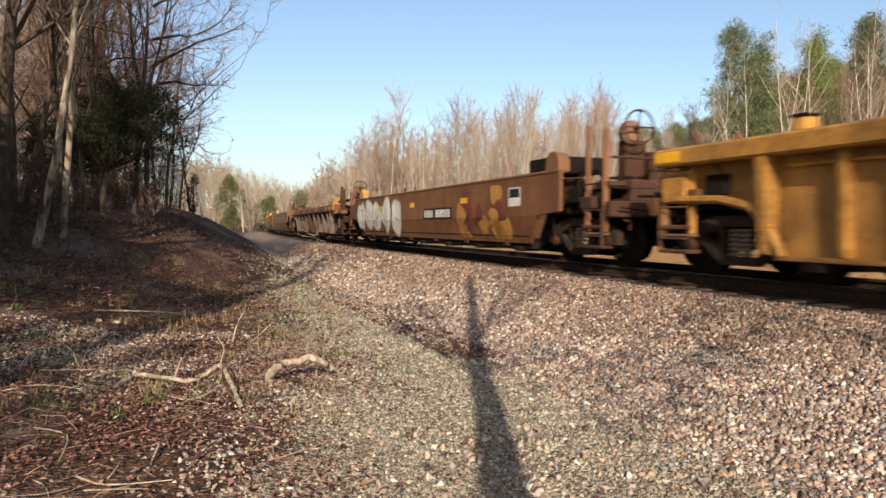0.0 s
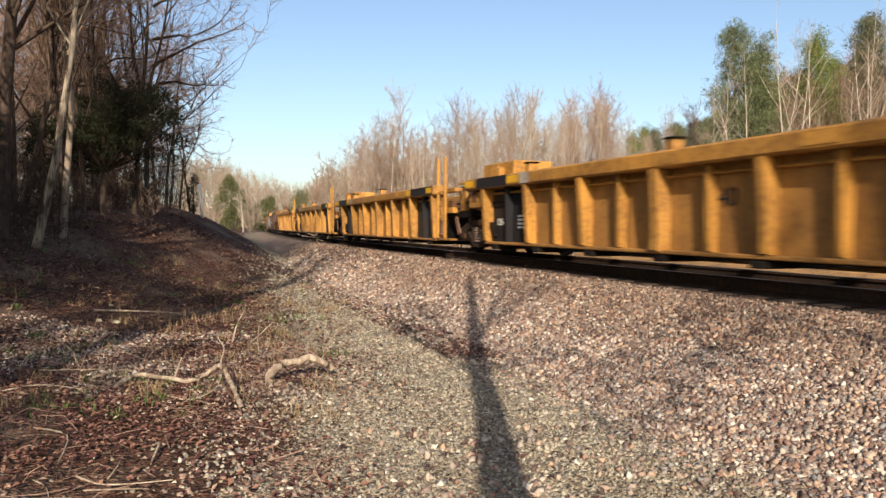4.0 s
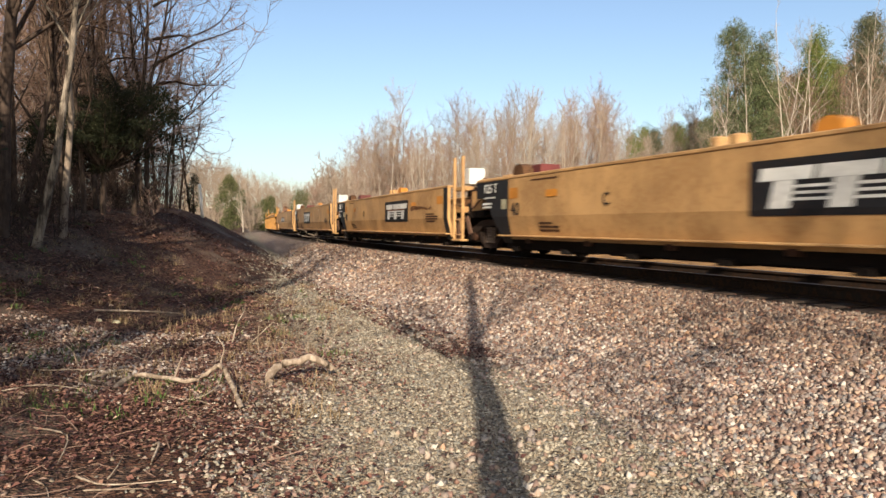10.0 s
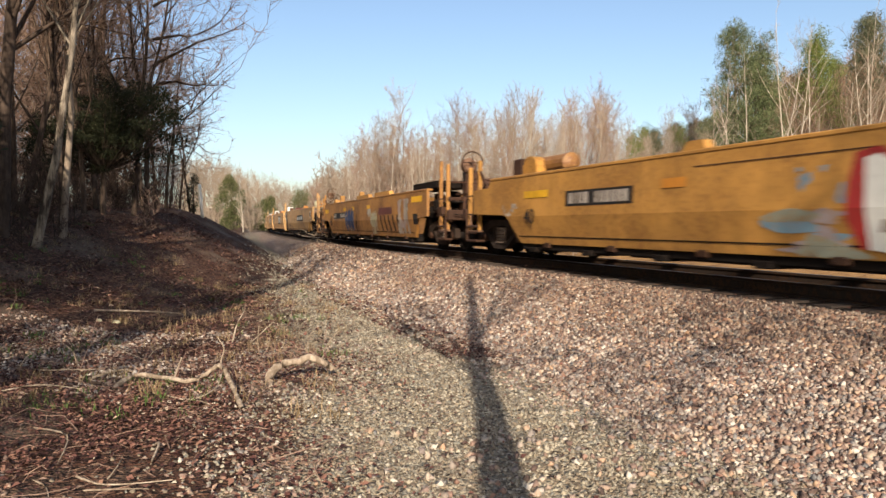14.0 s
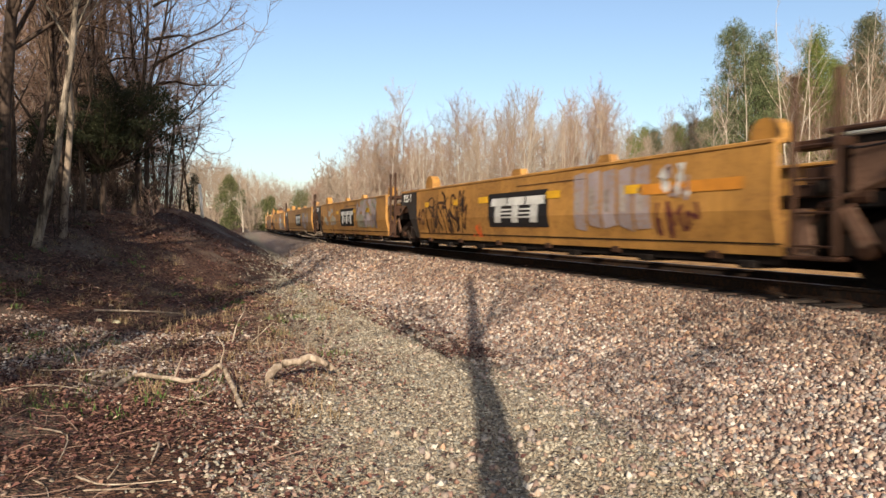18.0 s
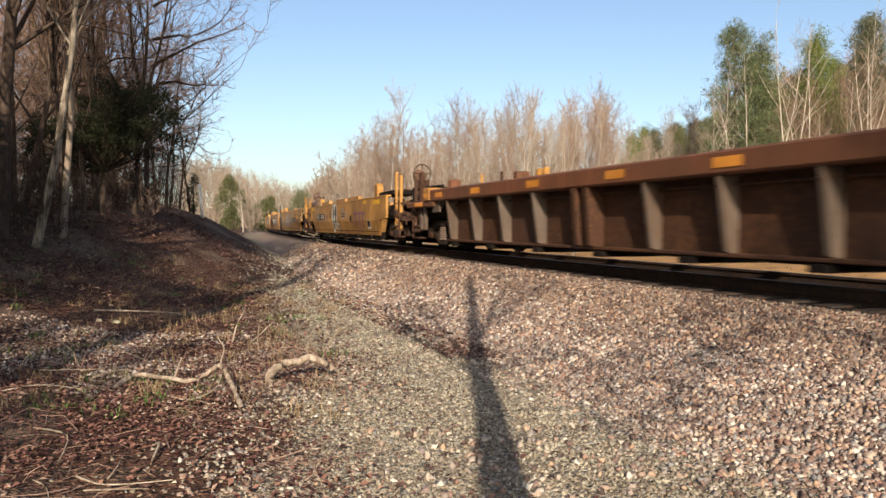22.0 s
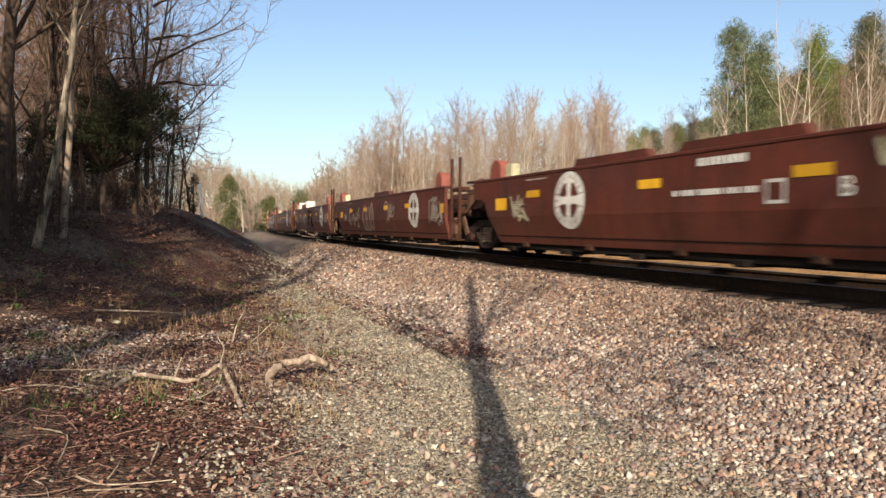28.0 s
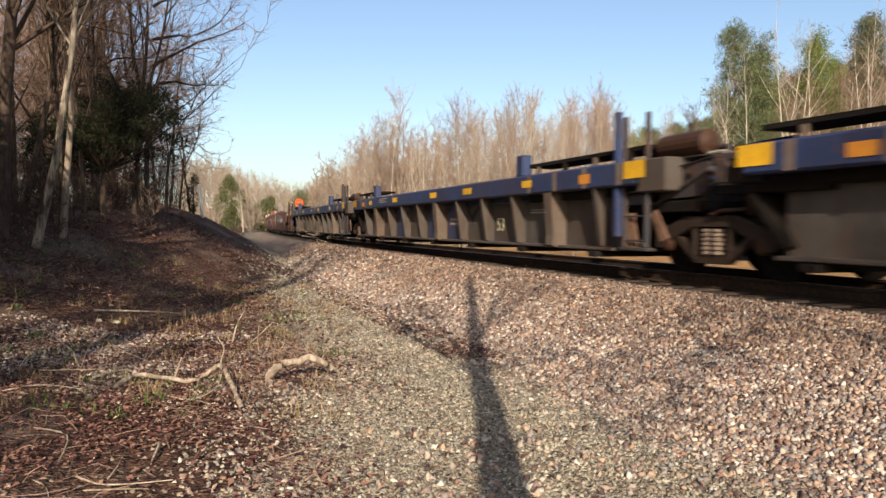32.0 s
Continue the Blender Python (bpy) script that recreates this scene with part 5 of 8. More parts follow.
def build_far_wood():
    kinds = [tree_thing("bare_tree", Tree(80 + k).grow(13, 0.16, 0.3, 13, 6, 6, 0.7, tw=0.02), BARK_WARM, TWIG_WARM, "leafless tree in the distant wood beyond the bend", group="distant wood") for k in range(3)]
    n = 0
    for px in range(320, 640, 6):
        for j in range(2):
            dist = rng.uniform(125, 200)
            top = np.interp(px, [330, 400, 450, 500, 540, 560, 600], [285, 292, 315, 325, 335, 330, 300]) + rng.uniform(-8, 16)
            x, y = by_sight(px, dist)
            place(kinds[n % 3], x, y, height_for(top, x, y) / 13.0, first=n < 3)
            n += 1
    bush = [tree_thing("bare_shrub", Tree(95 + k).grow(6, 0.08, 0.03, 14, 6, 6, 0.9, tw=0.03), BARK_WARM, TWIG_WARM, "leafless thicket in the distance", group="distant wood") for k in range(2)]
    for i in range(56):
        px, dist = 320 + i * 5.6 + rng.uniform(-8, 8), rng.uniform(95, 150)
        if 455 < px < 545:
            dist += 60
        x, y = by_sight(px, dist)
        place(bush[i % 2], x, y, rng.uniform(0.6, 1.2), first=i < 2)
    c = [cedar(90, 7.0, 1.8, "olive-green cedar near the bend", 1800, size=0.08, mat=CEDAR_OLIVE), cedar(91, 6, 2.0, "rounded dark olive cedar near the bend", 1800, size=0.08, mat=CEDAR_OLIVE)]
    for i, (src, px, dist, top) in enumerate(((c[0], 408, 95, 315), (c[1], 535, 120, 336), (c[0], 466, 118, 356), (c[0], 478, 112, 350), (c[1], 456, 122, 362))):
        x, y = by_sight(px, dist)
        place(src, x, y, height_for(top, x, y) / (7.0 if src is c[0] else 6.3), first=i < 2)
    p = tree_thing("bare_tree", Tree(87).grow(6, 0.1, 0.3, 8, 4, 4, 0.5, fork=2), BARK_PALE, TWIG_WARM, "slim pale-barked leafless tree near the bend")
    x, y = by_sight(430, 88)
    place(p, x, y, 0.95, first=True)


def build_left_wood():
    # trees that can be told apart: direction, distance, stem radius, lean, height, bark
    stems = [(0, 14, 0.16, (0.0, 0), 13, BARK_DARK, 0.3), (58, 14, 0.095, (0.19, 0), 10, BARK_BLOTCHED, 0.45), (108, 16, 0.055, (0.05, 0), 11, BARK_DARK, 0.3),
             (35, 17, 0.085, (0.05, 0.1), 12, BARK_DARK, 0.2), (150, 19, 0.075, (-0.03, 0), 12, BARK_DARK, 0.2), (172, 22, 0.09, (0.0, 0), 12, BARK_DARK, 0.15), (235, 21, 0.085, (0.06, 0), 11, BARK_DARK, 0.2),
             (256, 25, 0.09, (-0.03, 0), 12, BARK_DARK, 0.15), (110, 15.5, 0.085, (0.03, 0), 10, BARK_WARM, 0.45),
             (80, 24, 0.09, (0.1, 0), 12, BARK_WARM, 0.15), (205, 28, 0.10, (0.0, 0), 13, BARK_DARK, 0.15), (-60, 12, 0.12, (0.1, 0.1), 11, BARK_DARK, 0.3)]
    for k, (px, dist, rad, lean, h, bk, start) in enumerate(stems):
        t = Tree(200 + k).grow(h, rad, start, 24 if px < 235 else 16, 6, 8, 0.6, lean, wobble=0.06, fork=1 if k == 6 else 0, tw=0.0035 + dist * 0.00022, thin=0.32)
        lab = {BARK_BLOTCHED.name: "slanting leafless tree with pale blotched bark on the bank", BARK_WARM.name: "brown-barked leafless tree on the bank"}.get(bk.name, "dark-barked leafless tree on the shaded bank")
        ob = tree_thing("bare_tree", t, bk, TWIG_DARK if k in (0, 14) else TWIG_BROWN, lab, group="wood on the bank")
        x, y = by_sight(px, dist)
        place(ob, x, y, 1.0, 0.0, first=True)
    kinds = []
    for k in range(4):
        t = Tree(120 + k).grow(12, 0.10, 0.15, 20, 6, 7, 0.7, (rng.uniform(-.05, .1), rng.uniform(-.05, .05)), tw=0.008, thin=0.28)
        kinds.append(tree_thing("bare_tree", t, BARK_DARK, TWIG_RED, "dark leafless tree deep in the shaded wood", group="wood on the bank"))
    spots = []
    while len(spots) < 20:
        dist = rng.uniform(17, 50)
        px = rng.uniform(-220, 215)
        spots.append(by_sight(px, dist))
    for i, (x, y) in enumerate(spots):
        place(kinds[i % 4], x, y, rng.uniform(0.55, 1.0), first=i < 4)
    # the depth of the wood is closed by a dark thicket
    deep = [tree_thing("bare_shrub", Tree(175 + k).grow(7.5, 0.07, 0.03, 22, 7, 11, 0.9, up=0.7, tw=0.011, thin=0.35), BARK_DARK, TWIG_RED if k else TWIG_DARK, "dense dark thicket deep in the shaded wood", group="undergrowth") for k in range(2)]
    for i in range(30):
        dist = rng.uniform(24, 62)
        px = rng.uniform(-160, 235 + dist * 1.1)
        x, y = by_sight(px, dist)
        place(deep[i % 2], x, y, rng.uniform(0.35, 0.5) * (1 + dist / 60), first=i < 2)
    # crooked trees whose twigs close the gaps between the stems
    tangle = [tree_thing("bare_tree", Tree(130 + k).gnarled(11, 0.08, 0.16, 26, (rng.uniform(-.08, .08), 0), 0.30, 0.0075, 7, 8, 0.03, 1, 0.3), BARK_DARK, (TWIG_BROWN, TWIG_RED, TWIG_BROWN)[k], "crooked leafless tree with tangled twigs in the shaded wood", group="wood on the bank") for k in range(3)]
    for i in range(22):
        dist = rng.uniform(19, 40)
        px = rng.uniform(-40, 150 + dist * 2.9)
        x, y = by_sight(px, dist)
        place(tangle[i % 3], x, y, rng.uniform(0.7, 1.1), first=i < 3)
    # tree at the wood's edge with long winding limbs against the sky
    t = Tree(141).gnarled(9.5, 0.10, 0.45, 14, (0.06, 0), 0.30, 0.006, 6, 6, 0.03, 1, 0.3)
    for z, way, ln in ((5.4, (1.0, 0.1, 0.62), 3.4), (4.6, (1.0, -0.1, 0.50), 3.2), (4.0, (1.0, 0.0, 0.15), 2.2), (6.4, (0.9, 0.2, 0.8), 2.6)):
        pts = t.path((0.25, 0, z), way, ln, 8, 0.2, 0.0)
        t.limb(t.wood, pts, 0.05, 0.010, 5)
        for q in pts[2:]:
            for _ in range(4):
                sub = t.path(q, (t.r.gauss(0.5, 0.6), t.r.gauss(0, 0.6), t.r.gauss(0.25, 0.7)), t.r.uniform(0.5, 1.1), 5, 0.35, 0.02)
                t.limb(t.twig, sub, 0.011, 0.005, 3)
                for e in sub[1:]:
                    t.cone(t.twig, e, e + Vector((t.r.gauss(0.1, 0.2), t.r.gauss(0, 0.2), t.r.gauss(0.08, 0.2))), 0.006)
    x, y = by_sight(258, 22)
    place(tree_thing("bare_tree", t, BARK_DARK, TWIG_BROWN, "dark crooked tree with long winding limbs at the wood's edge", group="wood on the bank"), x, y, 1.0, 0.0, first=True)
    # round crooked crowns farther along the bank
    rosy = [tree_thing("bare_tree", Tree(145 + k).gnarled(9, 0.07, 0.28, 26, (0.05, 0), 0.27, 0.0072, 7, 8, 0.02, 1, 0.28), BARK_DARK, TWIG_PINK, "dark-stemmed leafless tree with a rosy haze of twigs", group="wood on the bank") for k in range(2)]
    for i, (px, dist, size) in enumerate(((292, 29, 0.92), (318, 33, 0.86), (338, 37, 0.84), (275, 31, 1.1), (300, 36, 1.05), (240, 33, 1.2))):
        x, y = by_sight(px, dist)
        place(rosy[i % 2], x, y, size, first=i < 2)
    # brush and slim young trees between the trunks
    brush = [tree_thing("bare_shrub", Tree(180 + k).grow(3.0, 0.03, 0.02, 18, 6, 7, 1.0, tw=0.0065, thin=0.4), BARK_DARK, TWIG_RED, "leafless brush at the foot of the trees", group="undergrowth") for k in range(2)]
    for i in range(46):
        dist = rng.uniform(17, 42)
        px = rng.uniform(-80, 250 + dist * 1.6)
        x, y = by_sight(px, dist)
        place(brush[i % 2], x, y, rng.uniform(0.3, 0.8) * (0.6 if px > 150 else 1.0), first=i < 2)
    young = [tree_thing("bare_tree", Tree(186 + k).grow(8.5, 0.035, 0.12, 18, 5, 7, 0.6, (rng.uniform(-0.15, 0.2), 0.0), wobble=0.09, tw=0.0065, thin=0.45), BARK_DARK, TWIG_RED, "slim crooked young tree on the bank", group="wood on the bank") for k in range(3)]
    for i in range(16):
        dist = rng.uniform(19, 38)
        px = rng.uniform(-40, 170 + dist * 2.6)
        x, y = by_sight(px, dist)
        place(young[i % 3], x, y, rng.uniform(0.6, 1.2), first=i < 3)
    # undergrowth on the bank
    bush = [tree_thing("bare_shrub", Tree(170 + k).grow(2.6, 0.03, 0.02, 14, 6, 6, 1.0, tw=0.006), BARK_DARK, TWIG_DARK, "bare tangled shrub on the bank", group="undergrowth") for k in range(3)]
    for i in range(80):
        y = rng.uniform(9, 42)
        d = np.interp(y, [5, 10, 16, 22, 30, 60], [9.6, 8.4, 7.0, 5.4, 4.6, 3.6]) + rng.uniform(3.4, 7.5)
        p = on_line(y * 1.07, d)
        place(bush[i % 3], p.x, p.y, rng.uniform(0.3, 0.8), first=i < 3)
    # dark cedars
    t = Tree(260)
    r = t.r
    trunk = t.path((0, 0, -0.2), (0, 0, 1), 5.2, 6, 0.03, 0.05)
    t.limb(t.wood, trunk, 0.1, 0.03, 7)
    blobs = []
    for i in range(150):
        a, z = r.uniform(0, 6.28), r.uniform(2.6, 4.5)
        reach = r.uniform(0.1, 1.35) * (1.2 - abs(z - 3.3) * 0.5)
        e = Vector((math.cos(a) * reach * 1.35 + 0.5 * (z - 2.9), math.sin(a) * reach, z + r.gauss(0, 0.2)))
        t.limb(t.wood, [trunk[3], e], 0.025, 0.01, 4)
        blobs.append((e.x, e.y, e.z, r.uniform(0.2, 0.5), 0.45))
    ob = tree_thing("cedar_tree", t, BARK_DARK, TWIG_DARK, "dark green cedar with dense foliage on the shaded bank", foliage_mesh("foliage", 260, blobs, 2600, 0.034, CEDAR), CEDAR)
    x, y = by_sight(178, 19.5)
    place(ob, x, y, 1.0, 0.0, 1.25, first=True)
    c2 = cedar(262, 3.2, 0.7, "small dark cedar on the bank", 900)
    for i, (px, dist, s) in enumerate(((343, 36, 0.62), (75, 22, 0.9), (245, 31, 0.6))):
        x, y = by_sight(px, dist)
        place(c2, x, y, s, first=i == 0)


def build_back_trees():
    """Trees out of view, behind and beside the camera: their shade lies on the gravel and the bank."""
    t = Tree(150)
    t.limb(t.wood, t.path((0, 0, -0.3), (0, 0, 1), 9.2, 9, 0.008, 0.0), 0.21, 0.05, 10)
    for way, ln, rad in (((-0.3, 0, 1), 3.6, 0.04), ((0.35, 0.1, 1), 3.2, 0.045), ((-0.6, 0.2, 0.8), 2.0, 0.025), ((1.0, 0.1, 0.0), 1.2, 0.02)):
        st = t.path((0, 0, 5.0 if ln < 3.5 else 5.2), way, ln, 5, 0.08, 0.04)
        t.limb(t.wood, st, rad, 0.02, 6)
        for k in range(1, 6):
            for _ in range(2):
                sub = t.path(st[k], (t.r.gauss(0, 1), t.r.gauss(0, 0.6), 0.8), 1.0, 3, 0.2, 0.05)
                t.limb(t.twig, sub, 0.018, 0.006, 3)
    for z0, way, ln in ((4.1, (1.0, 0.15, 0.05), 3.3), (3.7, (1.0, -0.1, 0.02), 2.6), (4.4, (1.0, 0.3, 0.12), 3.4), (5.6, (-0.8, 0.1, 0.35), 2.0), (6.0, (0.7, 0.1, 0.5), 2.0), (6.4, (-0.5, 0.2, 0.8), 2.0)):
        pts = t.path((0, 0, z0), way, ln, 8, 0.16, 0.0)
        t.limb(t.wood, pts, 0.008, 0.006, 4)
        for q in pts[3:]:
            for _ in range(10):
                sub = t.path(q, (t.r.gauss(0.3, 0.8), t.r.gauss(0, 0.8), t.r.gauss(0.1, 0.5)), t.r.uniform(0.3, 0.7), 3, 0.3, 0.0)
                t.limb(t.twig, sub, 0.010, 0.005, 3)
    place(tree_thing("bare_tree", t, BARK_DARK, TWIG_DARK, "leafless tree whose shadow lies over the gravel"), 0.36, -2.2, 1.0, 0.0, first=True)
    t = Tree(151).grow(18, 0.34, 0.72, 10, 6, 4, 0.6, (0.0, 0.0), wobble=0.012)
    place(tree_thing("bare_tree", t, BARK_DARK, TWIG_DARK, "leafless tree whose shadow lies over the leaf litter"), -4.25, -5.0, 1.0, 1.3, first=True)
    t = Tree(156).grow(12, 0.10, 0.5, 12, 6, 5, 0.55, (0.0, 0.0), wobble=0.02, tw=0.014)
    place(tree_thing("bare_tree", t, BARK_DARK, TWIG_DARK, "leafless tree whose twigs dapple the leaf litter"), -4.4, -9.5, 1.0, 2.0, first=True)
    t = Tree(159).grow(9.0, 0.09, 0.62, 14, 6, 6, 0.55, (0.0, 0.0), wobble=0.02, tw=0.013)
    place(tree_thing("bare_tree", t, BARK_DARK, TWIG_DARK, "leafless tree whose twigs dapple the ballast"), 4.4, -6.2, 1.0, 0.4, first=True)
    t = Tree(166).spire(7.2, 0.05, 0.58, 22, (0, 0), 0.12, 0.010, 6, 5, 0)
    low = tree_thing("bare_tree", t, BARK_DARK, TWIG_DARK, "slim leafless tree whose twigs dapple the leaf litter")
    for i, (x, y) in enumerate(((-3.25, -5.4),)):
        place(low, x, y, 1.0, i * 2.0, first=i == 0)
    thin = tree_thing("bare_tree", Tree(165).spire(21, 0.13, 0.55, 12, (0, 0), 0.10, 0.012, 4, 3, 0), BARK_DARK, TWIG_DARK, "tall leafless tree whose shadow crosses the embankment")
    for i, (x, y) in enumerate(((-5.0, -8.0), (-5.5, -11.0), (-6.2, -7.0), (-3.7, -13.0))):
        place(thin, x, y, 1.0, i * 1.3, first=i == 0)
    # belt of trees left of view, added only to cast shade on the bank
    k = [tree_thing("bare_tree", Tree(152 + i).grow(13, 0.15, 0.3, 18, 7, 7, 0.8, tw=0.016), BARK_DARK, TWIG_DARK, "unseen dark leafless tree added to shade the bank") for i in range(2)]
    for i, (x, y) in enumerate([(-11.5, 1), (-15, 5), (-12.5, 7.5)]):
        place(k[i % 2], x, y, rng.uniform(0.8, 1.1), first=i < 2)
    # unseen cedars added as casters; the lifted crowns set where shade starts
    c = cedar(158, 6.6, 1.5, "unseen dark cedar with a high crown, added to shade the bank", 1100, 0.45, 46, 0.08)
    high = [(-7.4, 8.0, 0.8), (-9.4, 8.6, 0.9), (-12.4, 9.4, 1.5), (-14.2, 10.0, 1.5), (-9.8, 6.4, 1.3), (-13.6, 7.6, 1.6), (-15.6, 8.4, 1.5), (-16.4, 10.8, 1.4), (-17.6, 9.4, 1.5), (-18.6, 11.8, 1.4)]
    for i, (x, y, size) in enumerate(high):
        place(c, x, y, size, first=i == 0)
    # made-up row of thin crowns out of view, casting a level band of shade
    c = cedar(161, 5.3, 1.1, "unseen dark cedar with a small flat crown, added for a shade band", 900, 0.82, 26, 0.06)
    for i, (x, y) in enumerate(((-5.1, 4.9), (-6.4, 5.2), (-7.8, 5.0), (-9.3, 5.3), (-7.4, 3.3), (-8.7, 3.0), (-10.1, 3.3), (-10.7, 5.0), (-6.2, 2.6))):
        place(c, x, y, 0.98 + 0.03 * (i % 2), i * 1.1, first=i == 0)
    # unseen low cedars, added to shade the litter nearer the camera
    c = cedar(159, 3.0, 0.9, "unseen low bushy dark cedar, added to shade the litter", 1300, 0.05, 40, 0.06)
    for i, (x, y) in enumerate([(-8.5, 11.3), (-9.5, 12.6), (-10.5, 13.6), (-11.7, 14.8), (-13.0, 15.6), (-7.7, 10.4)]):
        place(c, x, y, rng.uniform(0.85, 1.15), first=i == 0)


build_right_wood()
build_pines()
build_far_wood()
build_left_wood()
build_back_trees()


# ---- loose stones, leaves, twigs ----
def stones_array(rs, x, y, z, size, sink=0.3):
    """Angular stones: jittered blocks of twelve triangles each."""
    n = len(x)
    base = np.array([(a, b, c) for a in (-1, 1) for b in (-1, 1) for c in (-1, 1)], float)
    tri = np.array([(0, 1, 3), (0, 3, 2), (4, 6, 7), (4, 7, 5), (0, 4, 5), (0, 5, 1), (2, 3, 7), (2, 7, 6), (0, 2, 6), (0, 6, 4), (1, 5, 7), (1, 7, 3)])
    v = base[None] * rs.uniform(0.35, 1.05, (n, 8, 3))
    v = v * (size[:, None] * np.stack([rs.uniform(0.42, 0.75, n), rs.uniform(0.32, 0.6, n), rs.uniform(0.25, 0.45, n)], 1))[:, None, :]
    q = rs.normal(size=(n, 4))
    q[:, 0] += 0.4
    q /= np.linalg.norm(q, axis=1)[:, None]
    w, a, b, c = q.T
    R = np.stack([np.stack([1 - 2 * (b * b + c * c), 2 * (a * b - c * w), 2 * (a * c + b * w)], 1), np.stack([2 * (a * b + c * w), 1 - 2 * (a * a + c * c), 2 * (b * c - a * w)], 1),
                  np.stack([2 * (a * c - b * w), 2 * (b * c + a * w), 1 - 2 * (a * a + b * b)], 1)], 1)
    v = np.einsum("nij,nkj->nki", R, v) + np.stack([x, y, z + size * (0.3 - sink)], 1)[:, None, :]
    f = tri[None] + (np.arange(n) * 8)[:, None, None]
    return v.reshape(-1, 3), f.reshape(-1, 3)


def scatter(rs, near, far, density, edge=40):
    """Random places on the ground in front of the camera, between two distances."""
    half = 0.66
    n = int((far * far - near * near) * half * density)
    y = np.sqrt(rs.uniform(near * near, far * far, n))
    x = rs.uniform(-half, half, n) * y
    z, d = ground_z(x, y)
    return x, y, z, d


def path_edge(y):
    return np.interp(np.clip(y, 0, 40), [0, 4, 6, 8, 12, 18, 22, 30], [7.3, 7.2, 6.7, 6.3, 5.7, 5.5, 4.9, 4.2])


def build_stones():
    rs = np.random.RandomState(5)
    bal_v, bal_f, gra_v, gra_f, dus_v, dus_f = [], [], [], [], [], []
    nb = ng = nd = 0
    for near, far, dens, size in ((2.2, 6.5, 1500, 0.040), (6.5, 11.0, 860, 0.046), (11.0, 18.0, 330, 0.06), (18.0, 34.0, 75, 0.095)):
        x, y, z, d = scatter(rs, near, far, dens)
        toe = np.interp(np.clip(y, 0, 60), [0, 22, 30, 60], [4.5, 4.3, 3.6, 3.0]) + rs.normal(0, 0.25, len(x))
        stained = d < 2.9 + 0.6 * wave(x * 0.7, y * 0.7, 3.0) + rs.normal(0, 0.35, len(x))
        k = (d > 1.4) & (d < toe) & stained
        v, f = stones_array(rs, x[k], y[k], z[k], size * rs.uniform(0.55, 1.35, k.sum()))
        dus_v.append(v)
        dus_f.append(f + nd)
        nd += len(v)
        k = (d > 1.5) & (d < toe) & ~stained
        s = size * rs.uniform(0.55, 1.35, k.sum())
        v, f = stones_array(rs, x[k], y[k], z[k], s)
        bal_v.append(v)
        bal_f.append(f + nb)
        nb += len(v)
        edge = path_edge(y) + rs.normal(0, 0.5, len(x))
        k = (d >= toe) & (d < edge) | ((d >= edge) & (rs.uniform(size=len(x)) < 0.62 * np.clip(0.55 + wave(x * 0.9, y * 0.9, 2.0), 0, 1)) & (d < edge + 3.6) & (y < 10))
        s = size * np.where(d[k] > edge[k], 0.9, 0.66) * rs.uniform(0.5, 1.35, k.sum())
        out = d[k] > edge[k]
        v, f = stones_array(rs, x[k][~out], y[k][~out], z[k][~out], s[~out])
        gra_v.append(v)
        gra_f.append(f + ng)
        ng += len(v)
        v, f = stones_array(rs, x[k][out], y[k][out], z[k][out], s[out])
        bal_v.append(v)
        bal_f.append(f + nb)
        nb += len(v)
    for name, v, f, mat, lab in (("ballast_stones", bal_v, bal_f, BALLAST, "crushed pinkish-brown ballast stones on the embankment"), ("stained_ballast_stones", dus_v, dus_f, BALLAST_STAINED, "rust-stained ballast stones along the rails"), ("gravel", gra_v, gra_f, GRAVEL, "pale grey crushed gravel of the path")):
        tagged(new(name, raw_mesh(name, np.concatenate(v), np.concatenate(f), mat)), lab, "stones", kind="stuff")
    # stones nearest to the path's end, one by one
    meshes = []
    for k in range(8):
        v, f = stones_array(rs, np.zeros(1), np.zeros(1), np.zeros(1), np.array([1.0]))
        meshes.append(raw_mesh("stone", v, f, BALLAST))
    x, y, z, d = scatter(rs, 3.4, 5.4, 200)
    k = np.flatnonzero((d > 2.4) & (d < 6.4))[:290]
    for j, i in enumerate(k):
        ob = part("stone", meshes[j % 8], BALLAST, ground)
        s = rs.uniform(0.035, 0.062)
        ob.matrix_basis = Matrix.Translation((x[i], y[i], z[i] + 0.012)) @ Matrix.Rotation(rs.uniform(0, 6.28), 4, "Z") @ Matrix.Diagonal((s, s, s, 1))


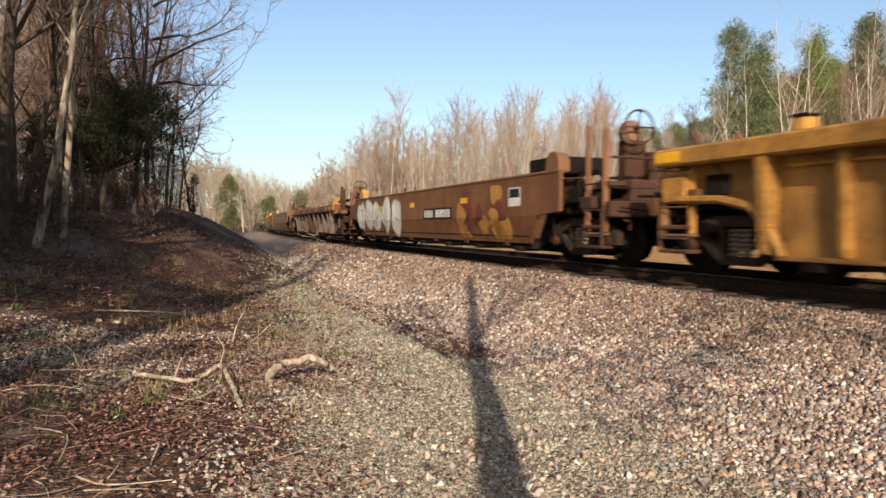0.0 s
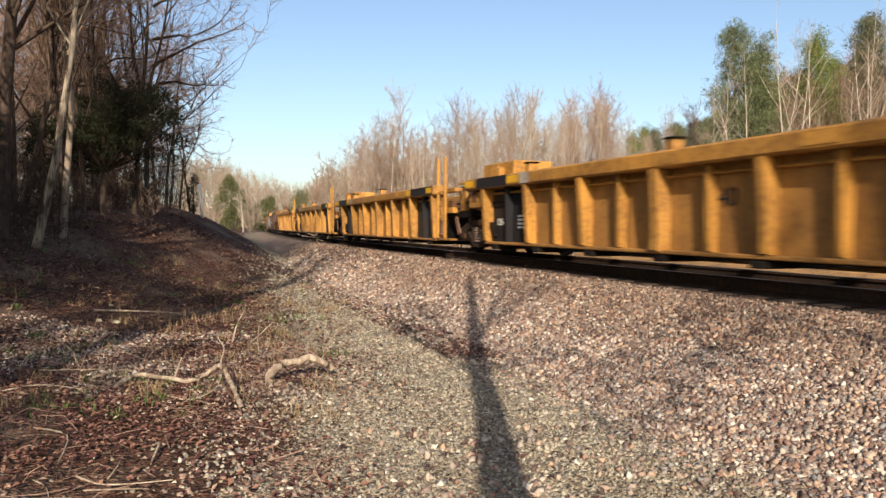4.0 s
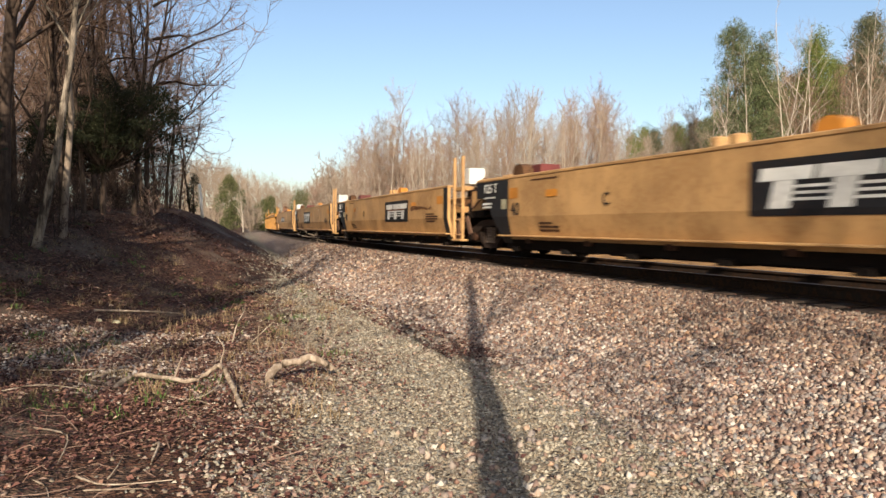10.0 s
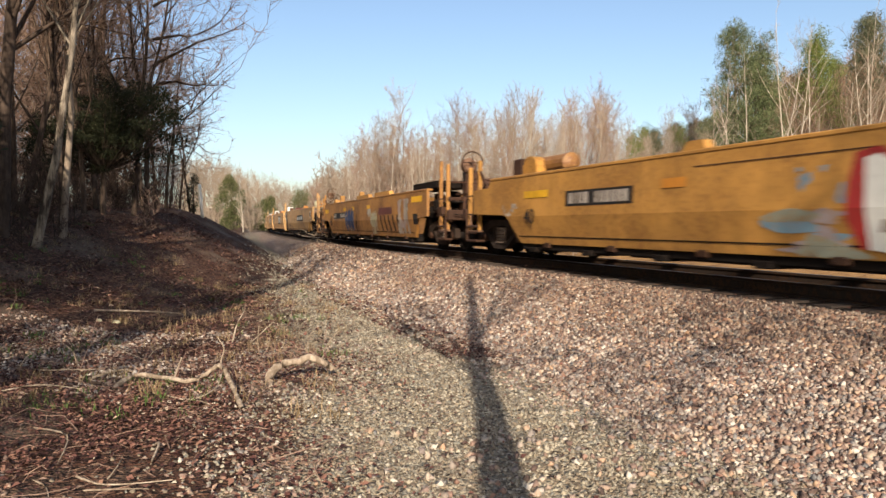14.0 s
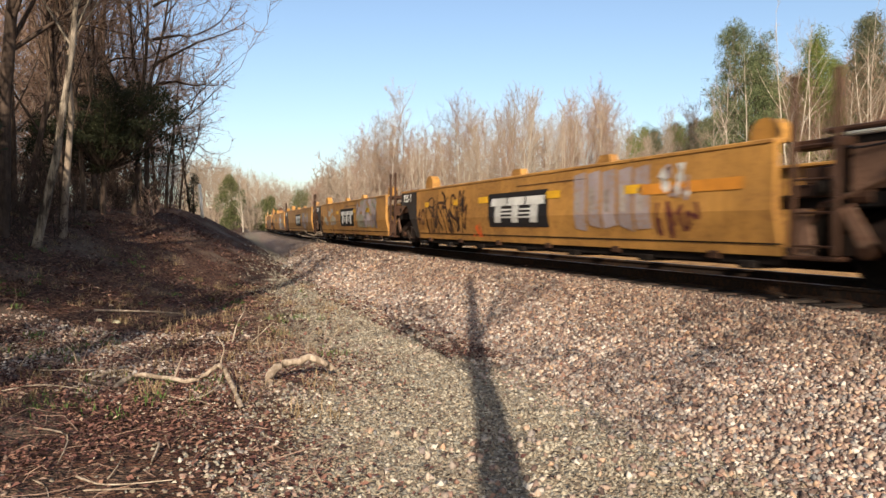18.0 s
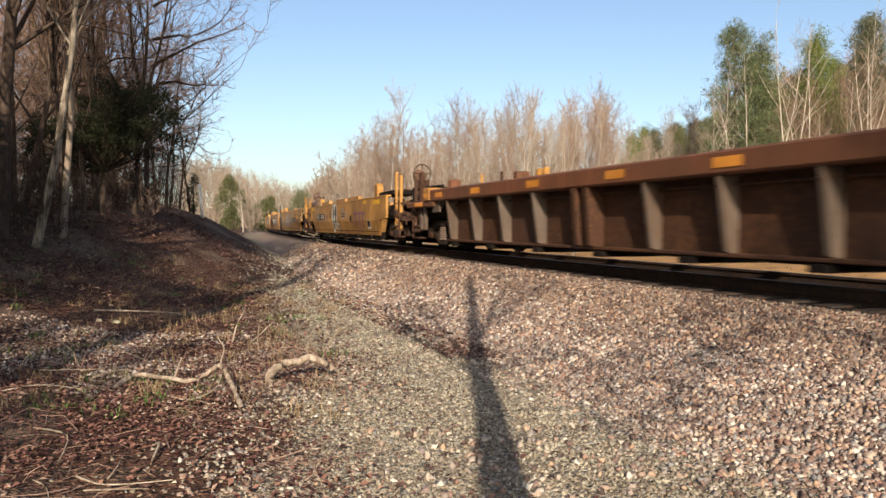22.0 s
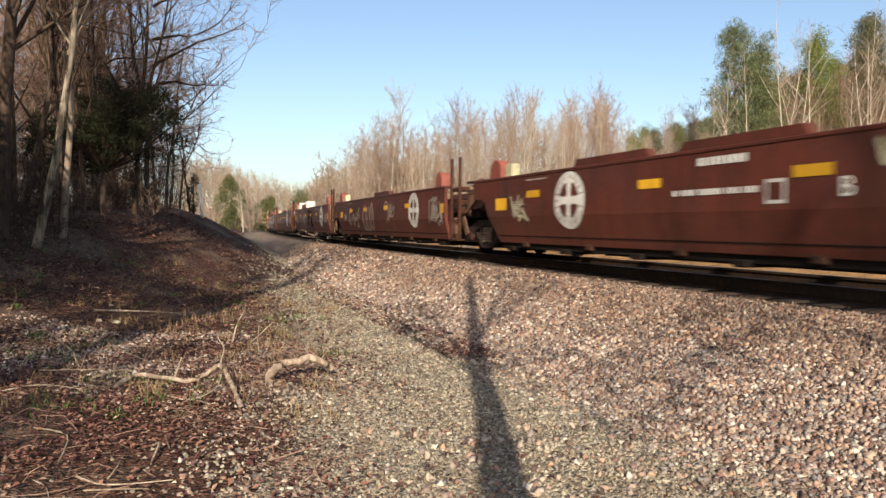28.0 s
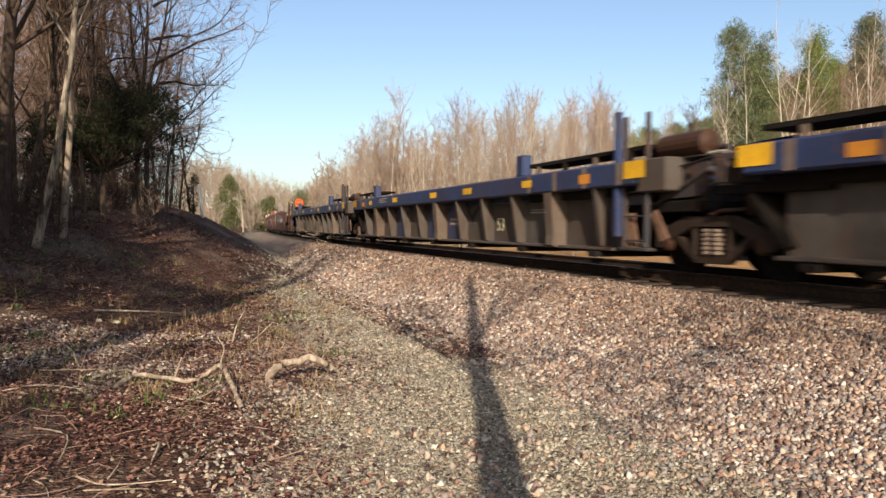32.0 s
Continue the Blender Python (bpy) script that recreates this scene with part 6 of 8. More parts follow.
def build_litter():
    rs = np.random.RandomState(8)
    # curled dead leaves
    verts, faces = [], []
    for near, far, dens, size in ((2.4, 9.0, 1500, 0.021), (9.0, 26.0, 170, 0.036)):
        x, y, z, d = scatter(rs, near, far, dens)
        clump = np.sin(x * 1.9 + 1.3 * np.sin(y * 1.1)) * np.sin(y * 1.6 + 1.7 * np.sin(x * 0.9)) + rs.normal(0, 0.45, len(x))
        e = path_edge(y) + rs.normal(0, 0.7, len(x))
        toe_band = (np.abs(d - 4.5) < 0.3) & (y > 8) & (rs.uniform(size=len(x)) < 0.7)
        keep = (d > e) & (clump > -0.15) | (rs.uniform(size=len(x)) < 0.012) | toe_band
        for px, py, pz in zip(x[keep], y[keep], z[keep]):
            s = size * rs.uniform(0.5, 1.4)
            a = rs.uniform(0, 6.28)
            u = np.array((math.cos(a), math.sin(a), rs.normal(0, 0.25))) * s
            w = np.array((-math.sin(a), math.cos(a), rs.normal(0, 0.25))) * s * rs.uniform(0.4, 0.7)
            c = np.array((px, py, pz + 0.02 + 0.015 * rs.uniform()))
            up = np.array((0, 0, s * rs.uniform(0.1, 0.5)))
            k = len(verts)
            verts += [c - u, c - w + up, c + u, c + w + up * 0.7]
            faces += [(k, k + 1, k + 2, k + 2), (k, k + 2, k + 3, k + 3)]
    tri = np.array([f[:3] for f in faces])
    tagged(new("dead_leaves", raw_mesh("dead_leaves", np.array(verts), tri, LEAF)), "curled red-brown dead leaves scattered on the ground", "leaves", kind="stuff")
    # thin twigs, dry stems and grass
    tw, gr, gn = Geo(), Geo(), Geo()
    r = random.Random(9)
    for i in range(560):
        y = r.uniform(2.6, 12) if i < 480 else r.uniform(12, 26)
        x = r.uniform(-0.66, 0.1) * y
        z, d = ground_z([x], [y])
        if d[0] < path_edge(y) - 0.5 and (r.random() > 0.08 or y > 10):
            continue
        a, ln = r.uniform(0, 6.28), r.uniform(0.1, 0.5)
        p = Vector((x, y, z[0] + 0.015))
        up = r.random() < 0.2 and y > 5
        q = p + Vector((math.cos(a) * ln * (0.15 if up else 0.5), math.sin(a) * ln * 0.5, r.uniform(0.12, 0.3) if up else r.uniform(0.0, 0.08)))
        a += r.choice((-0.8, -0.5, 0.5, 0.9))
        e = q + Vector((math.cos(a) * ln * 0.5, math.sin(a) * ln * 0.5, r.uniform(0.02, 0.2) if up else r.uniform(-0.04, 0.05)))
        rad = r.choice((0.0015, 0.002, 0.0025, 0.003, 0.0045))
        tw.rod(p, q, rad, rad * 0.8, 4, False)
        tw.rod(q, e, rad * 0.8, rad * 0.4, 4, False)
    tagged(new("twigs", tw.mesh("twigs", TWIG_RED)), "thin dry twigs lying on the ground", "twigs", kind="stuff")
    for i in range(330):
        y = r.uniform(5.5, 18)
        x = r.uniform(-0.64, -0.14) * y
        z, d = ground_z([x], [y])
        if d[0] < path_edge(y) - 1.4:
            continue
        green = math.sin(x * 1.7) * math.sin(y * 1.3) > 0.15 and r.random() < 0.7
        for k in range(r.randint(8, 26)):
            a, h = r.uniform(0, 6.28), r.uniform(0.04, 0.16) * (0.6 if green else 1)
            b = Vector((x + r.gauss(0, 0.07), y + r.gauss(0, 0.07), z[0]))
            t = b + Vector((math.cos(a) * h * 0.6, math.sin(a) * h * 0.6, h))
            w = Vector((-math.sin(a), math.cos(a), 0)) * 0.004
            (gn if green else gr).add([tuple(b - w), tuple(b + w), tuple(b.lerp(t, 0.6) + w * 0.8), tuple(t), tuple(b.lerp(t, 0.6) - w * 0.8)], [(0, 1, 2, 4), (4, 2, 3)])
    tagged(new("dry_grass", gr.mesh("dry_grass", GRASS)), "dry straw-coloured grass tufts", "grass", kind="stuff")
    tagged(new("green_weeds", gn.mesh("green_weeds", GREEN)), "small green weeds in the litter", "weeds", kind="stuff")


def crooked(pts, r0, r1, n=8, seed=1):
    """A bent branch through a few points."""
    t = Tree(seed)
    pts = [Vector(p) for p in pts]
    fine = []
    for i in range(len(pts) - 1):
        a, b, c, d = pts[max(i - 1, 0)], pts[i], pts[i + 1], pts[min(i + 2, len(pts) - 1)]
        for k in range(4):
            u = k / 4
            fine.append(0.5 * ((2 * b) + (c - a) * u + (2 * a - 5 * b + 4 * c - d) * u * u + (3 * b - a - 3 * c + d) * u ** 3) + Vector((0, 0, t.r.gauss(0, r0 * 0.15))))
    fine.append(pts[-1])
    t.limb(t.wood, fine, r0, r1, n, 0.13)
    return t.wood


def lift(pts, up):
    return [(x, y, ground_at(x, y) + u) for (x, y), u in zip(pts, up)]


def build_branches():
    br = tagged(new("fallen_branch", None), "long bare crooked fallen branch lying on the leaf litter", "branch")
    part("stem", crooked([(-2.97, 6.4, -0.86), (-2.93, 6.75, -0.80), (-2.55, 6.6, -0.795), (-2.33, 6.5, -0.80), (-2.20, 6.6, -0.76), (-2.08, 6.62, -0.68), (-1.92, 6.4, -0.77), (-1.63, 5.77, -0.86)], 0.022, 0.022), DEAD_WOOD, br, soft=True)
    part("side_branch", crooked([(-3.42, 6.92, -0.87), (-3.25, 7.05, -0.82), (-3.13, 7.17, -0.85)], 0.014, 0.013, 6, 3), DEAD_WOOD, br, soft=True)
    part("side_branch", crooked([(-2.52, 6.62, -0.84), (-2.50, 6.68, -0.74), (-2.47, 6.72, -0.62)], 0.012, 0.007, 6, 4), DEAD_WOOD, br, soft=True)
    part("side_branch", crooked([(-2.08, 6.62, -0.70), (-2.07, 6.65, -0.62), (-2.05, 6.66, -0.52), (-2.12, 6.68, -0.42)], 0.011, 0.004, 6, 5), DEAD_WOOD, br, soft=True)
    part("side_branch", crooked([(-2.40, 6.15, -0.84), (-2.30, 6.02, -0.83), (-2.11, 5.98, -0.84), (-1.99, 6.2, -0.80), (-2.03, 6.55, -0.72)], 0.009, 0.005, 6, 6), DEAD_WOOD, br, soft=True)
    part("side_branch", crooked([(-2.09, 5.97, -0.84), (-1.92, 5.85, -0.85), (-1.75, 5.67, -0.87)], 0.006, 0.004, 5, 9), DEAD_WOOD, br, soft=True)
    part("side_branch", crooked([(-3.35, 6.75, -0.87), (-3.15, 6.6, -0.86), (-2.95, 6.35, -0.87)], 0.020, 0.012, 6, 10), BARK_DARK, br, "dark bark-covered side branch", soft=True)
    lg = tagged(new("fallen_log", None), "short thick bent piece of pale dead wood", "log")
    part("stem", crooked([(-1.64, 6.72, -0.87), (-1.65, 6.80, -0.79), (-1.56, 6.95, -0.73), (-1.41, 7.0, -0.70), (-1.28, 7.0, -0.665), (-1.15, 7.05, -0.74), (-1.10, 7.1, -0.80)], 0.046, 0.030, 9, 7), DEAD_WOOD, lg, soft=True)
    part("stub", crooked([(-1.64, 6.74, -0.86), (-1.60, 6.64, -0.885)], 0.03, 0.012, 6, 8), DEAD_WOOD, lg, soft=True)
    for k, (pts, r0) in enumerate((([(-3.97, 7.7, -0.9), (-4.02, 7.72, -0.76), (-4.16, 7.75, -0.66), (-4.42, 7.8, -0.48)], 0.011), ([(-2.13, 8.27, -0.9), (-2.16, 8.3, -0.72), (-2.15, 8.32, -0.52)], 0.009),
                                   ([(-2.10, 8.27, -0.9), (-2.04, 8.3, -0.78), (-2.02, 8.32, -0.66)], 0.006), ([(-4.34, 7.19, -0.89), (-4.26, 7.25, -0.74), (-4.2, 7.28, -0.68)], 0.007),
                                   ([(-2.07, 4.08, -0.91), (-1.9, 4.05, -0.89), (-1.71, 4.09, -0.90)], 0.007), ([(-2.6, 4.3, -0.9), (-2.33, 4.12, -0.89), (-2.2, 3.95, -0.9)], 0.007),
                                   ([(-2.01, 4.24, -0.9), (-2.0, 4.35, -0.86), (-2.08, 4.6, -0.88)], 0.006), ([(-1.62, 8.5, -0.88), (-1.60, 8.5, -0.7), (-1.52, 8.52, -0.58)], 0.005), ([(-1.42, 8.4, -0.88), (-1.33, 8.4, -0.72), (-1.22, 8.4, -0.6)], 0.006),
                                   ([(-3.3, 7.9, -0.88), (-3.5, 7.9, -0.8), (-3.72, 7.95, -0.72)], 0.008), ([(-3.3, 7.9, -0.88), (-3.2, 7.9, -0.76), (-3.1, 7.92, -0.72)], 0.006))):
        st = tagged(new("stick", None), "thin dry forked stick standing in the litter" if k in (0, 1, 2, 3, 7, 8, 9, 10) else "dry bare stick on the leaf litter", "stick", "sticks")
        part("stem", crooked(pts, r0, r0 * 0.45, 6, 40 + k), DEAD_WOOD, st, soft=True)
    for k, (x, y, w) in enumerate(((-4.87, 10.6, 0.11), (-5.06, 10.45, 0.09))):
        st = tagged(new("white_stone", None), "white stone lying in the leaf litter", "stone", "white stones")
        part("body", Geo().lathe([(-0.5 * w, 0.12 * w), (-0.25 * w, 0.34 * w), (0.3 * w, 0.22 * w), (0.5 * w, 0.08 * w)], (x, y, ground_at(x, y) + 0.12 * w), "x", 5), CREAM, st)
    for k, (pts, up, r) in enumerate((([(-2.72, 9.2), (-2.7, 9.3), (-2.66, 9.5)], [0.0, 0.2, 0.36], 0.012), ([(-2.5, 9.1), (-2.35, 9.3), (-2.2, 9.4)], [0.0, 0.15, 0.3], 0.01),
                                      ([(-2.2, 4.25), (-1.95, 4.1), (-1.6, 4.2)], [0.02, 0.03, 0.02], 0.007), ([(-3.0, 5.2), (-2.6, 4.9), (-2.4, 4.4)], [0.02, 0.06, 0.02], 0.008), ([(-2.0, 4.9), (-1.9, 4.75), (-1.85, 4.5)], [0.0, 0.05, 0.02], 0.012),
                                      ([(-4.4, 7.6), (-4.1, 7.2), (-3.6, 7.35)], [0.02, 0.07, 0.03], 0.010), ([(-4.0, 6.2), (-3.7, 6.5), (-3.3, 6.5)], [0.02, 0.05, 0.03], 0.009), ([(-5.3, 10.8), (-4.7, 11.3), (-4.4, 12.0)], [0.05, 0.14, 0.03], 0.018))):
        st = tagged(new("stick", None), "dry bare stick on the leaf litter", "stick", "sticks")
        part("stem", crooked(lift(pts, up), r, r * 0.5, 6, 20 + k), DEAD_WOOD, st, soft=True)
    # white marker post beyond the bank
    x, y = by_sight(359, 31)
    post = tagged(new("marker_post", None), "thin white marker post leaning on the bank", "post")
    z = ground_at(x, y)
    part("shaft", Geo().rod((x, y, z - 0.2), (x - 0.16, y, z + 1.45), 0.065, 0.065, 10), WHITE, post, soft=True)


build_stones()
build_litter()
build_branches()


# ---- paint, lettering and fittings on the wagons ----
class Side:
    """Marks on the near side of a unit; x forward, z up."""

    def __init__(self, unit, plane=None):
        self.u, self.plane = unit, plane

    def y(self, z, layer):
        return (side_y(z) if self.plane is None else self.plane) + 0.003 + 0.0025 * layer

    def polys(self, name, polys, mat, layer=0, label=""):
        """Flat painted shapes, one part each."""
        ob = None
        for p in polys:
            g = Geo()
            pieces = (clip(p, CREASE, True), clip(p, CREASE, False)) if self.plane is None else (p,)
            for q in pieces:
                if len(q) > 2:
                    g.add([(x, self.y(z, layer), z) for x, z in q], [tuple(range(len(q)))])
            ob = part(name, g, mat, self.u, label)
        return ob

    def ribbon(self, name, pts, w, mat, layer, label="", closed=False, parent=None):
        """A painted stroke of even width."""
        n = len(pts)
        v = []
        for i in range(n):
            a, b = (pts[i - 1], pts[(i + 1) % n]) if closed else (pts[max(i - 1, 0)], pts[min(i + 1, n - 1)])
            dx, dz = b[0] - a[0], b[1] - a[1]
            ln = math.hypot(dx, dz) or 1
            nx, nz = -dz / ln * w / 2, dx / ln * w / 2
            for e in (1, -1):
                z = min(1.63, max(0.31, pts[i][1] + e * nz))
                v.append((pts[i][0] + e * nx, self.y(z, layer), z))
        m = n if closed else n - 1
        f = [(2 * i, 2 * i + 1, 2 * ((i + 1) % n) + 1, 2 * ((i + 1) % n)) for i in range(m)]
        return part(name, Geo().add(v, f), mat, parent or self.u, label)

    def rect(self, name, x0, x1, z0, z1, mat, layer=0, label=""):
        return self.polys(name, [[(x0, z0), (x1, z0), (x1, z1), (x0, z1)]], mat, layer, label)

    def yellow(self, *xs, z=1.245, w=0.5, h=0.13, mat=None):
        for x in xs:
            self.rect("reflector", x - w / 2, x + w / 2, z - h / 2, z + h / 2, mat or YELLOW, 3)

    def text(self, body, x, z, size, mat, layer=3):
        ob = part("lettering", text_mesh(body, size, mat), mat, self.u)
        ob.location, ob.rotation_euler = (x, self.y(z + size * 0.3, layer) + 0.004, z), (math.pi / 2, 0, math.pi)

    def code(self, x0, x1, z0, z1, groups, mat, layer=3):
        """Plain upright bars in place of a reporting mark; x0 is the leading end."""
        n = sum(groups) + len(groups) - 1
        w = (x0 - x1) / n
        x = x0
        polys = []
        for i, k in enumerate(groups):
            for j in range(k):
                polys.append([(x - 0.1 * w, z0), (x - 0.88 * w, z0), (x - 0.88 * w, z1), (x - 0.1 * w, z1)])
                x -= w
            x -= w
        self.polys("marking_bar", polys, mat, layer)

    def lines(self, x0, x1, z0, z1, rows, mat, layer=2):
        h = (z1 - z0) / rows
        polys = []
        for k in range(rows):
            zz = z1 - (k + 0.5) * h
            cut = (x0 - x1) * (0.3 if (k * 5 + int(x0 * 7)) % 3 == 0 else 0.0)
            polys.append([(x0, zz - h * 0.28), (x1 + cut, zz - h * 0.28), (x1 + cut, zz + h * 0.28), (x0, zz + h * 0.28)])
        self.polys("stencil_line", polys, mat, layer)

    def emblem_bars(self, x0, x1, z0, z1, split=False):
        """Black panel with three slanted white blocks joined by stripes."""
        self.rect("sign_panel", x1, x0, z0, z1, BLACK, 1, "black sign panel with white block shapes")
        w, h = x0 - x1, z1 - z0
        polys = []

        def q(*corners, lean=0.06):
            polys.append([(x0 - w * (a + lean * (bb - 0.5)), z0 + h * bb) for a, bb in corners])
        lo, hi, mid = 0.13, 0.85, 0.62
        for a in (0.05, 0.355, 0.66):
            q((a, mid), (a + 0.285, mid), (a + 0.285, hi), (a, hi))
            q((a + 0.085, lo), (a + 0.20, lo), (a + 0.20, mid - 0.004), (a + 0.085, mid - 0.004))
        for k in range(3):
            c = 0.26 + k * 0.11
            q((0.255, c), (0.435, c), (0.435, c + 0.05), (0.255, c + 0.05))
            q((0.56, c), (0.75, c), (0.75, c + 0.05), (0.56, c + 0.05))
        if split:
            self.rect("scrape", x1 + 0.3, x0 - 0.3, z0 + h * 0.545, z0 + h * 0.60, RUSTY, 4)
        self.polys("sign_shape", polys, WHITE, 3)

    @staticmethod
    def curve(ctrl, closed=False, steps=6):
        n = len(ctrl)
        pts = []
        for i in range(n if closed else n - 1):
            p = [ctrl[(i + k) % n] if closed else ctrl[min(max(i + k, 0), n - 1)] for k in (-1, 0, 1, 2)]
            for k in range(steps):
                u = k / steps
                pts.append(tuple(0.5 * (2 * p[1][d] + (p[2][d] - p[0][d]) * u + (2 * p[0][d] - 5 * p[1][d] + 4 * p[2][d] - p[3][d]) * u * u + (3 * p[1][d] - p[0][d] - 3 * p[2][d] + p[3][d]) * u ** 3) for d in (0, 1)))
        if not closed:
            pts.append(ctrl[-1])
        return pts

    def scribble(self, x0, x1, z0, z1, mat, seed, count=5, w=0.05, layer=2, label="thin spray-painted scribble"):
        r = random.Random(seed)
        lo, hi = min(x0, x1), max(x0, x1)
        for i in range(count):
            c = lo + (hi - lo) * (i + 0.5) / count
            sp = (hi - lo) / count * 0.9
            ctrl = [(min(hi, max(lo, c + r.uniform(-sp, sp))), r.uniform(z0, z1)) for _ in range(r.randint(4, 6))]
            self.ribbon("graffiti_stroke", self.curve(ctrl), w, mat, layer, label)

    def bubbles(self, x0, x1, z0, z1, fill, rim, seed, count=4, layer=2, label="bubble-shaped spray-painted graffiti", rimw=0.06, tops=None):
        """Rounded overlapping shapes with a rim."""
        r = random.Random(seed)
        lo, hi = min(x0, x1), max(x0, x1)
        w = (hi - lo) / count
        for i in range(count):
            cx, cz = hi - w * (i + 0.5), (z0 + z1) / 2 + r.uniform(-0.04, 0.04)
            a, b = w * 0.56, (z1 - z0) * 0.47
            ctrl = []
            for k in range(9):
                t = 2 * math.pi * k / 9 + r.uniform(-0.2, 0.2)
                m = r.uniform(0.72, 1.05)
                ctrl.append((min(hi, max(lo, cx + a * m * math.cos(t))), min(z1, max(z0, cz + b * m * math.sin(t)))))
            loop = self.curve(ctrl, True, 4)
            body = self.polys("graffiti", [loop], fill, layer + 0.2 * i, label)
            self.ribbon("outline", loop, rimw, rim, layer + 1 + 0.2 * i, closed=True, parent=body)
            self.ribbon("inner_stroke", self.curve([(cx + a * r.uniform(-0.6, 0.6), cz + b * r.uniform(-0.7, 0.7)) for _ in range(4)]), rimw * 0.7, rim, layer + 1 + 0.2 * i, parent=body)

    def patch(self, x0, x1, z0, z1, mats, seed, count=14, layer=1, label="faded patchy spray paint"):
        r = random.Random(seed)
        lo, hi = min(x0, x1), max(x0, x1)
        for j, mat in enumerate(mats):
            polys = []
            for i in range(count):
                cx, cz = r.uniform(lo, hi), r.uniform(z0, z1)
                a, b = (hi - lo) * r.uniform(0.06, 0.18), (z1 - z0) * r.uniform(0.12, 0.34)
                ctrl = [(min(hi, max(lo, cx + a * r.uniform(0.25, 1.3) * math.cos(k * 0.7))), min(z1, max(z0, cz + b * r.uniform(0.25, 1.3) * math.sin(k * 0.7)))) for k in range(9)]
                polys.append(self.curve(ctrl, True, 3))
            self.polys("graffiti", polys, mat, layer + j * 0.4, label if j == 0 else "")

    def wheel_emblem(self, x, z, d):
        """A round white emblem with a cross of the wagon's colour."""
        r = d / 2

        def ring(rad, n=28):
            return [(x + rad * math.cos(2 * math.pi * k / n), z + rad * math.sin(2 * math.pi * k / n)) for k in range(n)]
        self.polys("emblem", [ring(r)], WHITE, 1, "round white emblem")
        dark = []
        for a in range(4):
            t = a * math.pi / 2 + math.pi / 4
            pts = []
            for k in range(7):
                u = t + (k - 3) / 3 * 0.52
                pts.append((x + r * 0.64 * math.cos(u), z + r * 0.64 * math.sin(u)))
            for k in (6, 3, 0):
                u = t + (k - 3) / 3 * 0.30
                pts.append((x + r * 0.24 * math.cos(u), z + r * 0.24 * math.sin(u)))
            dark.append(pts)
        self.polys("emblem_sector", dark, BROWN, 3)
        for k in range(22):
            if k % 6 == 5:
                continue
            t = 2 * math.pi * k / 22
            self.ribbon("emblem_tick", [(x + r * 0.73 * math.cos(t), z + r * 0.73 * math.sin(t)), (x + r * 0.90 * math.cos(t), z + r * 0.90 * math.sin(t))], 0.02, BROWN, 3)


def top_pod(unit, x0, x1, mat):
    lo, hi = min(x0, x1), max(x0, x1)
    for s in (1,):
        g = Geo()
        sec = [(lo, 1.645), (lo + 0.06, 1.77), (hi - 0.1, 1.77), (hi, 1.645)]
        part("raised_flange", g.slab(sec, 1.36, 1.505), mat, unit)
    part("raised_flange", Geo().slab(sec, -1.5, -1.36), mat, unit)


def guide(unit, x, mat, y=1.15, z=1.64, h=0.36, w=0.5):
    """A rounded container guide on the top edge."""
    pts = [(x - w / 2, z), (x + w / 2, z)] + [(x + w / 2 * math.cos(t), z + h * (0.35 + 0.65 * math.sin(t))) for t in (0.25, 0.7, 1.2, 1.57, 1.95, 2.45, 2.9)]
    part("container_guide", Geo().slab(pts, y, y + 0.22), mat, unit)


def box_on(unit, name, x0, x1, y0, y1, z0, z1, mat, label=""):
    part(name, Geo().box(min(x0, x1), max(x0, x1), y0, y1, z0, z1, 0.02), mat, unit, label)


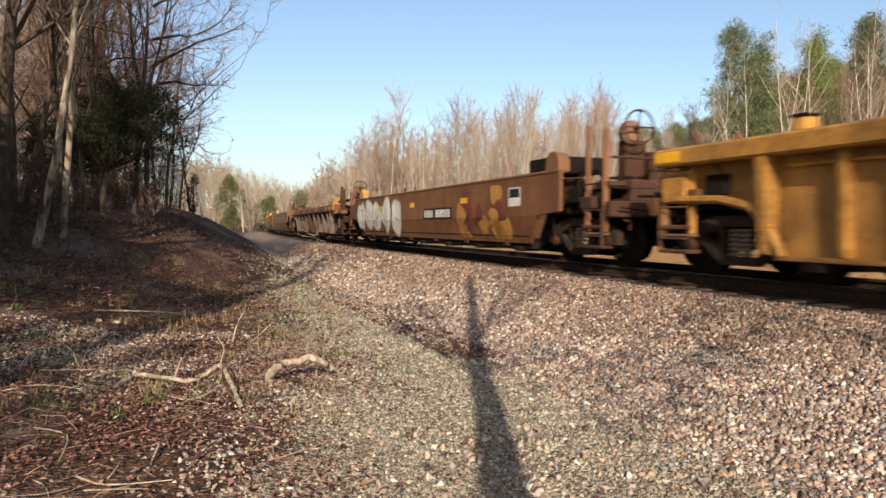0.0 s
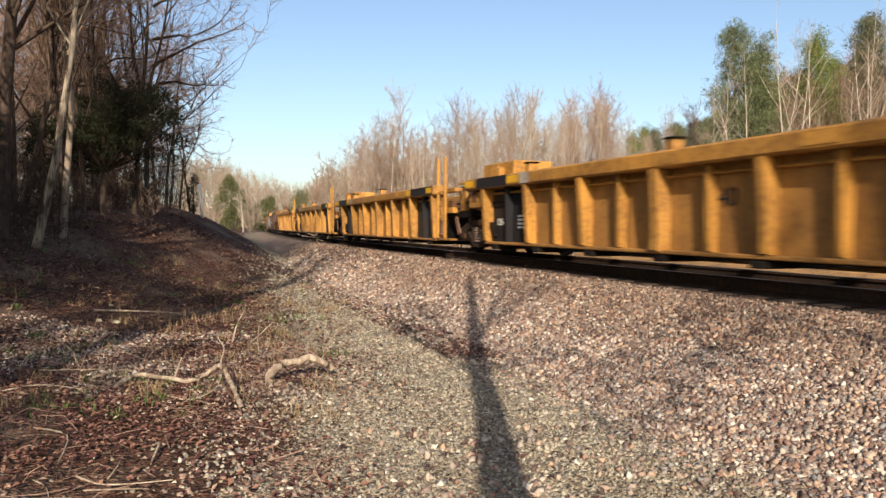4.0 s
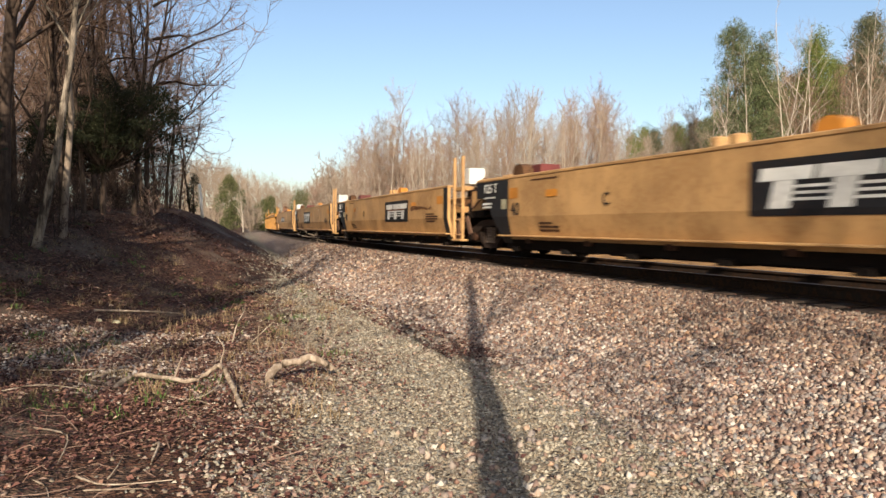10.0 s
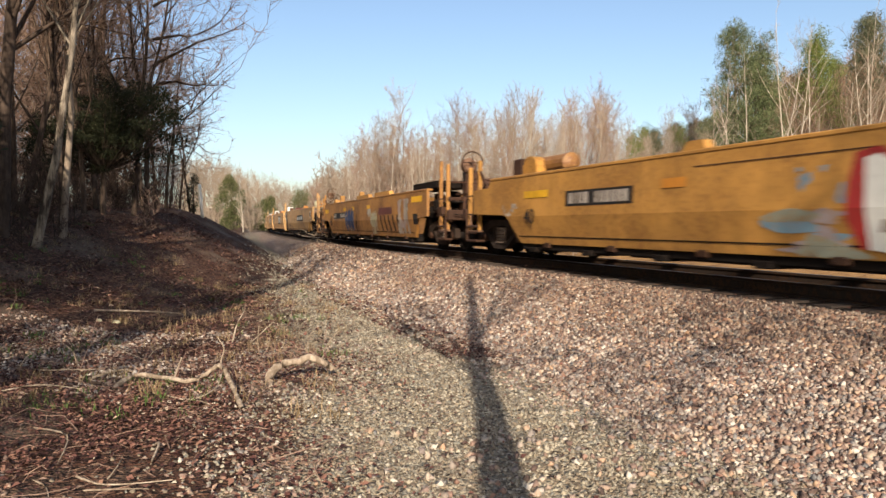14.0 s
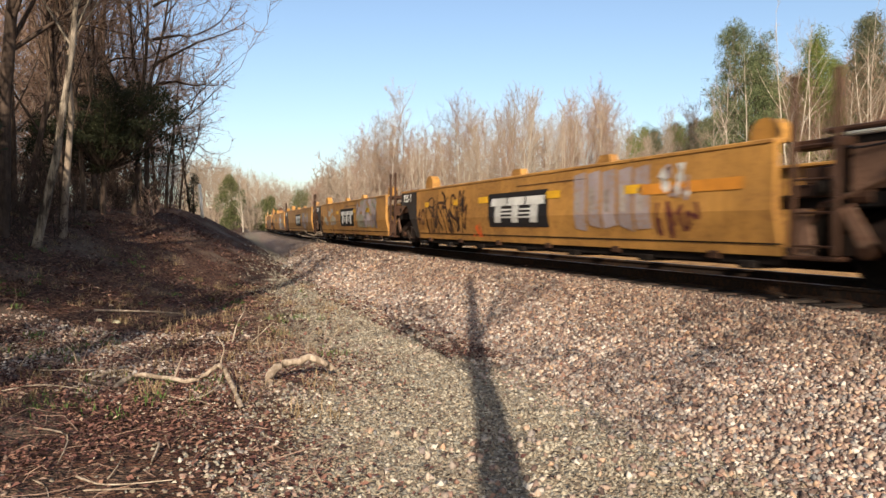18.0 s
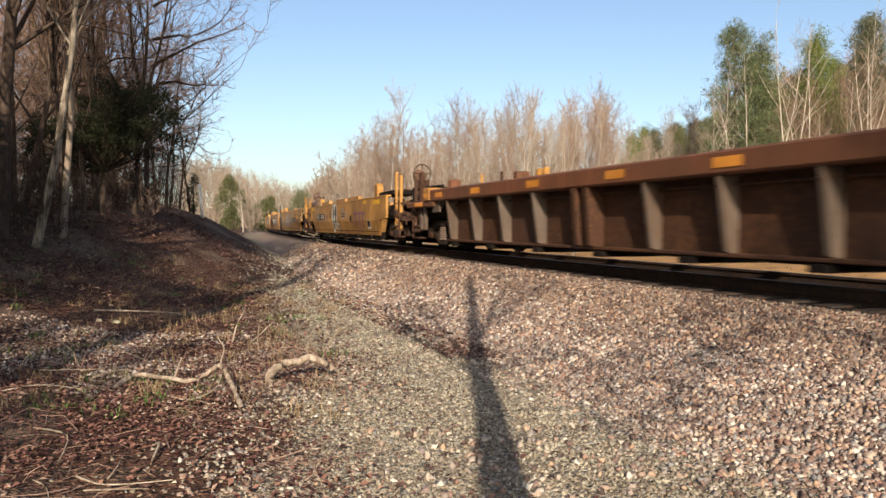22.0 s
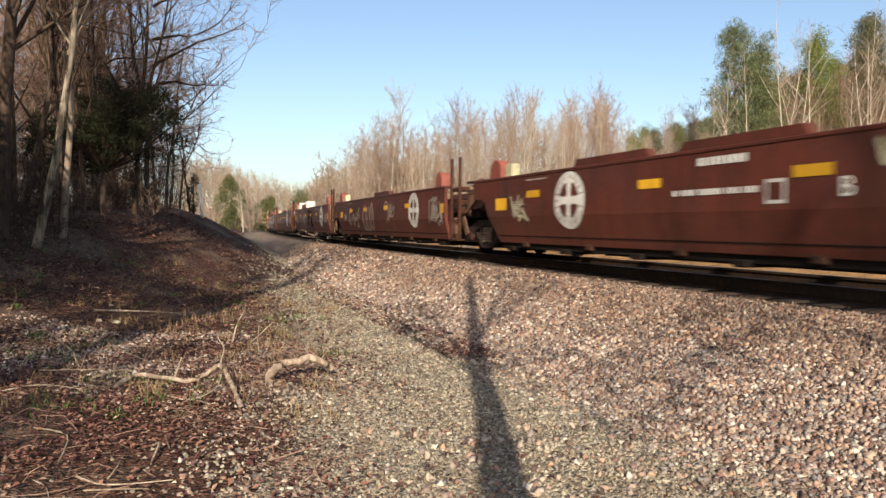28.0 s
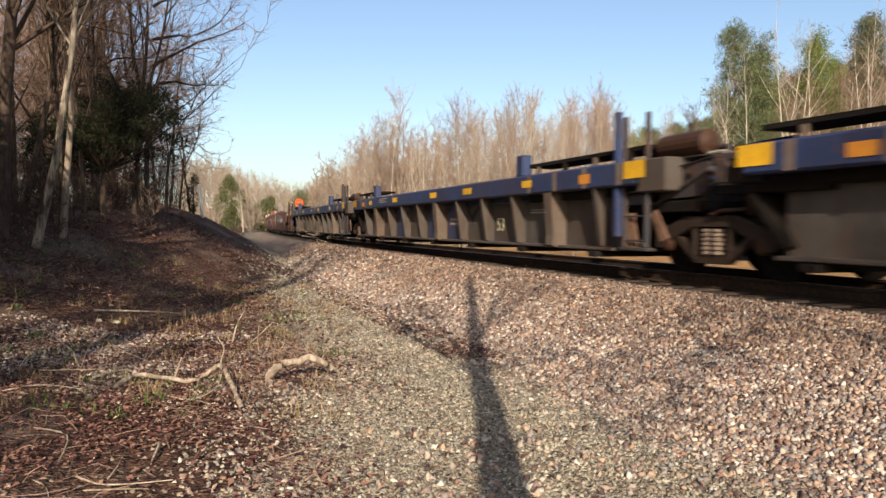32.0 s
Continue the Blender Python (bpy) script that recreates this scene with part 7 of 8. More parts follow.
def decorate():
    by = {}
    names = ["Y1", "Y2", "Y3", "Y4", "Y5", "X1", "Z1"] + [f"A{k}" for k in range(1, 6)] + [f"B{k}" for k in range(1, 6)] + ["C1"] + [f"D{k}" for k in range(1, 6)] + ["E1", "F1"] + [f"G{k}" for k in range(1, 6)] + [f"H{k}" for k in range(1, 4)]
    for n, c in zip(names, TRAIN):
        by[n] = c
    # rusty wagons ahead
    for n in ("Y1", "Y2", "Y3", "Y4", "Y5", "Z1"):
        u, _, L, _, front, rear = by[n]
        S = Side(u)
        S.yellow(4.0, 0.5, -3.5, w=0.45)
        guide(u, L / 2 - 2.6, AMBER)
        guide(u, -L / 2 + 2.4, RUSTY)
    S = Side(by["Z1"][0])
    S.bubbles(7.3, 1.5, 0.34, 1.58, WHITE, GHOST, 5, 5, label="large white spray-painted graffiti")
    S.rect("number_panel", -2.7, -0.5, 0.83, 1.12, BLACK, 1)
    S.code(-0.6, -2.6, 0.88, 1.07, (4, 6), WHITE)
    S.rect("data_plate", -6.45, -5.9, 1.05, 1.42, WHITE, 1)
    S.rect("data_plate", -6.4, -5.95, 1.22, 1.39, BLACK, 2)
    S.patch(-3.0, -6.0, 0.4, 1.5, (MAROON_SPRAY, AMBER), 3, 10)
    box_on(by["Z1"][0], "tool_box", -7.3, -6.2, 0.2, 1.2, 1.64, 1.95, DARK_STEEL)
    # golden ribbed units
    for k in range(1, 6):
        u, _, L, _, front, rear = by[f"A{k}"]
        f, r = L / 2, -L / 2
        C, P = Side(u, 1.53), Side(u, 1.26)
        if front == "joint":
            P.polys("dark_bay", [[(f - 1.2, 0.33), (f - 2.95, 0.33), (f - 2.95, 1.44), (f - 1.2, 1.44)]], BLACK, 1, "black-painted side bay")
            C.rect("dark_band", f - 2.35, f - 0.85, 1.475, 1.69, BLACK, 1)
            C.yellow(f - 0.45, f - 2.6, z=1.585, w=0.5, h=0.14)
            C.rect("grey_patch", f - 3.3, f - 2.9, 1.48, 1.685, GHOST, 1)
            P.text("125-T", f - 1.62, 0.74, 0.2, WHITE)
            P.lines(f - 2.35, f - 2.8, 0.6, 0.9, 4, WHITE)
            guide(u, f - 1.15, GOLD, 1.0, 1.70, 0.3, 0.5)
            box_on(u, "end_casting", f - 0.75, f - 0.15, 0.85, 1.40, 1.06, 1.42, GOLD)
        else:
            C.yellow(f - 1.0, f - 4.6, z=1.585, w=0.5, h=0.14)
            P.rect("number_panel", 2.15, 3.5, 0.92, 1.16, GREY_PANEL, 1)
            box_on(u, "end_casting", f - 1.2, f - 0.75, 1.05, 1.42, 0.98, 1.40, GOLD)
        if rear == "joint":
            P.polys("dark_bay", [[(r + 2.2, 0.33), (r + 4.2, 0.33), (r + 4.2, 1.44), (r + 2.2, 1.44)]], BLACK, 1, "black-painted side bay")
            C.rect("dark_band", r + 2.1, r + 4.0, 1.475, 1.69, BLACK, 1)
            C.yellow(r + 2.35, r + 4.2, z=1.585, w=0.45, h=0.14)
            P.lines(r + 3.0, r + 2.6, 0.85, 1.1, 4, WHITE)
            for yy in (0.6, 1.05):
                box_on(u, "end_casting", r + 0.45, r + 0.8, yy - 0.18, yy + 0.18, 1.02, 1.5, GOLD)
        else:
            P.rect("data_plate", r + 3.3, r + 3.8, 0.75, 1.1, BLACK, 1)
        P.text("40", -0.62 if front == "joint" else -0.7, 1.02, 0.34, BLACK)
        C.yellow(0.2, -2.2, z=1.585, w=0.45, h=0.14, mat=GOLD)
        for x in (0.35, f - 3.0):
            box_on(u, "guide_post", x - 0.09, x + 0.09, 1.22, 1.42, 1.70, 1.86, GOLD)
            box_on(u, "guide_cap", x - 0.11, x + 0.11, 1.20, 1.44, 1.86, 1.89, DARK_STEEL)
        if k in (3, 4):
            box_on(u, "equipment_cover", f - 2.0, f - 0.5, 0.3, 1.2, 1.72, 2.02, GOLD, "bright yellow equipment cover")
            box_on(u, "pipe_bracket", f - 1.6, f - 1.3, 1.2, 1.35, 1.70, 1.9, GOLD)
    # tan smooth units
    for k in range(1, 6):
        u, _, L, _, front, rear = by[f"B{k}"]
        f, r = L / 2, -L / 2
        S = Side(u)
        if front == "joint":
            S.polys("dark_panel", [[(f - 1.31, 0.32), (f - 0.75, 1.12), (f - 0.62, 1.23), (f - 0.13, 1.25), (f - 0.13, 1.59), (f - 1.68, 1.59), (f - 1.68, 0.32)]], BLACK, 1, "black-painted end panel")
            S.text("125 T", f - 0.85, 1.43, 0.27, WHITE)
            S.lines(f - 0.55, f - 1.1, 1.22, 1.28, 1, WHITE)
            S.lines(f - 0.45, f - 0.9, 1.02, 1.16, 2, WHITE)
            S.rect("notice", f - 1.6, f - 1.38, 1.0, 1.2, CREAM, 2)
            S.text("40", f - 2.0, 0.98, 0.36, BLACK)
            S.rect("reflector", f - 2.1, f - 1.75, 1.2, 1.41, ORANGE, 2)
            S.yellow(4.3, z=1.25, w=0.4, mat=ORANGE)
            guide(u, f - 1.75, END_OCHRE, 1.1, 1.64, 0.26, 0.45)
            box_on(u, "pipe_bracket", f - 1.35, f - 0.95, 0.95, 1.3, 1.64, 1.72, TAN)
            box_on(u, "hose_guard", f - 2.0, f - 1.6, 0.5, 0.95, 1.66, 1.9, MAROON_SPRAY)
        else:
            S.text("40", 4.6, 0.98, 0.36, BLACK)
            S.rect("reflector", 5.47, 6.0, 1.2, 1.5, ORANGE, 2)
            box_on(u, "grating_walkway", f - 3.9, f - 1.6, 0.3, 1.2, 1.66, 1.70, DARK_STEEL)
            part("air_tank", Geo().lathe([(-0.56, 0.05), (-0.5, 0.17), (0.5, 0.17), (0.56, 0.05)], (3.55, 0.95, 1.83), "x", 16), RUSTY, u, "rusty orange air tank")
            box_on(u, "tank_cradle", 3.2, 3.3, 0.8, 1.1, 1.62, 1.72, DARK_STEEL)
            box_on(u, "tank_cradle", 3.8, 3.9, 0.8, 1.1, 1.62, 1.72, DARK_STEEL)
            box_on(u, "brake_valve", 4.55, 4.85, 0.9, 1.2, 1.64, 1.98, PLATE_DUST)
            part("brake_valve", Geo().lathe([(-0.16, 0.06), (-0.1, 0.16), (0.1, 0.16), (0.16, 0.06)], (5.0, 1.0, 1.95), "x", 12), RUSTY, u)
            box_on(u, "valve_bracket", 4.9, 5.2, 0.85, 1.2, 1.64, 1.82, ORANGE)
            part("train_line_pipe", Geo().tube([(6.6, 1.1, 1.68), (5.3, 1.12, 1.72), (4.2, 1.1, 1.70), (2.6, 1.1, 1.66)], 0.028), DARK_STEEL, u)
            box_on(u, "bracket_box", f - 1.75, f - 1.45, 1.15, 1.38, 1.2, 1.5, GOLD)
        S.lines(f - 2.6, f - 3.6, 1.50, 1.54, 1, UMBER)
        S.lines(r + 3.4, r + 2.4, 0.75, 1.0, 4, UMBER)
        S.lines(f - 2.9, f - 3.6, 0.55, 0.75, 3, UMBER)
        if rear == "joint":
            S.rect("reflector", r + 2.05, r + 2.5, 1.21, 1.41, ORANGE, 2)
            box_on(u, "white_box", r + 0.9, r + 1.3, 0.85, 1.25, 1.64, 2.02, WHITE, "white equipment box")
            box_on(u, "end_casting", r + 0.3, r + 0.85, 0.6, 1.2, 1.0, 1.5, TAN)
            S.polys("dark_panel", [[(r + 1.71, 0.32), (r + 2.0, 0.32), (r + 2.0, 1.6), (r + 1.71, 1.6)]], BLACK, 1)
        else:
            S.rect("data_plate", r + 2.65, r + 3.1, 1.1, 1.42, WHITE, 1)
            S.rect("data_plate", r + 2.7, r + 3.05, 1.14, 1.38, BLACK, 2)
            S.rect("reflector", r + 2.0, r + 2.4, 1.1, 1.4, ORANGE, 2)
            box_on(u, "white_box", r + 3.0, r + 3.4, 0.7, 1.2, 1.64, 1.98, CREAM, "cream equipment box")
            guide(u, r + 2.0, ORANGE, 1.0, 1.64, 0.32, 0.45)
        guide(u, -1.2, ORANGE, 1.1, 1.64, 0.2, 0.36)
        for x in (0.4, 0.75):
            box_on(u, "guide_post", x - 0.08, x + 0.08, 0.9, 1.1, 1.55, 1.85, TAN)
        box_on(u, "white_box", 3.2, 3.5, -1.3, -1.0, 1.64, 1.86, WHITE, "white equipment box")
        if k in (1, 5):
            a, b = (2.29, -0.89) if k == 1 else (0.9, -2.3)
            S.rect("number_panel", b, a, 0.94, 1.28, BLACK, 1, "black panel with white marking bars")
            S.code(a - 0.12, b + 0.15, 1.0, 1.21, (4, 6), WHITE)
            S.yellow(a + 0.28, b - 0.28, z=1.23, w=0.48, h=0.12, mat=ORANGE)
            if k == 5:
                S.text("B", 2.05, 1.0, 0.28, BLACK)
            else:
                S.text("A", -2.4, 1.0, 0.28, BLACK)
        else:
            a, b = {2: (3.14, 0.59), 3: (-0.18, -2.72), 4: (-0.3, -2.85)}[k]
            S.emblem_bars(a, b, 0.78, 1.41, k == 3)
            S.text({2: "E", 3: "D", 4: "C"}[k], {2: -2.36, 3: 2.78, 4: 2.6}[k], 1.08, 0.28, BLACK)
            S.yellow(b - 0.55, z=1.25, w=0.42, h=0.14, mat=ORANGE)
            if k == 3:
                S.scribble(-2.72, -4.8, 1.10, 1.19, RUSTY, 4, 5, 0.04, 4, "rusty scrape along the side")
        if k <= 2:
            for x in (4.5, 1.2, -2.2):
                S.lines(x, x - 1.2, 0.52, 0.56, 1, BLACK)
    # amber single wagon
    u, _, L, *_ = by["C1"]
    S = Side(u)
    f, r = L / 2, -L / 2
    S.rect("number_panel", 2.95, 5.4, 0.96, 1.2, BLACK, 1)
    S.code(5.3, 4.75, 1.0, 1.16, (4,), GHOST)
    S.code(3.9, 3.0, 1.0, 1.16, (5,), GHOST)
    S.yellow(7.0, z=1.3, w=0.9, h=0.16)
    S.yellow(3.0, 1.4, -1.15, z=1.32)
    S.yellow(-6.9, z=1.4, w=1.0, h=0.16)
    S.bubbles(2.9, 1.3, 0.42, 1.38, BLUE_SPRAY, BLUE_SPRAY, 7, 3, label="dark blue spray-painted graffiti")
    S.scribble(2.9, 1.3, 0.45, 1.36, GHOST, 8, 4, 0.04, 4)
    S.patch(1.25, 0.6, 0.44, 1.2, (UMBER,), 9, 10)
    S.polys("graffiti", [[(-0.9, 1.12), (-1.2, 1.34), (-1.55, 1.2), (-1.5, 1.0), (-1.2, 0.98)]], GHOST, 2, "cream spray-painted graffiti")
    S.patch(-1.4, -2.4, 0.38, 1.1, (CREAM, GHOST), 10, 9, 2, "thin cream spray paint")
    S.scribble(-1.5, -2.3, 0.5, 1.3, CREAM, 16, 4, 0.06, 4)
    S.rect("graffiti", -4.3, -2.6, 1.02, 1.25, MAROON_SPRAY, 2, "dull red painted block")
    S.polys("graffiti", [[(-2.8 - 0.5 * k, 1.0), (-2.98 - 0.5 * k, 1.0), (-3.12 - 0.5 * k, 0.5), (-2.92 - 0.5 * k, 0.48)] for k in range(5)], UMBER, 2, "dark brown spray-painted strokes")
    S.patch(-4.9, -6.1, 0.42, 1.45, (LILAC, GHOST), 13, 12, 3, "thin pale pink spray paint")
    S.rect("data_plate", -7.0, -6.55, 0.7, 1.0, BLACK, 2)
    S.text("40", 5.95, 0.85, 0.6, UMBER)
    box_on(u, "hatch_door", 7.75, 8.35, 1.49, 1.52, 0.98, 1.42, AMBER_BROWN)
    box_on(u, "hatch_latch", 7.92, 8.14, 1.51, 1.54, 1.12, 1.32, UMBER)
    guide(u, 6.1, AMBER, 1.1, 1.64, 0.2, 0.3)
    for x in (7.0, 3.0):
        box_on(u, "guide_post", x - 0.1, x + 0.1, 0.7, 0.9, 1.6, 2.05, AMBER)
    box_on(u, "raised_cover", -8.0, -5.9, 0.4, 1.3, 1.66, 1.86, DARK_STEEL, "dark raised end cover")
    for s0 in (0.2, -0.5):
        top_pod(u, s0 * 4, s0 * 4 - 2.0, AMBER)
    # weathered amber units
    for k in range(1, 6):
        u, _, L, _, front, rear = by[f"D{k}"]
        f, r = L / 2, -L / 2
        S = Side(u)
        guide(u, f - (1.9 if front == "joint" else 3.5), GOLD, 1.05, 1.64, 0.38, 0.55)
        guide(u, r + 2.1, GOLD, 1.05, 1.64, 0.3, 0.42)
        top_pod(u, 5.2 if k == 5 else 0.45, 3.2 if k == 5 else 0.0, AMBER)
        top_pod(u, -2.6, -3.02, AMBER)
        S.lines(0.2, -2.3, 1.42, 1.445, 1, UMBER)
        if front == "joint":
            S.polys("dark_panel", [[(f - 1.31, 0.32), (f - 0.75, 1.12), (f - 0.62, 1.23), (f - 0.13, 1.25), (f - 0.13, 1.59), (f - 1.55, 1.59), (f - 1.55, 0.35)]], GRIME_GREY, 1, "dark grimy end panel")
            S.text("125-T", f - 0.75, 1.43, 0.3, WHITE)
            S.text("40", f - 1.95, 0.87, 0.64, UMBER)
            box_on(u, "end_casting", f - 0.6, f - 0.1, 0.6, 1.3, 1.25, 1.66, DARK_STEEL)
        else:
            S.text("40", 4.7, 0.83, 0.4, BLACK)
            S.yellow(4.45, z=1.25, w=0.9)
            part("air_tank", Geo().lathe([(-0.6, 0.06), (-0.54, 0.19), (0.54, 0.19), (0.6, 0.06)], (f - 3.9, 0.9, 1.84), "x", 16), AMBER_BROWN, u, "rusty amber air tank")
            box_on(u, "brake_valve", f - 3.2, f - 2.85, 0.9, 1.3, 1.66, 2.0, END_RUST)
            part("train_line_pipe", Geo().tube([(f - 1.6, 1.0, 1.6), (f - 3.0, 1.05, 1.74), (f - 5.2, 1.02, 1.7)], 0.03), DARK_STEEL, u)
            S.patch(5.9, 5.2, 0.85, 1.1, (GHOST,), 77, 8)
        if rear == "joint":
            box_on(u, "end_cabinet", r + 0.25, r + 1.25, -1.2, 1.1, 1.02, 1.62, DARK_STEEL)
        if k != 1:
            S.yellow(-3.6 if k != 5 else -4.4, z=1.2 if k != 5 else 1.17, w=0.45 if k != 5 else 1.0, h=0.13 if k != 5 else 0.17)
    S = Side(by["D1"][0])
    S.rect("number_panel", 1.5, 3.4, 1.0, 1.26, BLACK, 1)
    S.code(3.3, 1.6, 1.04, 1.22, (4, 6), GHOST)
    S.patch(-0.9, -5.6, 0.34, 0.86, (SKY_SPRAY, LILAC, TEAL), 31, 12)
    S.patch(-1.4, -2.0, 0.9, 1.3, (SKY_SPRAY,), 32, 6)

    def tag(name, shapes, mat, layer, label=""):
        S.polys(name, [[(-2.0 - 2.3 * u, 0.36 + 1.25 * v) for u, v in sh] for sh in shapes], mat, layer, label)
    tag("graffiti", [[(0.0, 0.30), (0.02, 0.62), (0.05, 0.83), (0.17, 0.87), (0.26, 0.74), (0.34, 0.70), (0.22, 0.06), (0.06, 0.06)], [(0.42, 0.82), (0.56, 0.97), (0.72, 0.95), (0.66, 0.80), (0.52, 0.80)],
                     [(0.66, 0.72), (0.78, 0.80), (0.93, 0.82), (0.97, 0.55), (0.80, 0.40), (0.66, 0.45)], [(0.70, 0.03), (0.94, 0.03), (0.94, 0.12), (0.70, 0.14)], [(0.26, 0.02), (0.42, 0.02), (0.42, 0.10), (0.30, 0.12)]], RED_SPRAY, 2, "red edges of a spray-painted graffito")
    tag("graffiti", [[(0.27, 0.42), (0.26, 0.70), (0.30, 0.83), (0.40, 0.82), (0.48, 0.70), (0.60, 0.42), (0.56, 0.20), (0.46, 0.22), (0.40, 0.45)], [(0.44, 0.82), (0.50, 0.88), (0.56, 0.80), (0.50, 0.72)], [(0.55, 0.02), (0.66, 0.02), (0.68, 0.12), (0.58, 0.14)]], BLACK, 3, "black fill of a spray-painted graffito")
    tag("graffiti", [[(0.10, 0.06), (0.10, 0.78), (0.16, 0.81), (0.27, 0.70), (0.22, 0.42), (0.38, 0.52), (0.47, 0.38), (0.42, 0.06), (0.30, 0.02)], [(0.33, 0.56), (0.33, 0.78), (0.44, 0.64), (0.52, 0.68), (0.54, 0.90), (0.64, 0.97), (0.69, 0.92), (0.66, 0.50), (0.66, 0.08), (0.56, 0.18), (0.46, 0.16), (0.60, 0.40), (0.58, 0.52), (0.46, 0.58)],
                     [(0.68, 0.10), (0.70, 0.66), (0.88, 0.68), (0.88, 0.52), (0.76, 0.50), (0.76, 0.46), (0.86, 0.44), (0.84, 0.12)], [(0.93, 0.48), (0.96, 0.78), (1.0, 0.70), (0.99, 0.48)]], WHITE, 4.5, "white letter-like shapes of a spray-painted graffito")
    tag("graffiti", [[(0.16, 0.20), (0.18, 0.30), (0.24, 0.30), (0.24, 0.20)], [(0.38, 0.16), (0.40, 0.40), (0.43, 0.40), (0.44, 0.18)], [(0.72, 0.16), (0.74, 0.36), (0.78, 0.36), (0.77, 0.16)]], LILAC, 6)
    S.patch(-4.4, -5.2, 0.5, 1.2, (SKY_SPRAY, AMBER), 36, 6)
    S.yellow(0.6, -5.3, z=1.25, w=0.5, mat=ORANGE)
    S = Side(by["D2"][0])
    S.emblem_bars(1.4, -1.2, 0.65, 1.34)
    S.patch(-2.0, -5.0, 0.5, 1.4, (GHOST, LILAC), 37, 9)
    S.yellow(1.9, -1.5, z=1.22)
    S = Side(by["D3"][0])
    S.emblem_bars(1.37, -1.26, 0.65, 1.34)
    S.yellow(2.0, -1.45, -3.65, z=1.22)
    S.patch(-1.8, -4.9, 0.6, 1.62, (TEAL, TEAL, LILAC), 38, 16)
    S.patch(5.6, 2.4, 0.7, 1.4, (TEAL, GHOST), 39, 7)
    S = Side(by["D4"][0])
    S.emblem_bars(1.54, -1.05, 0.64, 1.33)
    S.yellow(1.8, -1.25, z=1.22)
    S.yellow(3.45, 5.5, z=1.22, w=0.3)
    S.yellow(-4.75, z=1.18, w=2.0, h=0.15, mat=ORANGE)
    S.scribble(-4.1, -5.0, 0.49, 1.01, MAROON_SPRAY, 49, 4, 0.06, 2, "thin maroon spray-painted strokes")
    S.patch(-4.16, -4.81, 1.0, 1.5, (LILAC, WHITE), 50, 7, 3)
    S.polys("graffiti", [[(-1.95 - 0.42 * k, 0.62 + 0.06 * (k % 2)), (-1.95 - 0.42 * k, 1.5), (-2.3 - 0.42 * k, 1.54), (-2.3 - 0.42 * k, 0.58 + 0.05 * (k % 3))] for k in range(5)], LILAC, 2, "faded lilac block letters in spray paint")
    S.polys("graffiti", [[(-2.02 - 0.42 * k, 0.9), (-2.02 - 0.42 * k, 1.2 + 0.1 * (k % 2)), (-2.14 - 0.42 * k, 1.25), (-2.14 - 0.42 * k, 0.86)] for k in range(5)], GHOST, 3)
    S.scribble(5.6, 2.7, 0.4, 1.52, UMBER, 40, 9, 0.07, 2, "dark tangled spray-painted graffiti")
    S.scribble(5.5, 2.8, 0.4, 1.5, BLACK, 41, 7, 0.04, 3)
    S.patch(2.7, 2.0, 0.42, 1.15, (SAFETY_ORANGE,), 42, 5, 2, "orange-red spray paint")
    S = Side(by["D5"][0])
    S.scribble(6.5, 4.3, 0.55, 1.5, GHOST, 44, 6, 0.05, 2)
    S.bubbles(3.35, 0.4, 0.5, 1.5, LILAC, GHOST, 45, 5, 2, "faded lilac spray-painted graffiti")
    S.patch(-0.3, -1.75, 0.78, 1.58, (TEAL, SKY_SPRAY), 46, 9)
    S.rect("number_panel", -2.98, -1.14, 0.9, 1.18, BLACK, 3)
    S.code(-1.2, -2.9, 0.94, 1.14, (4, 6), GHOST, 5)
    S.scribble(-2.9, -4.2, 0.75, 1.5, MAROON_SPRAY, 47, 4, 0.09, 2, "maroon spray-painted strokes")
    S.scribble(-4.2, -5.4, 0.5, 1.3, MAROON_SPRAY, 48, 3, 0.07, 2)
    S.yellow(2.75, 4.8, -1.5, z=1.21)
    S.rect("notice", -5.0, -4.75, 0.95, 1.15, CREAM, 3)
    S.rect("data_plate", -6.6, -6.2, 1.05, 1.4, WHITE, 1)
    S.rect("data_plate", -6.55, -6.25, 1.22, 1.37, BLACK, 2)
    # second amber single wagon
    u, _, L, *_ = by["E1"]
    S = Side(u)
    box_on(u, "hatch_door", 7.5, 8.25, 1.49, 1.525, 1.0, 1.6, AMBER)
    box_on(u, "hatch_latch", 7.62, 7.9, 1.51, 1.58, 1.14, 1.36, UMBER)
    part("air_tank", Geo().lathe([(-0.55, 0.05), (-0.5, 0.2), (0.5, 0.2), (0.55, 0.05)], (by["D5"][2] / -2 + 1.0, 0.75, 1.86), "x", 14), END_RUST, by["D5"][0], "dark brown air tank")
    S.rect("number_panel", 3.41, 5.8, 0.93, 1.21, BLACK, 1)
    S.code(5.7, 5.0, 0.97, 1.17, (4,), GHOST)
    S.code(4.5, 3.55, 0.97, 1.17, (5,), GHOST)
    S.bubbles(1.5, 0.35, 0.42, 1.62, UMBER, WHITE, 51, 2, 2, "black bubble graffiti with a white rim", 0.1)
    S.bubbles(0.35, -0.1, 0.42, 0.75, UMBER, WHITE, 52, 1, 2, "", 0.06)
    S.text("40", -2.6, 0.92, 0.38, BLACK)
    for k, x in enumerate((-3.2, -3.9, -4.5)):
        S.rect("graffiti", x - 0.55, x, 1.06, 1.17, PURPLE, 2, "faded purple painted strokes")
        S.rect("graffiti", x - 0.36, x - 0.18, 0.55, 1.05, PURPLE, 2)
    S.rect("data_plate", -5.9, -5.45, 0.56, 0.86, WHITE, 1)
    S.rect("data_plate", -5.86, -5.49, 0.62, 0.84, BLACK, 2)
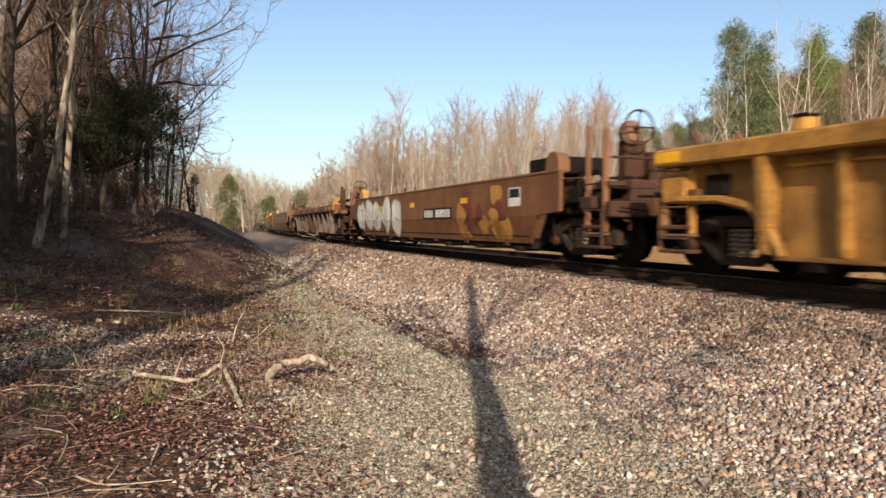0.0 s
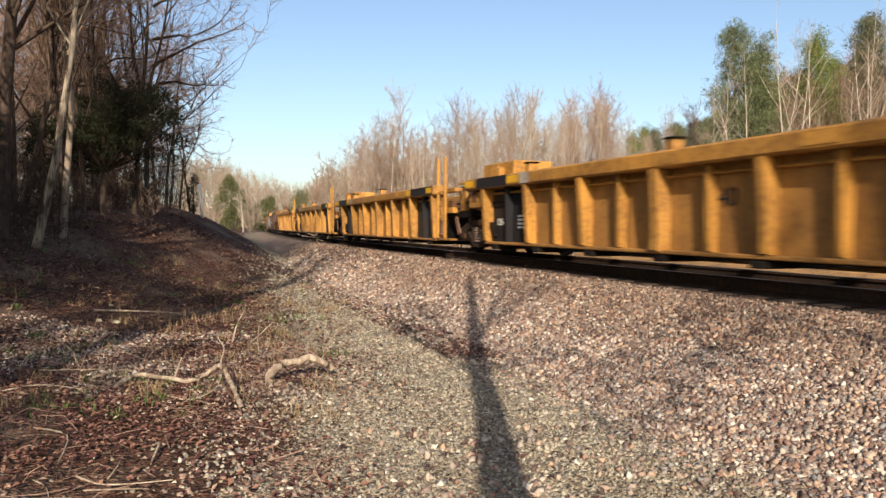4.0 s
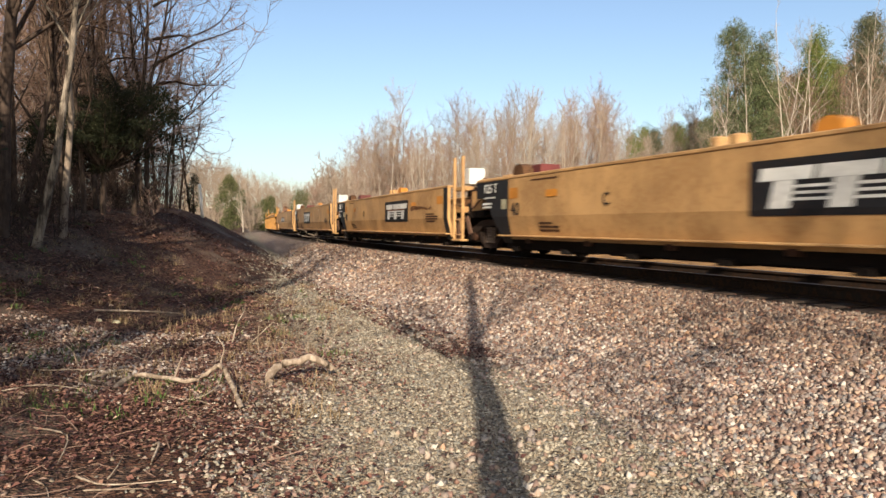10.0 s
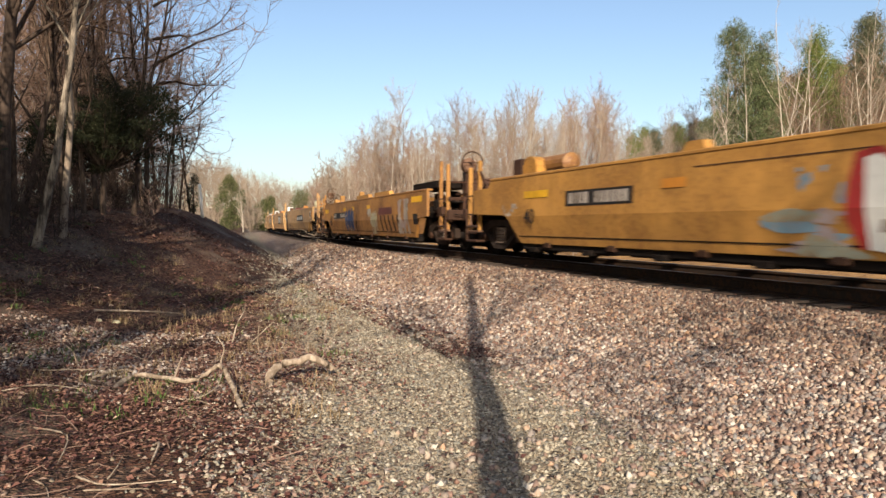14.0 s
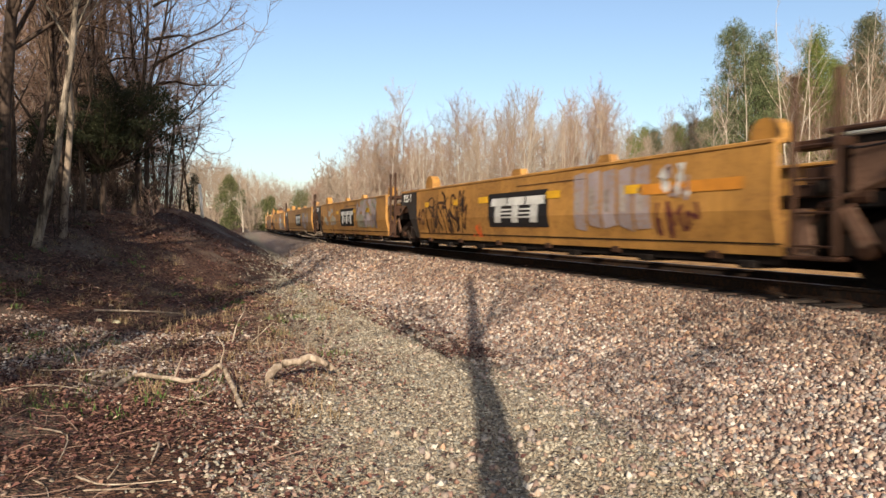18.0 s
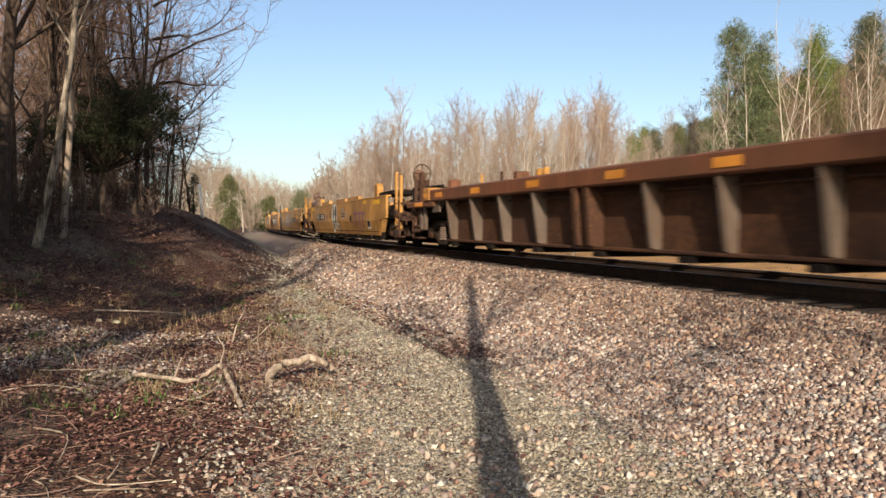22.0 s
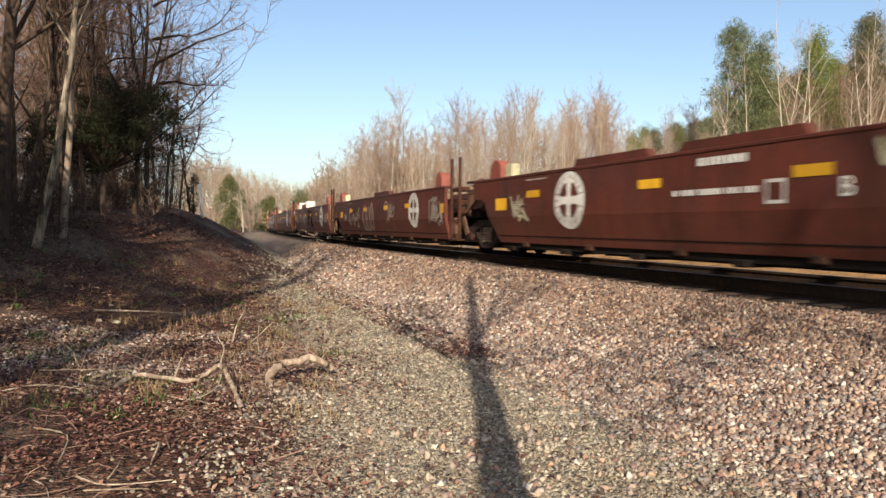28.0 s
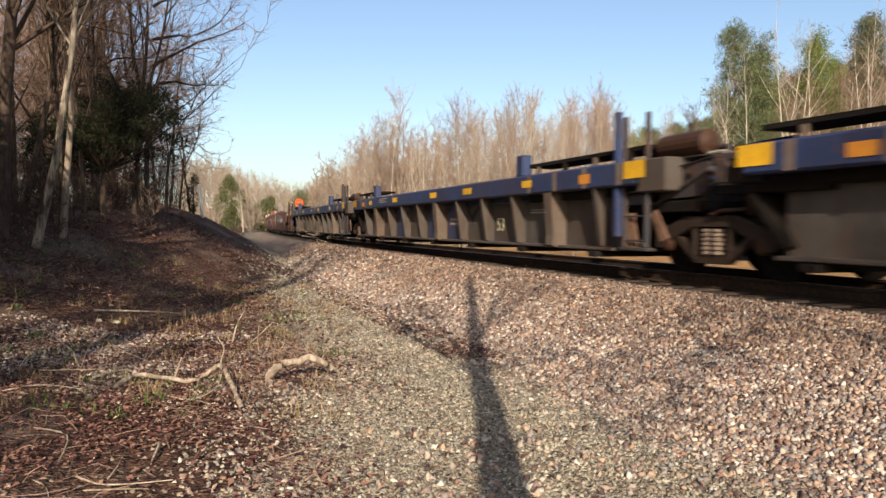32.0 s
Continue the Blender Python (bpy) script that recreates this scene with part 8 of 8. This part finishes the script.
    S.yellow(7.0, z=1.5, w=1.0, h=0.14)
    S.yellow(-5.1, z=1.5)
    S.yellow(-6.8, z=1.46, w=1.1, h=0.14)
    S.yellow(2.6, z=1.5, w=0.6, h=0.14, mat=GOLD)
    S.lines(2.2, 1.7, 1.0, 1.3, 3, UMBER)
    S.lines(-0.7, -1.4, 1.0, 1.2, 2, UMBER)
    S.patch(-0.4, -1.9, 0.6, 1.4, (GHOST,), 53, 6)
    S.polys("graffiti", [[(2.95, 1.1), (2.8, 1.22), (2.62, 1.12), (2.7, 0.98), (2.88, 0.98)]], PURPLE, 2)
    guide(u, 6.1, GOLD, 1.1, 1.64, 0.36, 0.55)
    guide(u, -6.0, GOLD, 1.1, 1.64, 0.5, 0.5)
    for x in (4.25, 0.6, -1.92):
        top_pod(u, x, x - 2.1, AMBER)
    box_on(u, "raised_cover", -8.2, -6.4, 0.4, 1.3, 1.66, 1.8, DARK_STEEL)
    # dark brown ribbed wagons
    for n in ("F1", "X1"):
        u = by[n][0]
        C, P = Side(u, 1.53), Side(u, 1.18)
        C.yellow(4.7, 2.0, -0.65, -3.0, -6.0, z=1.45, w=0.5, h=0.13, mat=ORANGE)
        for x, tall, m in ((6.9, 1.82, CHORD_RUST), (3.2, 1.78, CHORD_RUST), (-6.3, 1.95, AMBER_BROWN)):
            box_on(u, "guide_post", x - 0.09, x + 0.09, 1.0, 1.3, 1.60, tall, m)
        for x in (3.6, 3.9):
            box_on(u, "guide_post", x - 0.06, x + 0.06, 0.3, 0.42, 1.5, 1.92, GOLD)
        for s in (1, -1):
            box_on(u, "end_casting", s * 7.7, s * 8.16, 1.16, 1.56, 1.32, 1.66, AMBER_BROWN)
            box_on(u, "reflector", s * 7.9, s * 8.1, 1.5, 1.575, 1.38, 1.50, ORANGE)
            box_on(u, "reflector_band", s * 8.35, s * 8.95, 1.50, 1.54, 1.18, 1.29, ORANGE)
            box_on(u, "reflector", s * 6.78, s * 7.28, 1.50, 1.537, 1.38, 1.51, ORANGE)
            box_on(u, "end_beam", s * 7.5, s * 9.7, 1.2, 1.515, 1.16, 1.31, CHORD_RUST)
            for y in (1.2, 0.4, -1.2):
                part("end_railing", Geo().rod((s * 7.6, y, 1.70), (s * 10.0, y, 1.72), 0.05), DARK_STEEL, u)
            part("end_railing", Geo().rod((s * 8.3, 1.25, 1.46), (s * 10.0, 1.25, 1.5), 0.03), END_RUST, u)
            part("hanger_post", Geo().box(min(s * 8.9, s * 9.0), max(s * 8.9, s * 9.0), 1.28, 1.38, 0.5, 2.15, 0.01), END_RUST, u)
            for x in (8.45, 8.75):
                part("hanger_post", Geo().box(min(s * x, s * x + s * 0.12), max(s * x, s * x + s * 0.12), 1.3, 1.4, 0.55, 1.2, 0.01), RIB_GREY, u)
            part("gusset", Geo().slab([(s * 7.2, 1.02), (s * 7.75, 1.02), (s * 7.65, 1.2), (s * 7.5, 1.34), (s * 7.3, 1.34)], 1.40, 1.44), RIB_GREY, u)
        part("side_wing", Geo().slab([(-6.78, 0.32), (-7.1, 0.42), (-7.2, 0.62), (-6.95, 1.12), (-6.78, 1.12)], 1.2, 1.25), RIB_GREY, u, "dusty grey-brown end web")
    # oxide-brown units
    for k in range(1, 6):
        u, _, L, _, front, rear = by[f"G{k}"]
        f, r = L / 2, -L / 2
        S = Side(u)
        if front == "joint":
            S.rect("load_plate", f - 1.3, f - 0.45, 1.27, 1.58, RED if k == 3 else BROWN, 2)
            if k == 3:
                S.text("125 T", f - 0.88, 1.42, 0.31, WHITE)
                S.rect("notice", f - 1.75, f - 1.6, 1.05, 1.5, GHOST, 2)
            S.rect("reflector", f - 1.8, f - 1.3, 0.98, 1.22, YELLOW, 3)
            S.lines(f - 2.05, f - 2.55, 0.87, 1.15, 6, GHOST)
            guide(u, f - 1.2, RED, 1.25, 1.64, 0.39, 0.5)
            box_on(u, "white_box", f - 1.8, f - 1.5, 1.2, 1.4, 1.64, 1.92, CREAM, "cream-white equipment box")
            box_on(u, "pipe_bracket", f - 1.2, f - 0.8, 0.6, 1.3, 1.64, 1.72, DARK_STEEL)
        else:
            S.rect("reflector", 6.45, 7.0, 1.0, 1.23, YELLOW, 3)
            S.lines(6.9, 6.3, 1.28, 1.5, 3, GHOST)
            guide(u, 5.2, BROWN, 1.15, 1.64, 0.4, 0.6)
            part("air_tank", Geo().lathe([(-0.85, 0.06), (-0.78, 0.22), (0.78, 0.22), (0.85, 0.06)], (3.4, 0.7, 1.86), "x", 16), END_BROWN, u, "dark brown air tank")
            box_on(u, "brake_valve", 4.55, 4.9, 0.75, 1.1, 1.66, 1.98, RED)
            part("train_line_pipe", Geo().tube([(5.8, 1.0, 1.7), (4.2, 1.0, 1.72), (2.2, 1.02, 1.7)], 0.03), DARK_STEEL, u)
        if rear == "joint":
            guide(u, r + 2.25, RED, 1.25, 1.64, 0.38, 0.46)
            box_on(u, "end_cabinet", r + 0.3, r + 1.0, -1.1, 1.0, 1.02, 1.6, DARK_STEEL)
            S.lines(r + 2.75, r + 2.15, 0.78, 1.2, 7, GHOST)
            S.rect("reflector", r + 1.75, r + 2.0, 0.98, 1.22, YELLOW, 3)
        S.lines(f - 2.6, f - 3.4, 1.5, 1.55, 1, GHOST)
        if k in (2, 4):
            top_pod(u, 1.0, -1.0, BROWN)
    S = Side(by["G1"][0])
    S.bubbles(5.6, 2.3, 0.36, 1.6, BLACK, WHITE, 71, 5, 1, "large black graffiti with white outlines", 0.075)
    S.scribble(5.5, 2.5, 0.45, 1.5, WHITE, 171, 5, 0.04, 3.5)
    S.rect("number_panel", 2.4, 5.0, 0.88, 1.19, BROWN, 4)
    S.code(4.9, 4.05, 0.93, 1.14, (4,), WHITE, 6)
    S.code(3.75, 2.5, 0.93, 1.14, (6,), WHITE, 6)
    S.bubbles(2.2, -0.9, 0.36, 1.6, BLACK, WHITE, 72, 6, 1, "", 0.075)
    S.scribble(2.1, -0.8, 0.45, 1.5, WHITE, 172, 7, 0.045, 3.5)
    S.rect("number_panel", -1.8, 0.0, 1.0, 1.15, RED, 4)
    for x in (-0.7, -1.9):
        S.polys("graffiti", [[(x, 1.55), (x - 0.95, 1.6), (x - 1.35, 1.6), (x - 1.1, 0.34), (x - 0.4, 0.34), (x - 0.75, 0.85), (x - 0.1, 0.8)]], BLACK, 1, "tall black graffiti strokes")
        S.polys("graffiti", [[(x - 0.05, 1.58), (x - 0.35, 1.6), (x - 0.15, 1.1), (x - 0.4, 1.0), (x + 0.05, 0.8)], [(x - 0.5, 0.36), (x - 0.85, 0.36), (x - 1.0, 1.1), (x - 0.6, 0.8)]], WHITE, 2, "tall white graffiti strokes")
    S.rect("graffiti", -3.5, -3.4, 0.34, 1.6, WHITE, 2)
    S.wheel_emblem(-4.2, 1.11, 0.98)
    S.yellow(4.1, 1.9, -0.3, -2.4, -4.95, z=1.25)
    S = Side(by["G2"][0])
    S.text("E", 3.3, 1.06, 0.32, WHITE)
    S.yellow(5.05, 2.72, 0.56, -1.33, z=1.245)
    S.wheel_emblem(-3.1, 1.1, 0.98)
    S.lines(0.96, 0.17, 1.47, 1.54, 1, GHOST)
    S.scribble(4.9, 3.6, 0.6, 1.58, GHOST, 73, 2, 0.05)
    S.scribble(2.7, 2.1, 0.42, 1.55, GHOST, 74, 2, 0.05)
    S = Side(by["G3"][0])
    S.yellow(4.1, 1.72, -0.24, -2.4, z=1.24)
    S.scribble(3.9, 2.9, 0.38, 1.6, GHOST, 75, 3, 0.06, 2, "white spray-painted strokes")
    S.scribble(2.9, 1.5, 0.38, 1.6, GHOST, 76, 4, 0.06)
    S.scribble(0.9, -1.2, 0.5, 1.5, DARK_STEEL, 77, 3, 0.12)
    S.wheel_emblem(-4.0, 1.1, 0.98)
    u = by["G3"][0]
    for x in (5.35, 2.35):
        box_on(u, "white_box", x - 0.14, x + 0.14, 0.9, 1.4, 1.60, 2.04, WHITE, "white end plate")
    part("red_beam", Geo().box(2.5, 5.2, 0.95, 1.3, 1.66, 1.92, 0.03), RED, u, "faded red beam carried on the wagon")
    S = Side(by["G4"][0])
    S.yellow(4.6, 2.2, -0.6, -3.0, z=1.24)
    S.wheel_emblem(-3.6, 1.1, 0.98)
    S.scribble(4.9, 3.2, 0.6, 1.4, GHOST, 78, 4, 0.05)
    S.bubbles(2.6, 1.0, 0.45, 1.45, BROWN, GHOST, 79, 3, 2, "white outlined graffiti", 0.05)
    S.scribble(-0.4, -1.6, 0.7, 1.4, GHOST, 80, 3, 0.05)
    S.scribble(-5.0, -6.0, 0.6, 1.4, GHOST, 81, 4, 0.06)
    S = Side(by["G5"][0])
    S.wheel_emblem(4.73, 1.1, 0.98)
    S.yellow(2.57, -0.16, -2.85, 6.0, z=1.26)
    S.code(2.07, 0.58, 1.06, 1.135, (2, 5, 7, 4, 4), WHITE)
    S.code(1.6, 0.75, 1.43, 1.53, (9,), WHITE)
    S.rect("notice", 0.19, 0.48, 0.92, 1.2, WHITE, 1)
    S.rect("notice", 0.23, 0.44, 0.96, 1.16, BROWN, 2)
    S.text("B", -0.57, 1.06, 0.3, WHITE)
    S.scribble(-0.9, -1.85, 0.75, 1.52, CREAM, 82, 5, 0.05, 2, "pale yellow spray-painted tag")
    S.scribble(7.0, 6.2, 0.75, 1.3, CREAM, 83, 4, 0.045)
    S.code(-1.75, -2.5, 0.93, 1.17, (4,), WHITE)
    S.code(-2.75, -3.85, 0.93, 1.17, (6,), WHITE)
    S.lines(-4.6, -5.4, 0.5, 0.7, 3, GHOST)
    S.rect("reflector", -6.0, -5.5, 0.72, 0.92, YELLOW, 3)
    top_pod(by["G5"][0], -1.1, -3.15, BROWN)
    top_pod(by["G5"][0], 1.97, -0.1, BROWN)
    top_pod(by["G5"][0], 4.6, 2.6, BROWN)
    # orange brake wheel housing at the last brown unit's end
    u, _, L, *_ = by["G5"]
    c = Vector((-L / 2 + 0.74, 0.66, 2.26))
    rim = [c + Vector((0, 0.26 * math.cos(2 * math.pi * k / 18), 0.26 * math.sin(2 * math.pi * k / 18))) for k in range(19)]
    cover = part("brake_cover", Geo().tube(rim, 0.045, 6), SAFETY_ORANGE, u, "bright orange spoked brake wheel")
    for k in range(6):
        part("spoke", Geo().rod(c, rim[k * 3], 0.04), SAFETY_ORANGE, cover)
    part("hub", Geo().lathe([(-0.05, 0.05), (-0.03, 0.12), (0.05, 0.12), (0.08, 0.05)], tuple(c), "x", 14), SAFETY_ORANGE, cover)
    part("air_tank", Geo().lathe([(-0.95, 0.06), (-0.88, 0.25), (0.88, 0.25), (0.95, 0.06)], (-L / 2 + 1.6, 0.5, 1.93), "x", 16), END_BROWN, u, "large dark brown air tank")
    part("equipment_box", Geo().box(-L / 2 + 0.5, -L / 2 + 1.9, 0.55, 1.2, 1.02, 1.4, 0.03), END_BROWN, u)
    # navy-blue units
    for k in range(1, 4):
        u, _, L, _, front, rear = by[f"H{k}"]
        f, r = L / 2, -L / 2
        C, P = Side(u, 1.53), Side(u, 1.18)
        c = {22.5: 5.25, 19.9: 6.05, 22.4: 5.5}.get(L, 5.5)
        for j, x in enumerate([c - 0.13 - 1.53 * i for i in range(0, 8)]):
            if j in (1, 3, 4):
                P.rect("blue_panel", x - 1.28, x - 0.1, 0.34, 1.12, BLUE, 1, "navy-blue side panel")
        C.yellow(c - 2.6, c - 6.15, c - 8.5, z=1.45, w=0.52, h=0.14)
        C.lines(c - 0.75, c - 1.7, 1.4, 1.56, 3, GHOST)
        P.lines(c - 6.5, c - 7.4, 0.66, 0.88, 2, GHOST)
        P.lines(c - 11.0, c - 11.6, 0.9, 1.0, 2, GHOST)
        if k == 1:
            P.code(4.15, 3.55, 0.55, 0.85, (3,), GHOST)
            P.code(3.3, 2.2, 0.55, 0.85, (6,), GHOST)
        else:
            P.text("53", -3.55, 0.68, 0.4, CREAM)
            P.polys("emblem", [[(-1.25, 1.18), (-1.5, 1.14), (-1.9, 0.9), (-2.3, 1.14), (-2.54, 1.18), (-2.2, 0.98), (-1.95, 0.7), (-1.7, 0.98)]], BLACK, 2, "black bird-shaped emblem")
        # end walkways
        for s in (1, -1):
            e = f if s > 0 else -r
            end = front if s > 0 else rear
            o = 1.0 if end == "joint" else 2.1
            x0, x1 = s * (e - o), s * (c if s > 0 else e - 4.9)
            lo, hi = min(x0, x1), max(x0, x1)
            part("walkway", Geo().slab([(lo, 1.78), (hi, 1.78), (hi, 1.84), (lo, 1.84)], 0.75, 1.35), DARK_STEEL, u, "dark grating walkway")
            for t in range(4):
                x = lo + (hi - lo) * (t + 0.5) / 4
                box_on(u, "walkway_support", x - 0.05, x + 0.05, 1.28, 1.36, 1.62, 1.79, RIB_GREY if t % 2 else DARK_STEEL)
                C.rect("grey_stripe", x - 0.07, x + 0.07, 1.27, 1.60, SPRING, 2)
            box_on(u, "guide_post", (x1 - 0.14), (x1 + 0.14), 1.3, 1.5, 1.62, 2.03, BLUE)
            C.yellow(x0 - s * 0.1, z=1.48, w=0.52, h=0.25)
            C.yellow(x0 - s * 1.45, z=1.42, w=0.34, h=0.15, mat=ORANGE)
            C.yellow(x1 + s * 0.4, z=1.45, w=0.4, h=0.13)
            part("end_beam", Geo().box(min(x0, x1), max(x0, x1), 1.05, 1.3, 1.12, 1.27, 0.02), DARK_STEEL, u)
        if rear == "joint":
            part("corner_post", Geo().box(r + 1.58, r + 1.68, 1.40, 1.5, 0.5, 2.38), END_BLUE if k == 1 else BLUE, u, "tall corner post")
            part("side_plate", Geo().slab([(r + 1.25, 0.33), (r + 1.9, 0.33), (r + 1.9, 0.85), (r + 1.7, 0.85)], 1.2, 1.26), GREY_PANEL, u)
            part("air_tank", Geo().lathe([(-0.5, 0.06), (-0.45, 0.17), (0.45, 0.17), (0.5, 0.06)], (r + 0.5, 1.1, 1.79), "x", 16), END_RUST, u, "brown air tank")
            box_on(u, "end_casting", r + 0.5, r + 1.15, 0.8, 1.45, 1.15, 1.62, GREY_PANEL)


decorate()


# ---- motion of the train ----
def unit_pose(s_mid, L):
    a, b = on_line(s_mid + L / 2), on_line(s_mid - L / 2)
    d = a - b
    return Matrix.Translation((a + b) / 2) @ Matrix.Rotation(math.atan2(d.y, d.x), 4, "Z")


def motions():
    middle = {}
    for unit, s0, L, style, front, rear in TRAIN:
        walk(unit, [(float(t), unit_pose(s0 + SPEED * t, L)) for t in range(0, 33)])
        middle[unit] = s0
    # wheels turn while they pass the camera
    step = 1.0 / FPS
    for w, unit, x in SPINNING:
        s0 = middle[unit] + x
        f0, f1 = int(max(0.0, (2.0 - s0) / SPEED) / step), int(min(32.0, (30.0 - s0) / SPEED) / step)
        if f1 <= 0 or f0 >= 960 or f1 <= f0:
            continue
        base = w.location.copy()
        turn = SPEED * step / WHEEL_R
        ks = list(range(f0, f1 + 1))
        rows = [(k * step, Matrix.Translation(base) @ Matrix.Rotation(turn * (k - f0), 4, "Y")) for k in ks]
        if f0 > 0:
            rows.insert(0, (0.0, rows[0][1]))
        if f1 < 960:
            rows.append((32.0, rows[-1][1]))
        walk(w, rows)


motions()
